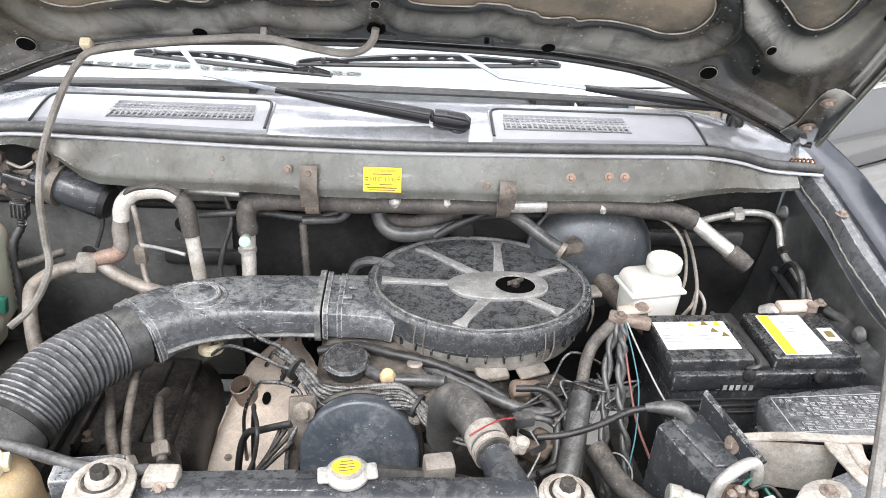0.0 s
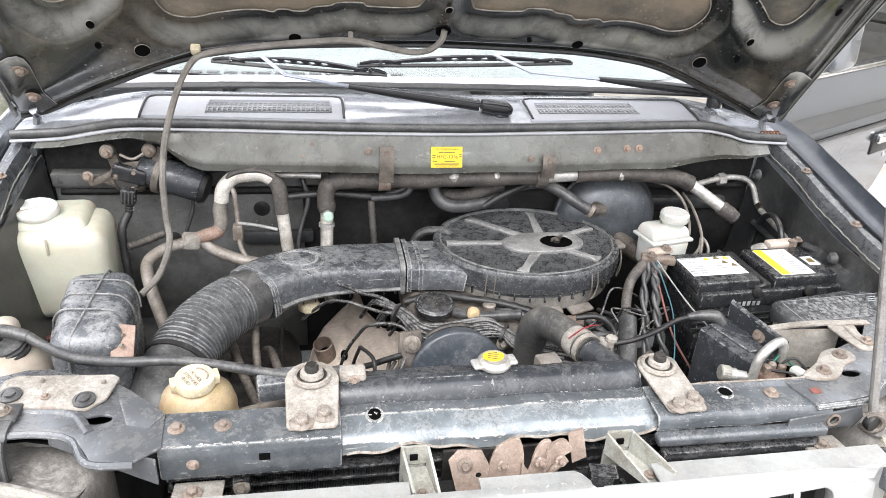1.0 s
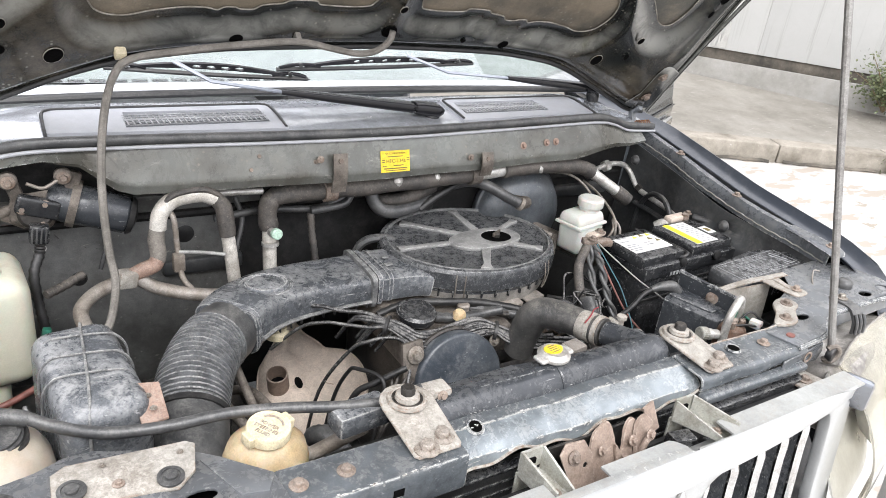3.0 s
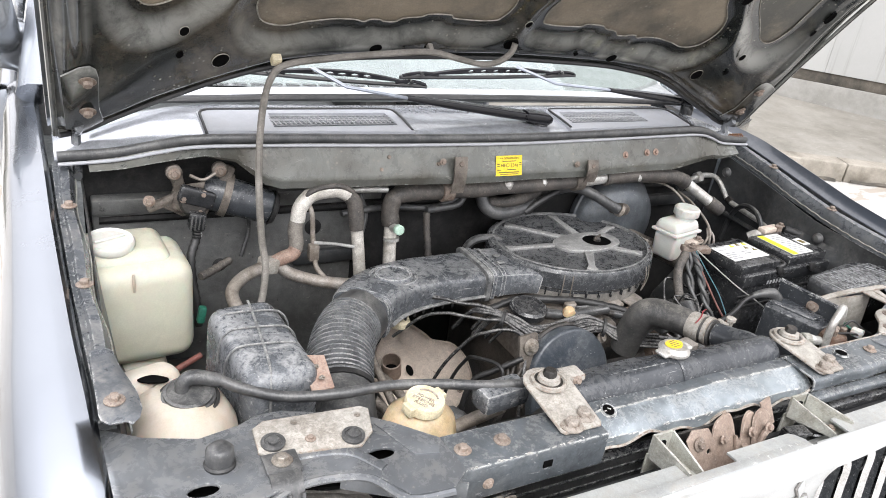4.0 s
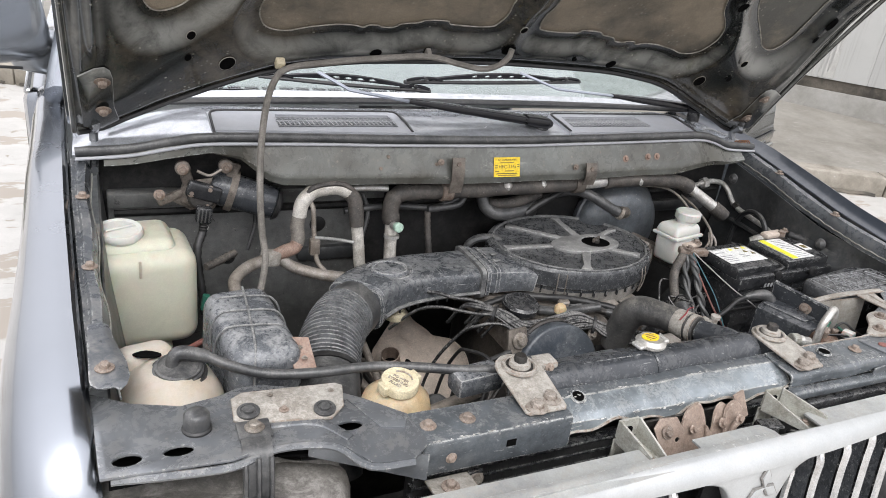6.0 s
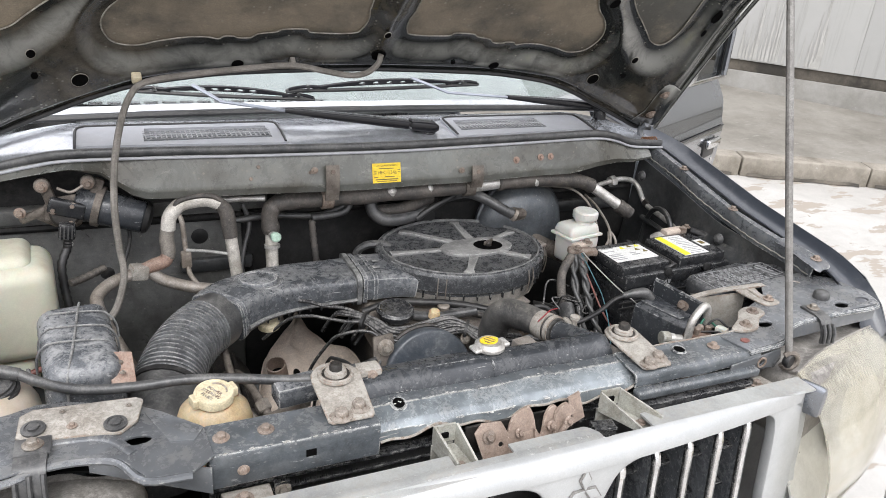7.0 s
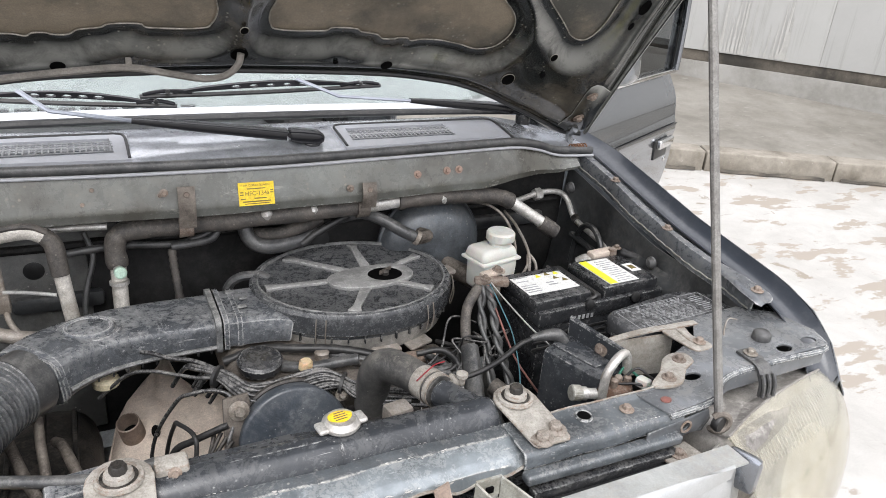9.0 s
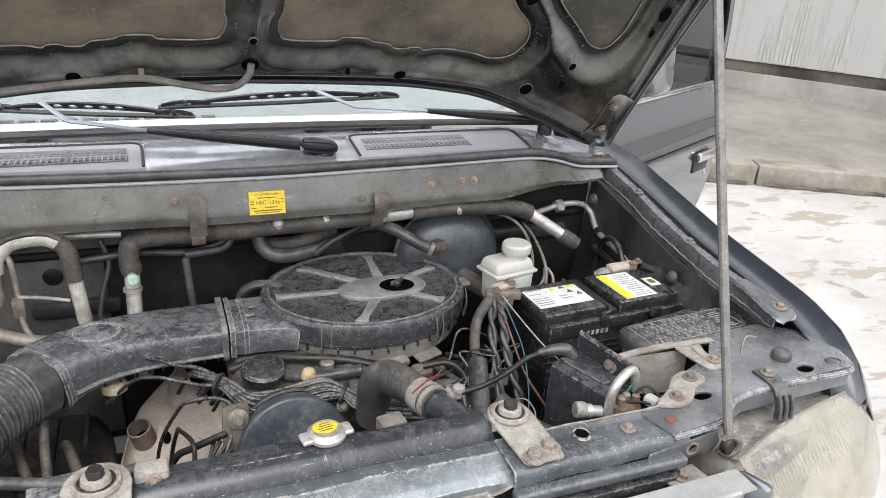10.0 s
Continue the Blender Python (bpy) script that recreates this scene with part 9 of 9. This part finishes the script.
for m, r, pts in (("white", 0.0013, [(0.368, 0.335, 0.978), (0.374, 0.3, 0.966), (0.388, 0.24, 0.945), (0.398, 0.2, 0.935), (0.408, 0.175, 0.925)]),
                  ("blue", 0.0011, [(0.366, 0.335, 0.976), (0.375, 0.295, 0.94), (0.376, 0.26, 0.915), (0.366, 0.215, 0.88), (0.352, 0.18, 0.85)]),
                  ("pink", 0.0018, [(0.362, 0.335, 0.974), (0.366, 0.29, 0.93), (0.372, 0.24, 0.885), (0.382, 0.2, 0.86), (0.39, 0.17, 0.845)]),
                  ("white", 0.0011, [(0.33, 0.19, 0.86), (0.325, 0.175, 0.885), (0.333, 0.16, 0.893), (0.345, 0.152, 0.875), (0.347, 0.148, 0.845)])):
    hose("wire", pts, r, m, {"white": "thin white wire from the battery clamp", "blue": "thin pale blue wire from the battery clamp", "pink": "thin faded red wire from the battery clamp"}[m], "wire", group="battery wires")
hose("wire", [(0.125, 0.1, 0.985), (0.14, 0.105, 0.992), (0.16, 0.12, 0.99), (0.18, 0.13, 0.985)], 0.001, "red", "short bright red wire by the radiator hose", "wire")
for pts, r, m in (([(0.21, 0.28, 0.9), (0.25, 0.27, 0.905), (0.275, 0.25, 0.88), (0.27, 0.2, 0.85), (0.23, 0.17, 0.85)], 0.005, "rubberdark"),
                  ([(0.24, 0.3, 0.88), (0.265, 0.26, 0.87), (0.26, 0.21, 0.83), (0.22, 0.19, 0.82)], 0.006, "rubber"),
                  ([(0.3, 0.27, 0.9), (0.285, 0.22, 0.87), (0.265, 0.16, 0.83), (0.26, 0.12, 0.78)], 0.016, "rubber"),
                  ([(0.31, 0.2, 0.87), (0.33, 0.15, 0.86), (0.36, 0.12, 0.85)], 0.014, "foam"),
                  ([(0.22, 0.26, 0.84), (0.24, 0.22, 0.86), (0.23, 0.17, 0.9), (0.21, 0.14, 0.92)], 0.004, "rubberdark"),
                  ([(0.215, 0.15, 0.935), (0.25, 0.15, 0.94), (0.29, 0.158, 0.948), (0.33, 0.172, 0.958), (0.358, 0.175, 0.963)], 0.0042, "rubberdark"),
                  ([(0.2, 0.25, 0.87), (0.215, 0.24, 0.885), (0.245, 0.235, 0.885), (0.26, 0.24, 0.87)], 0.004, "rubber"),
                  ([(0.27, 0.33, 0.86), (0.3, 0.3, 0.87), (0.33, 0.29, 0.88)], 0.008, "castdark")):
    hose("bay_cable", pts, r, m, "dark cable or hose between engine and battery", "cable", group="bay cables")
for k, (x, y, z, w) in enumerate(((0.235, 0.33, 0.85, 0.05), (0.27, 0.36, 0.83, 0.06), (0.21, 0.3, 0.83, 0.04), (0.3, 0.33, 0.8, 0.05), (0.25, 0.27, 0.8, 0.06))):
    cz = thing("throttle_linkage", (x, y, z), "brown grimy cast bracket below the air filter", "bracket", "throttle linkage")
    part("casting", rounded((x, y, z), (w, w * 0.6, w * 0.7), 0.01, 3, (10 * k, 14 * k, 25 * k)), "casting" if k % 2 else "latchtan", cz)
    part("spindle", cyl((x - 0.02, y - 0.015, z + 0.01), (x + 0.025, y - 0.02, z + 0.02), 0.006), "latchtan", cz)
    bolt(cz, (x, y - w * 0.32, z + 0.01), (0, -1, 0.3), 0.008)
hose("corrugated_sleeve", [(0.07, 0.35, 0.885), (0.11, 0.32, 0.89), (0.16, 0.29, 0.885), (0.2, 0.27, 0.88), (0.235, 0.26, 0.875), (0.27, 0.262, 0.872)], 0.0075, "rubber", "dusty corrugated wiring sleeve below the air filter", "wiring", ribs=0.0015, pitch=1)
hose("loop_wire", [(0.24, 0.26, 0.87), (0.26, 0.25, 0.88), (0.285, 0.27, 0.885), (0.295, 0.31, 0.88), (0.28, 0.35, 0.87)], 0.0035, "rubberdark", "black wire looped below the air filter", "wire")
hose("loop_wire", [(0.225, 0.23, 0.87), (0.235, 0.2, 0.865), (0.225, 0.18, 0.855), (0.215, 0.165, 0.85)], 0.0013, "white", "thin white wire end beside the radiator hose", "wire")
single("connector", box((0.215, 0.235, 0.885), (0.03, 0.018, 0.018), (0, 0, 15), 0.003), "rubber", "dusty dark electrical connector", "plug")
single("lower_hump", rounded((0.27, 0.2, 0.7), (0.14, 0.2, 0.16), 0.04, 4), "castdark", "oily dark casting between engine and battery", "casting")
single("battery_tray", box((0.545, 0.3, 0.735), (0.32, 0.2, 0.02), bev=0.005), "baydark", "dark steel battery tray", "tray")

# fuse box
fb = thing("fuse_box", (0.58, 0.14, 0.9), "black fuse box with a printed diagram on its lid", "fuse box")
FR = (2, -4, 8)
FUSE = [(0.482, 0.164), (0.48, 0.106), (0.49, 0.095), (0.69, 0.109), (0.707, 0.118), (0.719, 0.155), (0.712, 0.166), (0.662, 0.193), (0.64, 0.196), (0.496, 0.172)]
part("base", plate([(0.6 + (x - 0.6) * 0.92, 0.15 + (y - 0.15) * 0.86) for x, y in FUSE], 0.07, (), lambda x, y: 0.968, bev=0.003), "blackclean", fb)
fl = part("lid", plate(FUSE, 0.034, (), lambda x, y: 0.9905, bev=0.006), "lidprint", fb, "dusty lid", 50)
fm = pose(0.594, 0.142, 0.9911, 0, 0, 4.5) @ Matrix.Diagonal((0.98, 0.86, 1, 1))
b = bmesh.new()
for w, h, x, y in ((0.19, 0.0009, 0, 0.034), (0.19, 0.0009, 0, -0.034), (0.0009, 0.068, 0.095, 0), (0.0009, 0.068, -0.095, 0)):
    box((x, y, 0), (w, h, 0.0004), bm=b)
rnd = random.Random(3)
for r in range(7):
    x = -0.086 + 0.008 * (r % 3)
    while x < 0.045:
        w = rnd.choice((0.004, 0.006, 0.009, 0.013))
        y = -0.028 + 0.0092 * r
        for ww, hh, dx, dy in ((w, 0.0006, w / 2, 0.0028), (w, 0.0006, w / 2, -0.0028), (0.0006, 0.0056, 0, 0), (w * 0.6, 0.0012, w / 2, 0)):
            box((x + dx, y + dy, 0), (ww, hh, 0.0004), bm=b)
        x += w + 0.004 + (0.012 if rnd.random() < 0.2 else 0)
for r in range(9):
    box((0.072, -0.026 + 0.0062 * r, 0), (0.03 - 0.006 * (r % 3), 0.0018, 0.0004), bm=b)
b.transform(fm)
tagged(part("diagram", b, "paleink", fl, "worn pale printed diagram"), kind="stuff")
part("catch", box((0.482, 0.125, 0.955), (0.012, 0.03, 0.03), (0, 0, 15), 0.003), "blackclean", fb)

# loose leads between the engine and the battery
rnd = random.Random(11)
for k in range(9):
    a = Vector((0.2 + 0.17 * rnd.random(), 0.2 + 0.1 * rnd.random(), 0.875 + 0.03 * rnd.random()))
    e = Vector((0.3 + 0.075 * rnd.random(), 0.27 + 0.1 * rnd.random(), 0.86 + 0.06 * rnd.random()))
    mid = [a.lerp(e, f) + Vector((rnd.uniform(-0.035, 0.035), rnd.uniform(-0.03, 0.03), rnd.uniform(-0.01, 0.035))) for f in (0.3, 0.65)]
    hose("engine_lead", [a, *mid, e], rnd.choice((0.0018, 0.0024, 0.0032)), rnd.choice(("lead", "rubberdark", "lead")), "thin grimy loose lead beside the engine", "cable", group="loose engine leads")

# black cover box, canister and bracket before the battery
cb = thing("relay_cover", (0.4, 0.15, 0.85), "dusty black plastic cover box beside the battery", "cover box")
part("body", plate([(0.361, 0.153), (0.399, 0.064), (0.452, 0.072), (0.426, 0.176), (0.412, 0.178)], 0.17, (), lambda x, y: 0.955 + 0.06 * (y - 0.15), bev=0.004), "tank", cb, "", 40)
part("top_step", plate([(0.38, 0.158), (0.41, 0.087), (0.442, 0.09), (0.422, 0.168)], 0.006, (), lambda x, y: 0.9585 + 0.06 * (y - 0.15), bev=0.002), "tank", cb)
part("side_wall", sheet(lambda u, v: Vector((0.424 + 0.03 * u + 0.004 * v, 0.178 - 0.108 * u, 0.986 - 0.008 * u - 0.075 * v)), 10, 6, 0.004), "tank", cb, "raised slanting side wall")
part("wall_lip", sweep([(0.424 + 0.03 * u, 0.178 - 0.108 * u, 0.987 - 0.008 * u) for u in np.linspace(0, 1, 8)], 0.0028, 8, 2), "tank", cb)
part("cable_boot", sweep([(0.352, 0.176, 0.962), (0.372, 0.172, 0.966), (0.392, 0.166, 0.967), (0.405, 0.16, 0.957)], [0.005, 0.0085, 0.0105, 0.01], 16), "rubber", cb)
bolt(cb, (0.438, 0.113, 0.963), (-0.9, -0.3, 0.2), 0.0095)
cn = thing("receiver_drier", (0.42, 0.05, 0.85), "rusty brown canister with bent aluminium pipe", "canister")
part("can", lathe([(0.026, 0), (0.028, 0.008), (0.028, 0.07), (0.022, 0.084), (0.01, 0.09), (0.0, 0.09)], (0.424, 0.052, 0.86), seg=24), "rust", cn)
for i in range(3):
    part("lug", lathe([(0.006, 0), (0.006, 0.012), (0.004, 0.014)], (0.413 + 0.012 * i, 0.046 + 0.006 * (i % 2), 0.945), seg=8), "boltrust", cn)
part("pipe", sweep([(0.392, 0.042, 0.9), (0.391, 0.042, 0.955), (0.394, 0.043, 0.975), (0.405, 0.046, 0.988), (0.42, 0.052, 0.993), (0.434, 0.058, 0.99), (0.442, 0.06, 0.978), (0.445, 0.06, 0.955)], 0.0068, 10), "alu", cn, "bright bent pipe", 60)
part("fitting", lathe([(0.008, 0), (0.008, 0.014), (0.0098, 0.015), (0.0098, 0.023), (0.0085, 0.025)], (0.385, 0.05, 0.938), (-1, 0.2, 0.12), 18), "alu", cn, "knurled metal fitting")
part("fitting_cap", lathe([(0.0105, 0), (0.0115, 0.0015), (0.0115, 0.014), (0.0095, 0.0155), (0.0, 0.0155)], (0.362, 0.0545, 0.9415), (-1, 0.2, 0.12), 40, lobes=20, depth=0.05), "galv", cn, "knurled cap")
for pts, m in (([(0.425, 0.055, 0.95), (0.44, 0.06, 0.965), (0.455, 0.05, 0.955), (0.46, 0.03, 0.95)], "green"), ([(0.43, 0.05, 0.95), (0.45, 0.045, 0.97), (0.465, 0.03, 0.96), (0.475, 0.02, 0.955)], "rubberdark"), ([(0.42, 0.045, 0.95), (0.44, 0.03, 0.955), (0.46, 0.015, 0.952)], "rubberdark")):
    hose("wire", pts, 0.002, m, "thin wire at the canister switch", "wire", group="switch wires")
single("white_plug", box((0.452, 0.03, 0.955), (0.016, 0.02, 0.014), (0, 0, 20), 0.003), "whitecap", "small white electrical plug", "plug")
wb = thing("battery_bracket", (0.53, 0.08, 0.95), "pale dusty steel bracket before the fuse box", "bracket")
wl = lambda x: (0.101 - 0.19 * (x - 0.455)) if x < 0.545 else 0.0839 + 0.02 * (x - 0.545)
up_ = part("upright", sheet(lambda u, v: Vector((0.45 + 0.096 * u, wl(0.45 + 0.096 * u) - 0.004 * (1 - v), 0.922 + (0.06 + 0.009 * u) * v)), 8, 6, 0.003), "rustplate", wb, "dusty pale upright plate")
part("pressed_line", box((0.517, 0.0875, 0.938), (0.034, 0.004, 0.003), (0, -6, -11), 0.001), "rustplate", up_)
part("lip", sheet(lambda u, v: Vector((0.446 + 0.19 * u, wl(0.446 + 0.19 * u) - 0.003 + 0.012 * v, 0.983 + 0.05 * u * (1 - u) + 0.008 * u)), 16, 2, 0.0025), "rustplate", wb)
arm = part("arm", plate(smooth_loop([(0.524, 0.084), (0.545, 0.09), (0.567, 0.086), (0.561, 0.06), (0.572, 0.038), (0.568, 0.024), (0.552, 0.021), (0.535, 0.025), (0.529, 0.05)], 3), 0.003, (), lambda x, y: 0.9965 + 0.02 * (y - 0.05), bev=0.001), "rustplate", wb)
part("arm_bead", sweep([(0.549, 0.08, 0.9975), (0.546, 0.055, 0.997), (0.549, 0.04, 0.9968)], 0.0025, 6, 4, flat=0.6), "rustplate", arm)
bolt(arm, (0.556, 0.04, 0.9975), r=0.0085)
hose("wire", [(0.6, 0.03, 0.992), (0.61, 0.045, 1.0), (0.63, 0.06, 1.012), (0.65, 0.06, 1.008)], 0.0013, "aludirty", "thin bare wire by the bonnet buffer", "wire")

# ---------------------------------------------------------------- label on the bulkhead
st = thing("warning_sticker", (0.013, 0.517, 1.1), "yellow air conditioner refrigerant sticker", "sticker")
SM = Matrix.Translation((0.0125, 0.5182, 1.1045)) @ pose(0, 0, 0, 75, 0, 0)
b = box((0, 0, 0), (0.058, 0.038, 0.0006))
b.transform(SM)
part("paper", b, "yellow", st)
text_mesh("AIR CONDITIONER", 0.0048, SM @ pose(0, 0.014, 0.0006), "ink", "title", st)
text_mesh("HFC-134a", 0.0095, SM @ pose(0.001, 0.0005, 0.0006), "ink", "code", st)
for x, y, w, h in ((0, 0.0085, 0.03, 0.0016), (-0.024, 0.003, 0.006, 0.0018), (-0.024, -0.001, 0.006, 0.0018), (0.025, 0.005, 0.005, 0.0016), (0.025, 0.001, 0.005, 0.0016), (0.006, -0.0075, 0.02, 0.0018), (-0.022, -0.008, 0.008, 0.0016), (0, -0.0125, 0.046, 0.002), (0, -0.016, 0.04, 0.0014)):
    b = box((x, y, 0.0005), (w, h, 0.0006))
    b.transform(SM)
    part("print_bar", b, "ink", st)
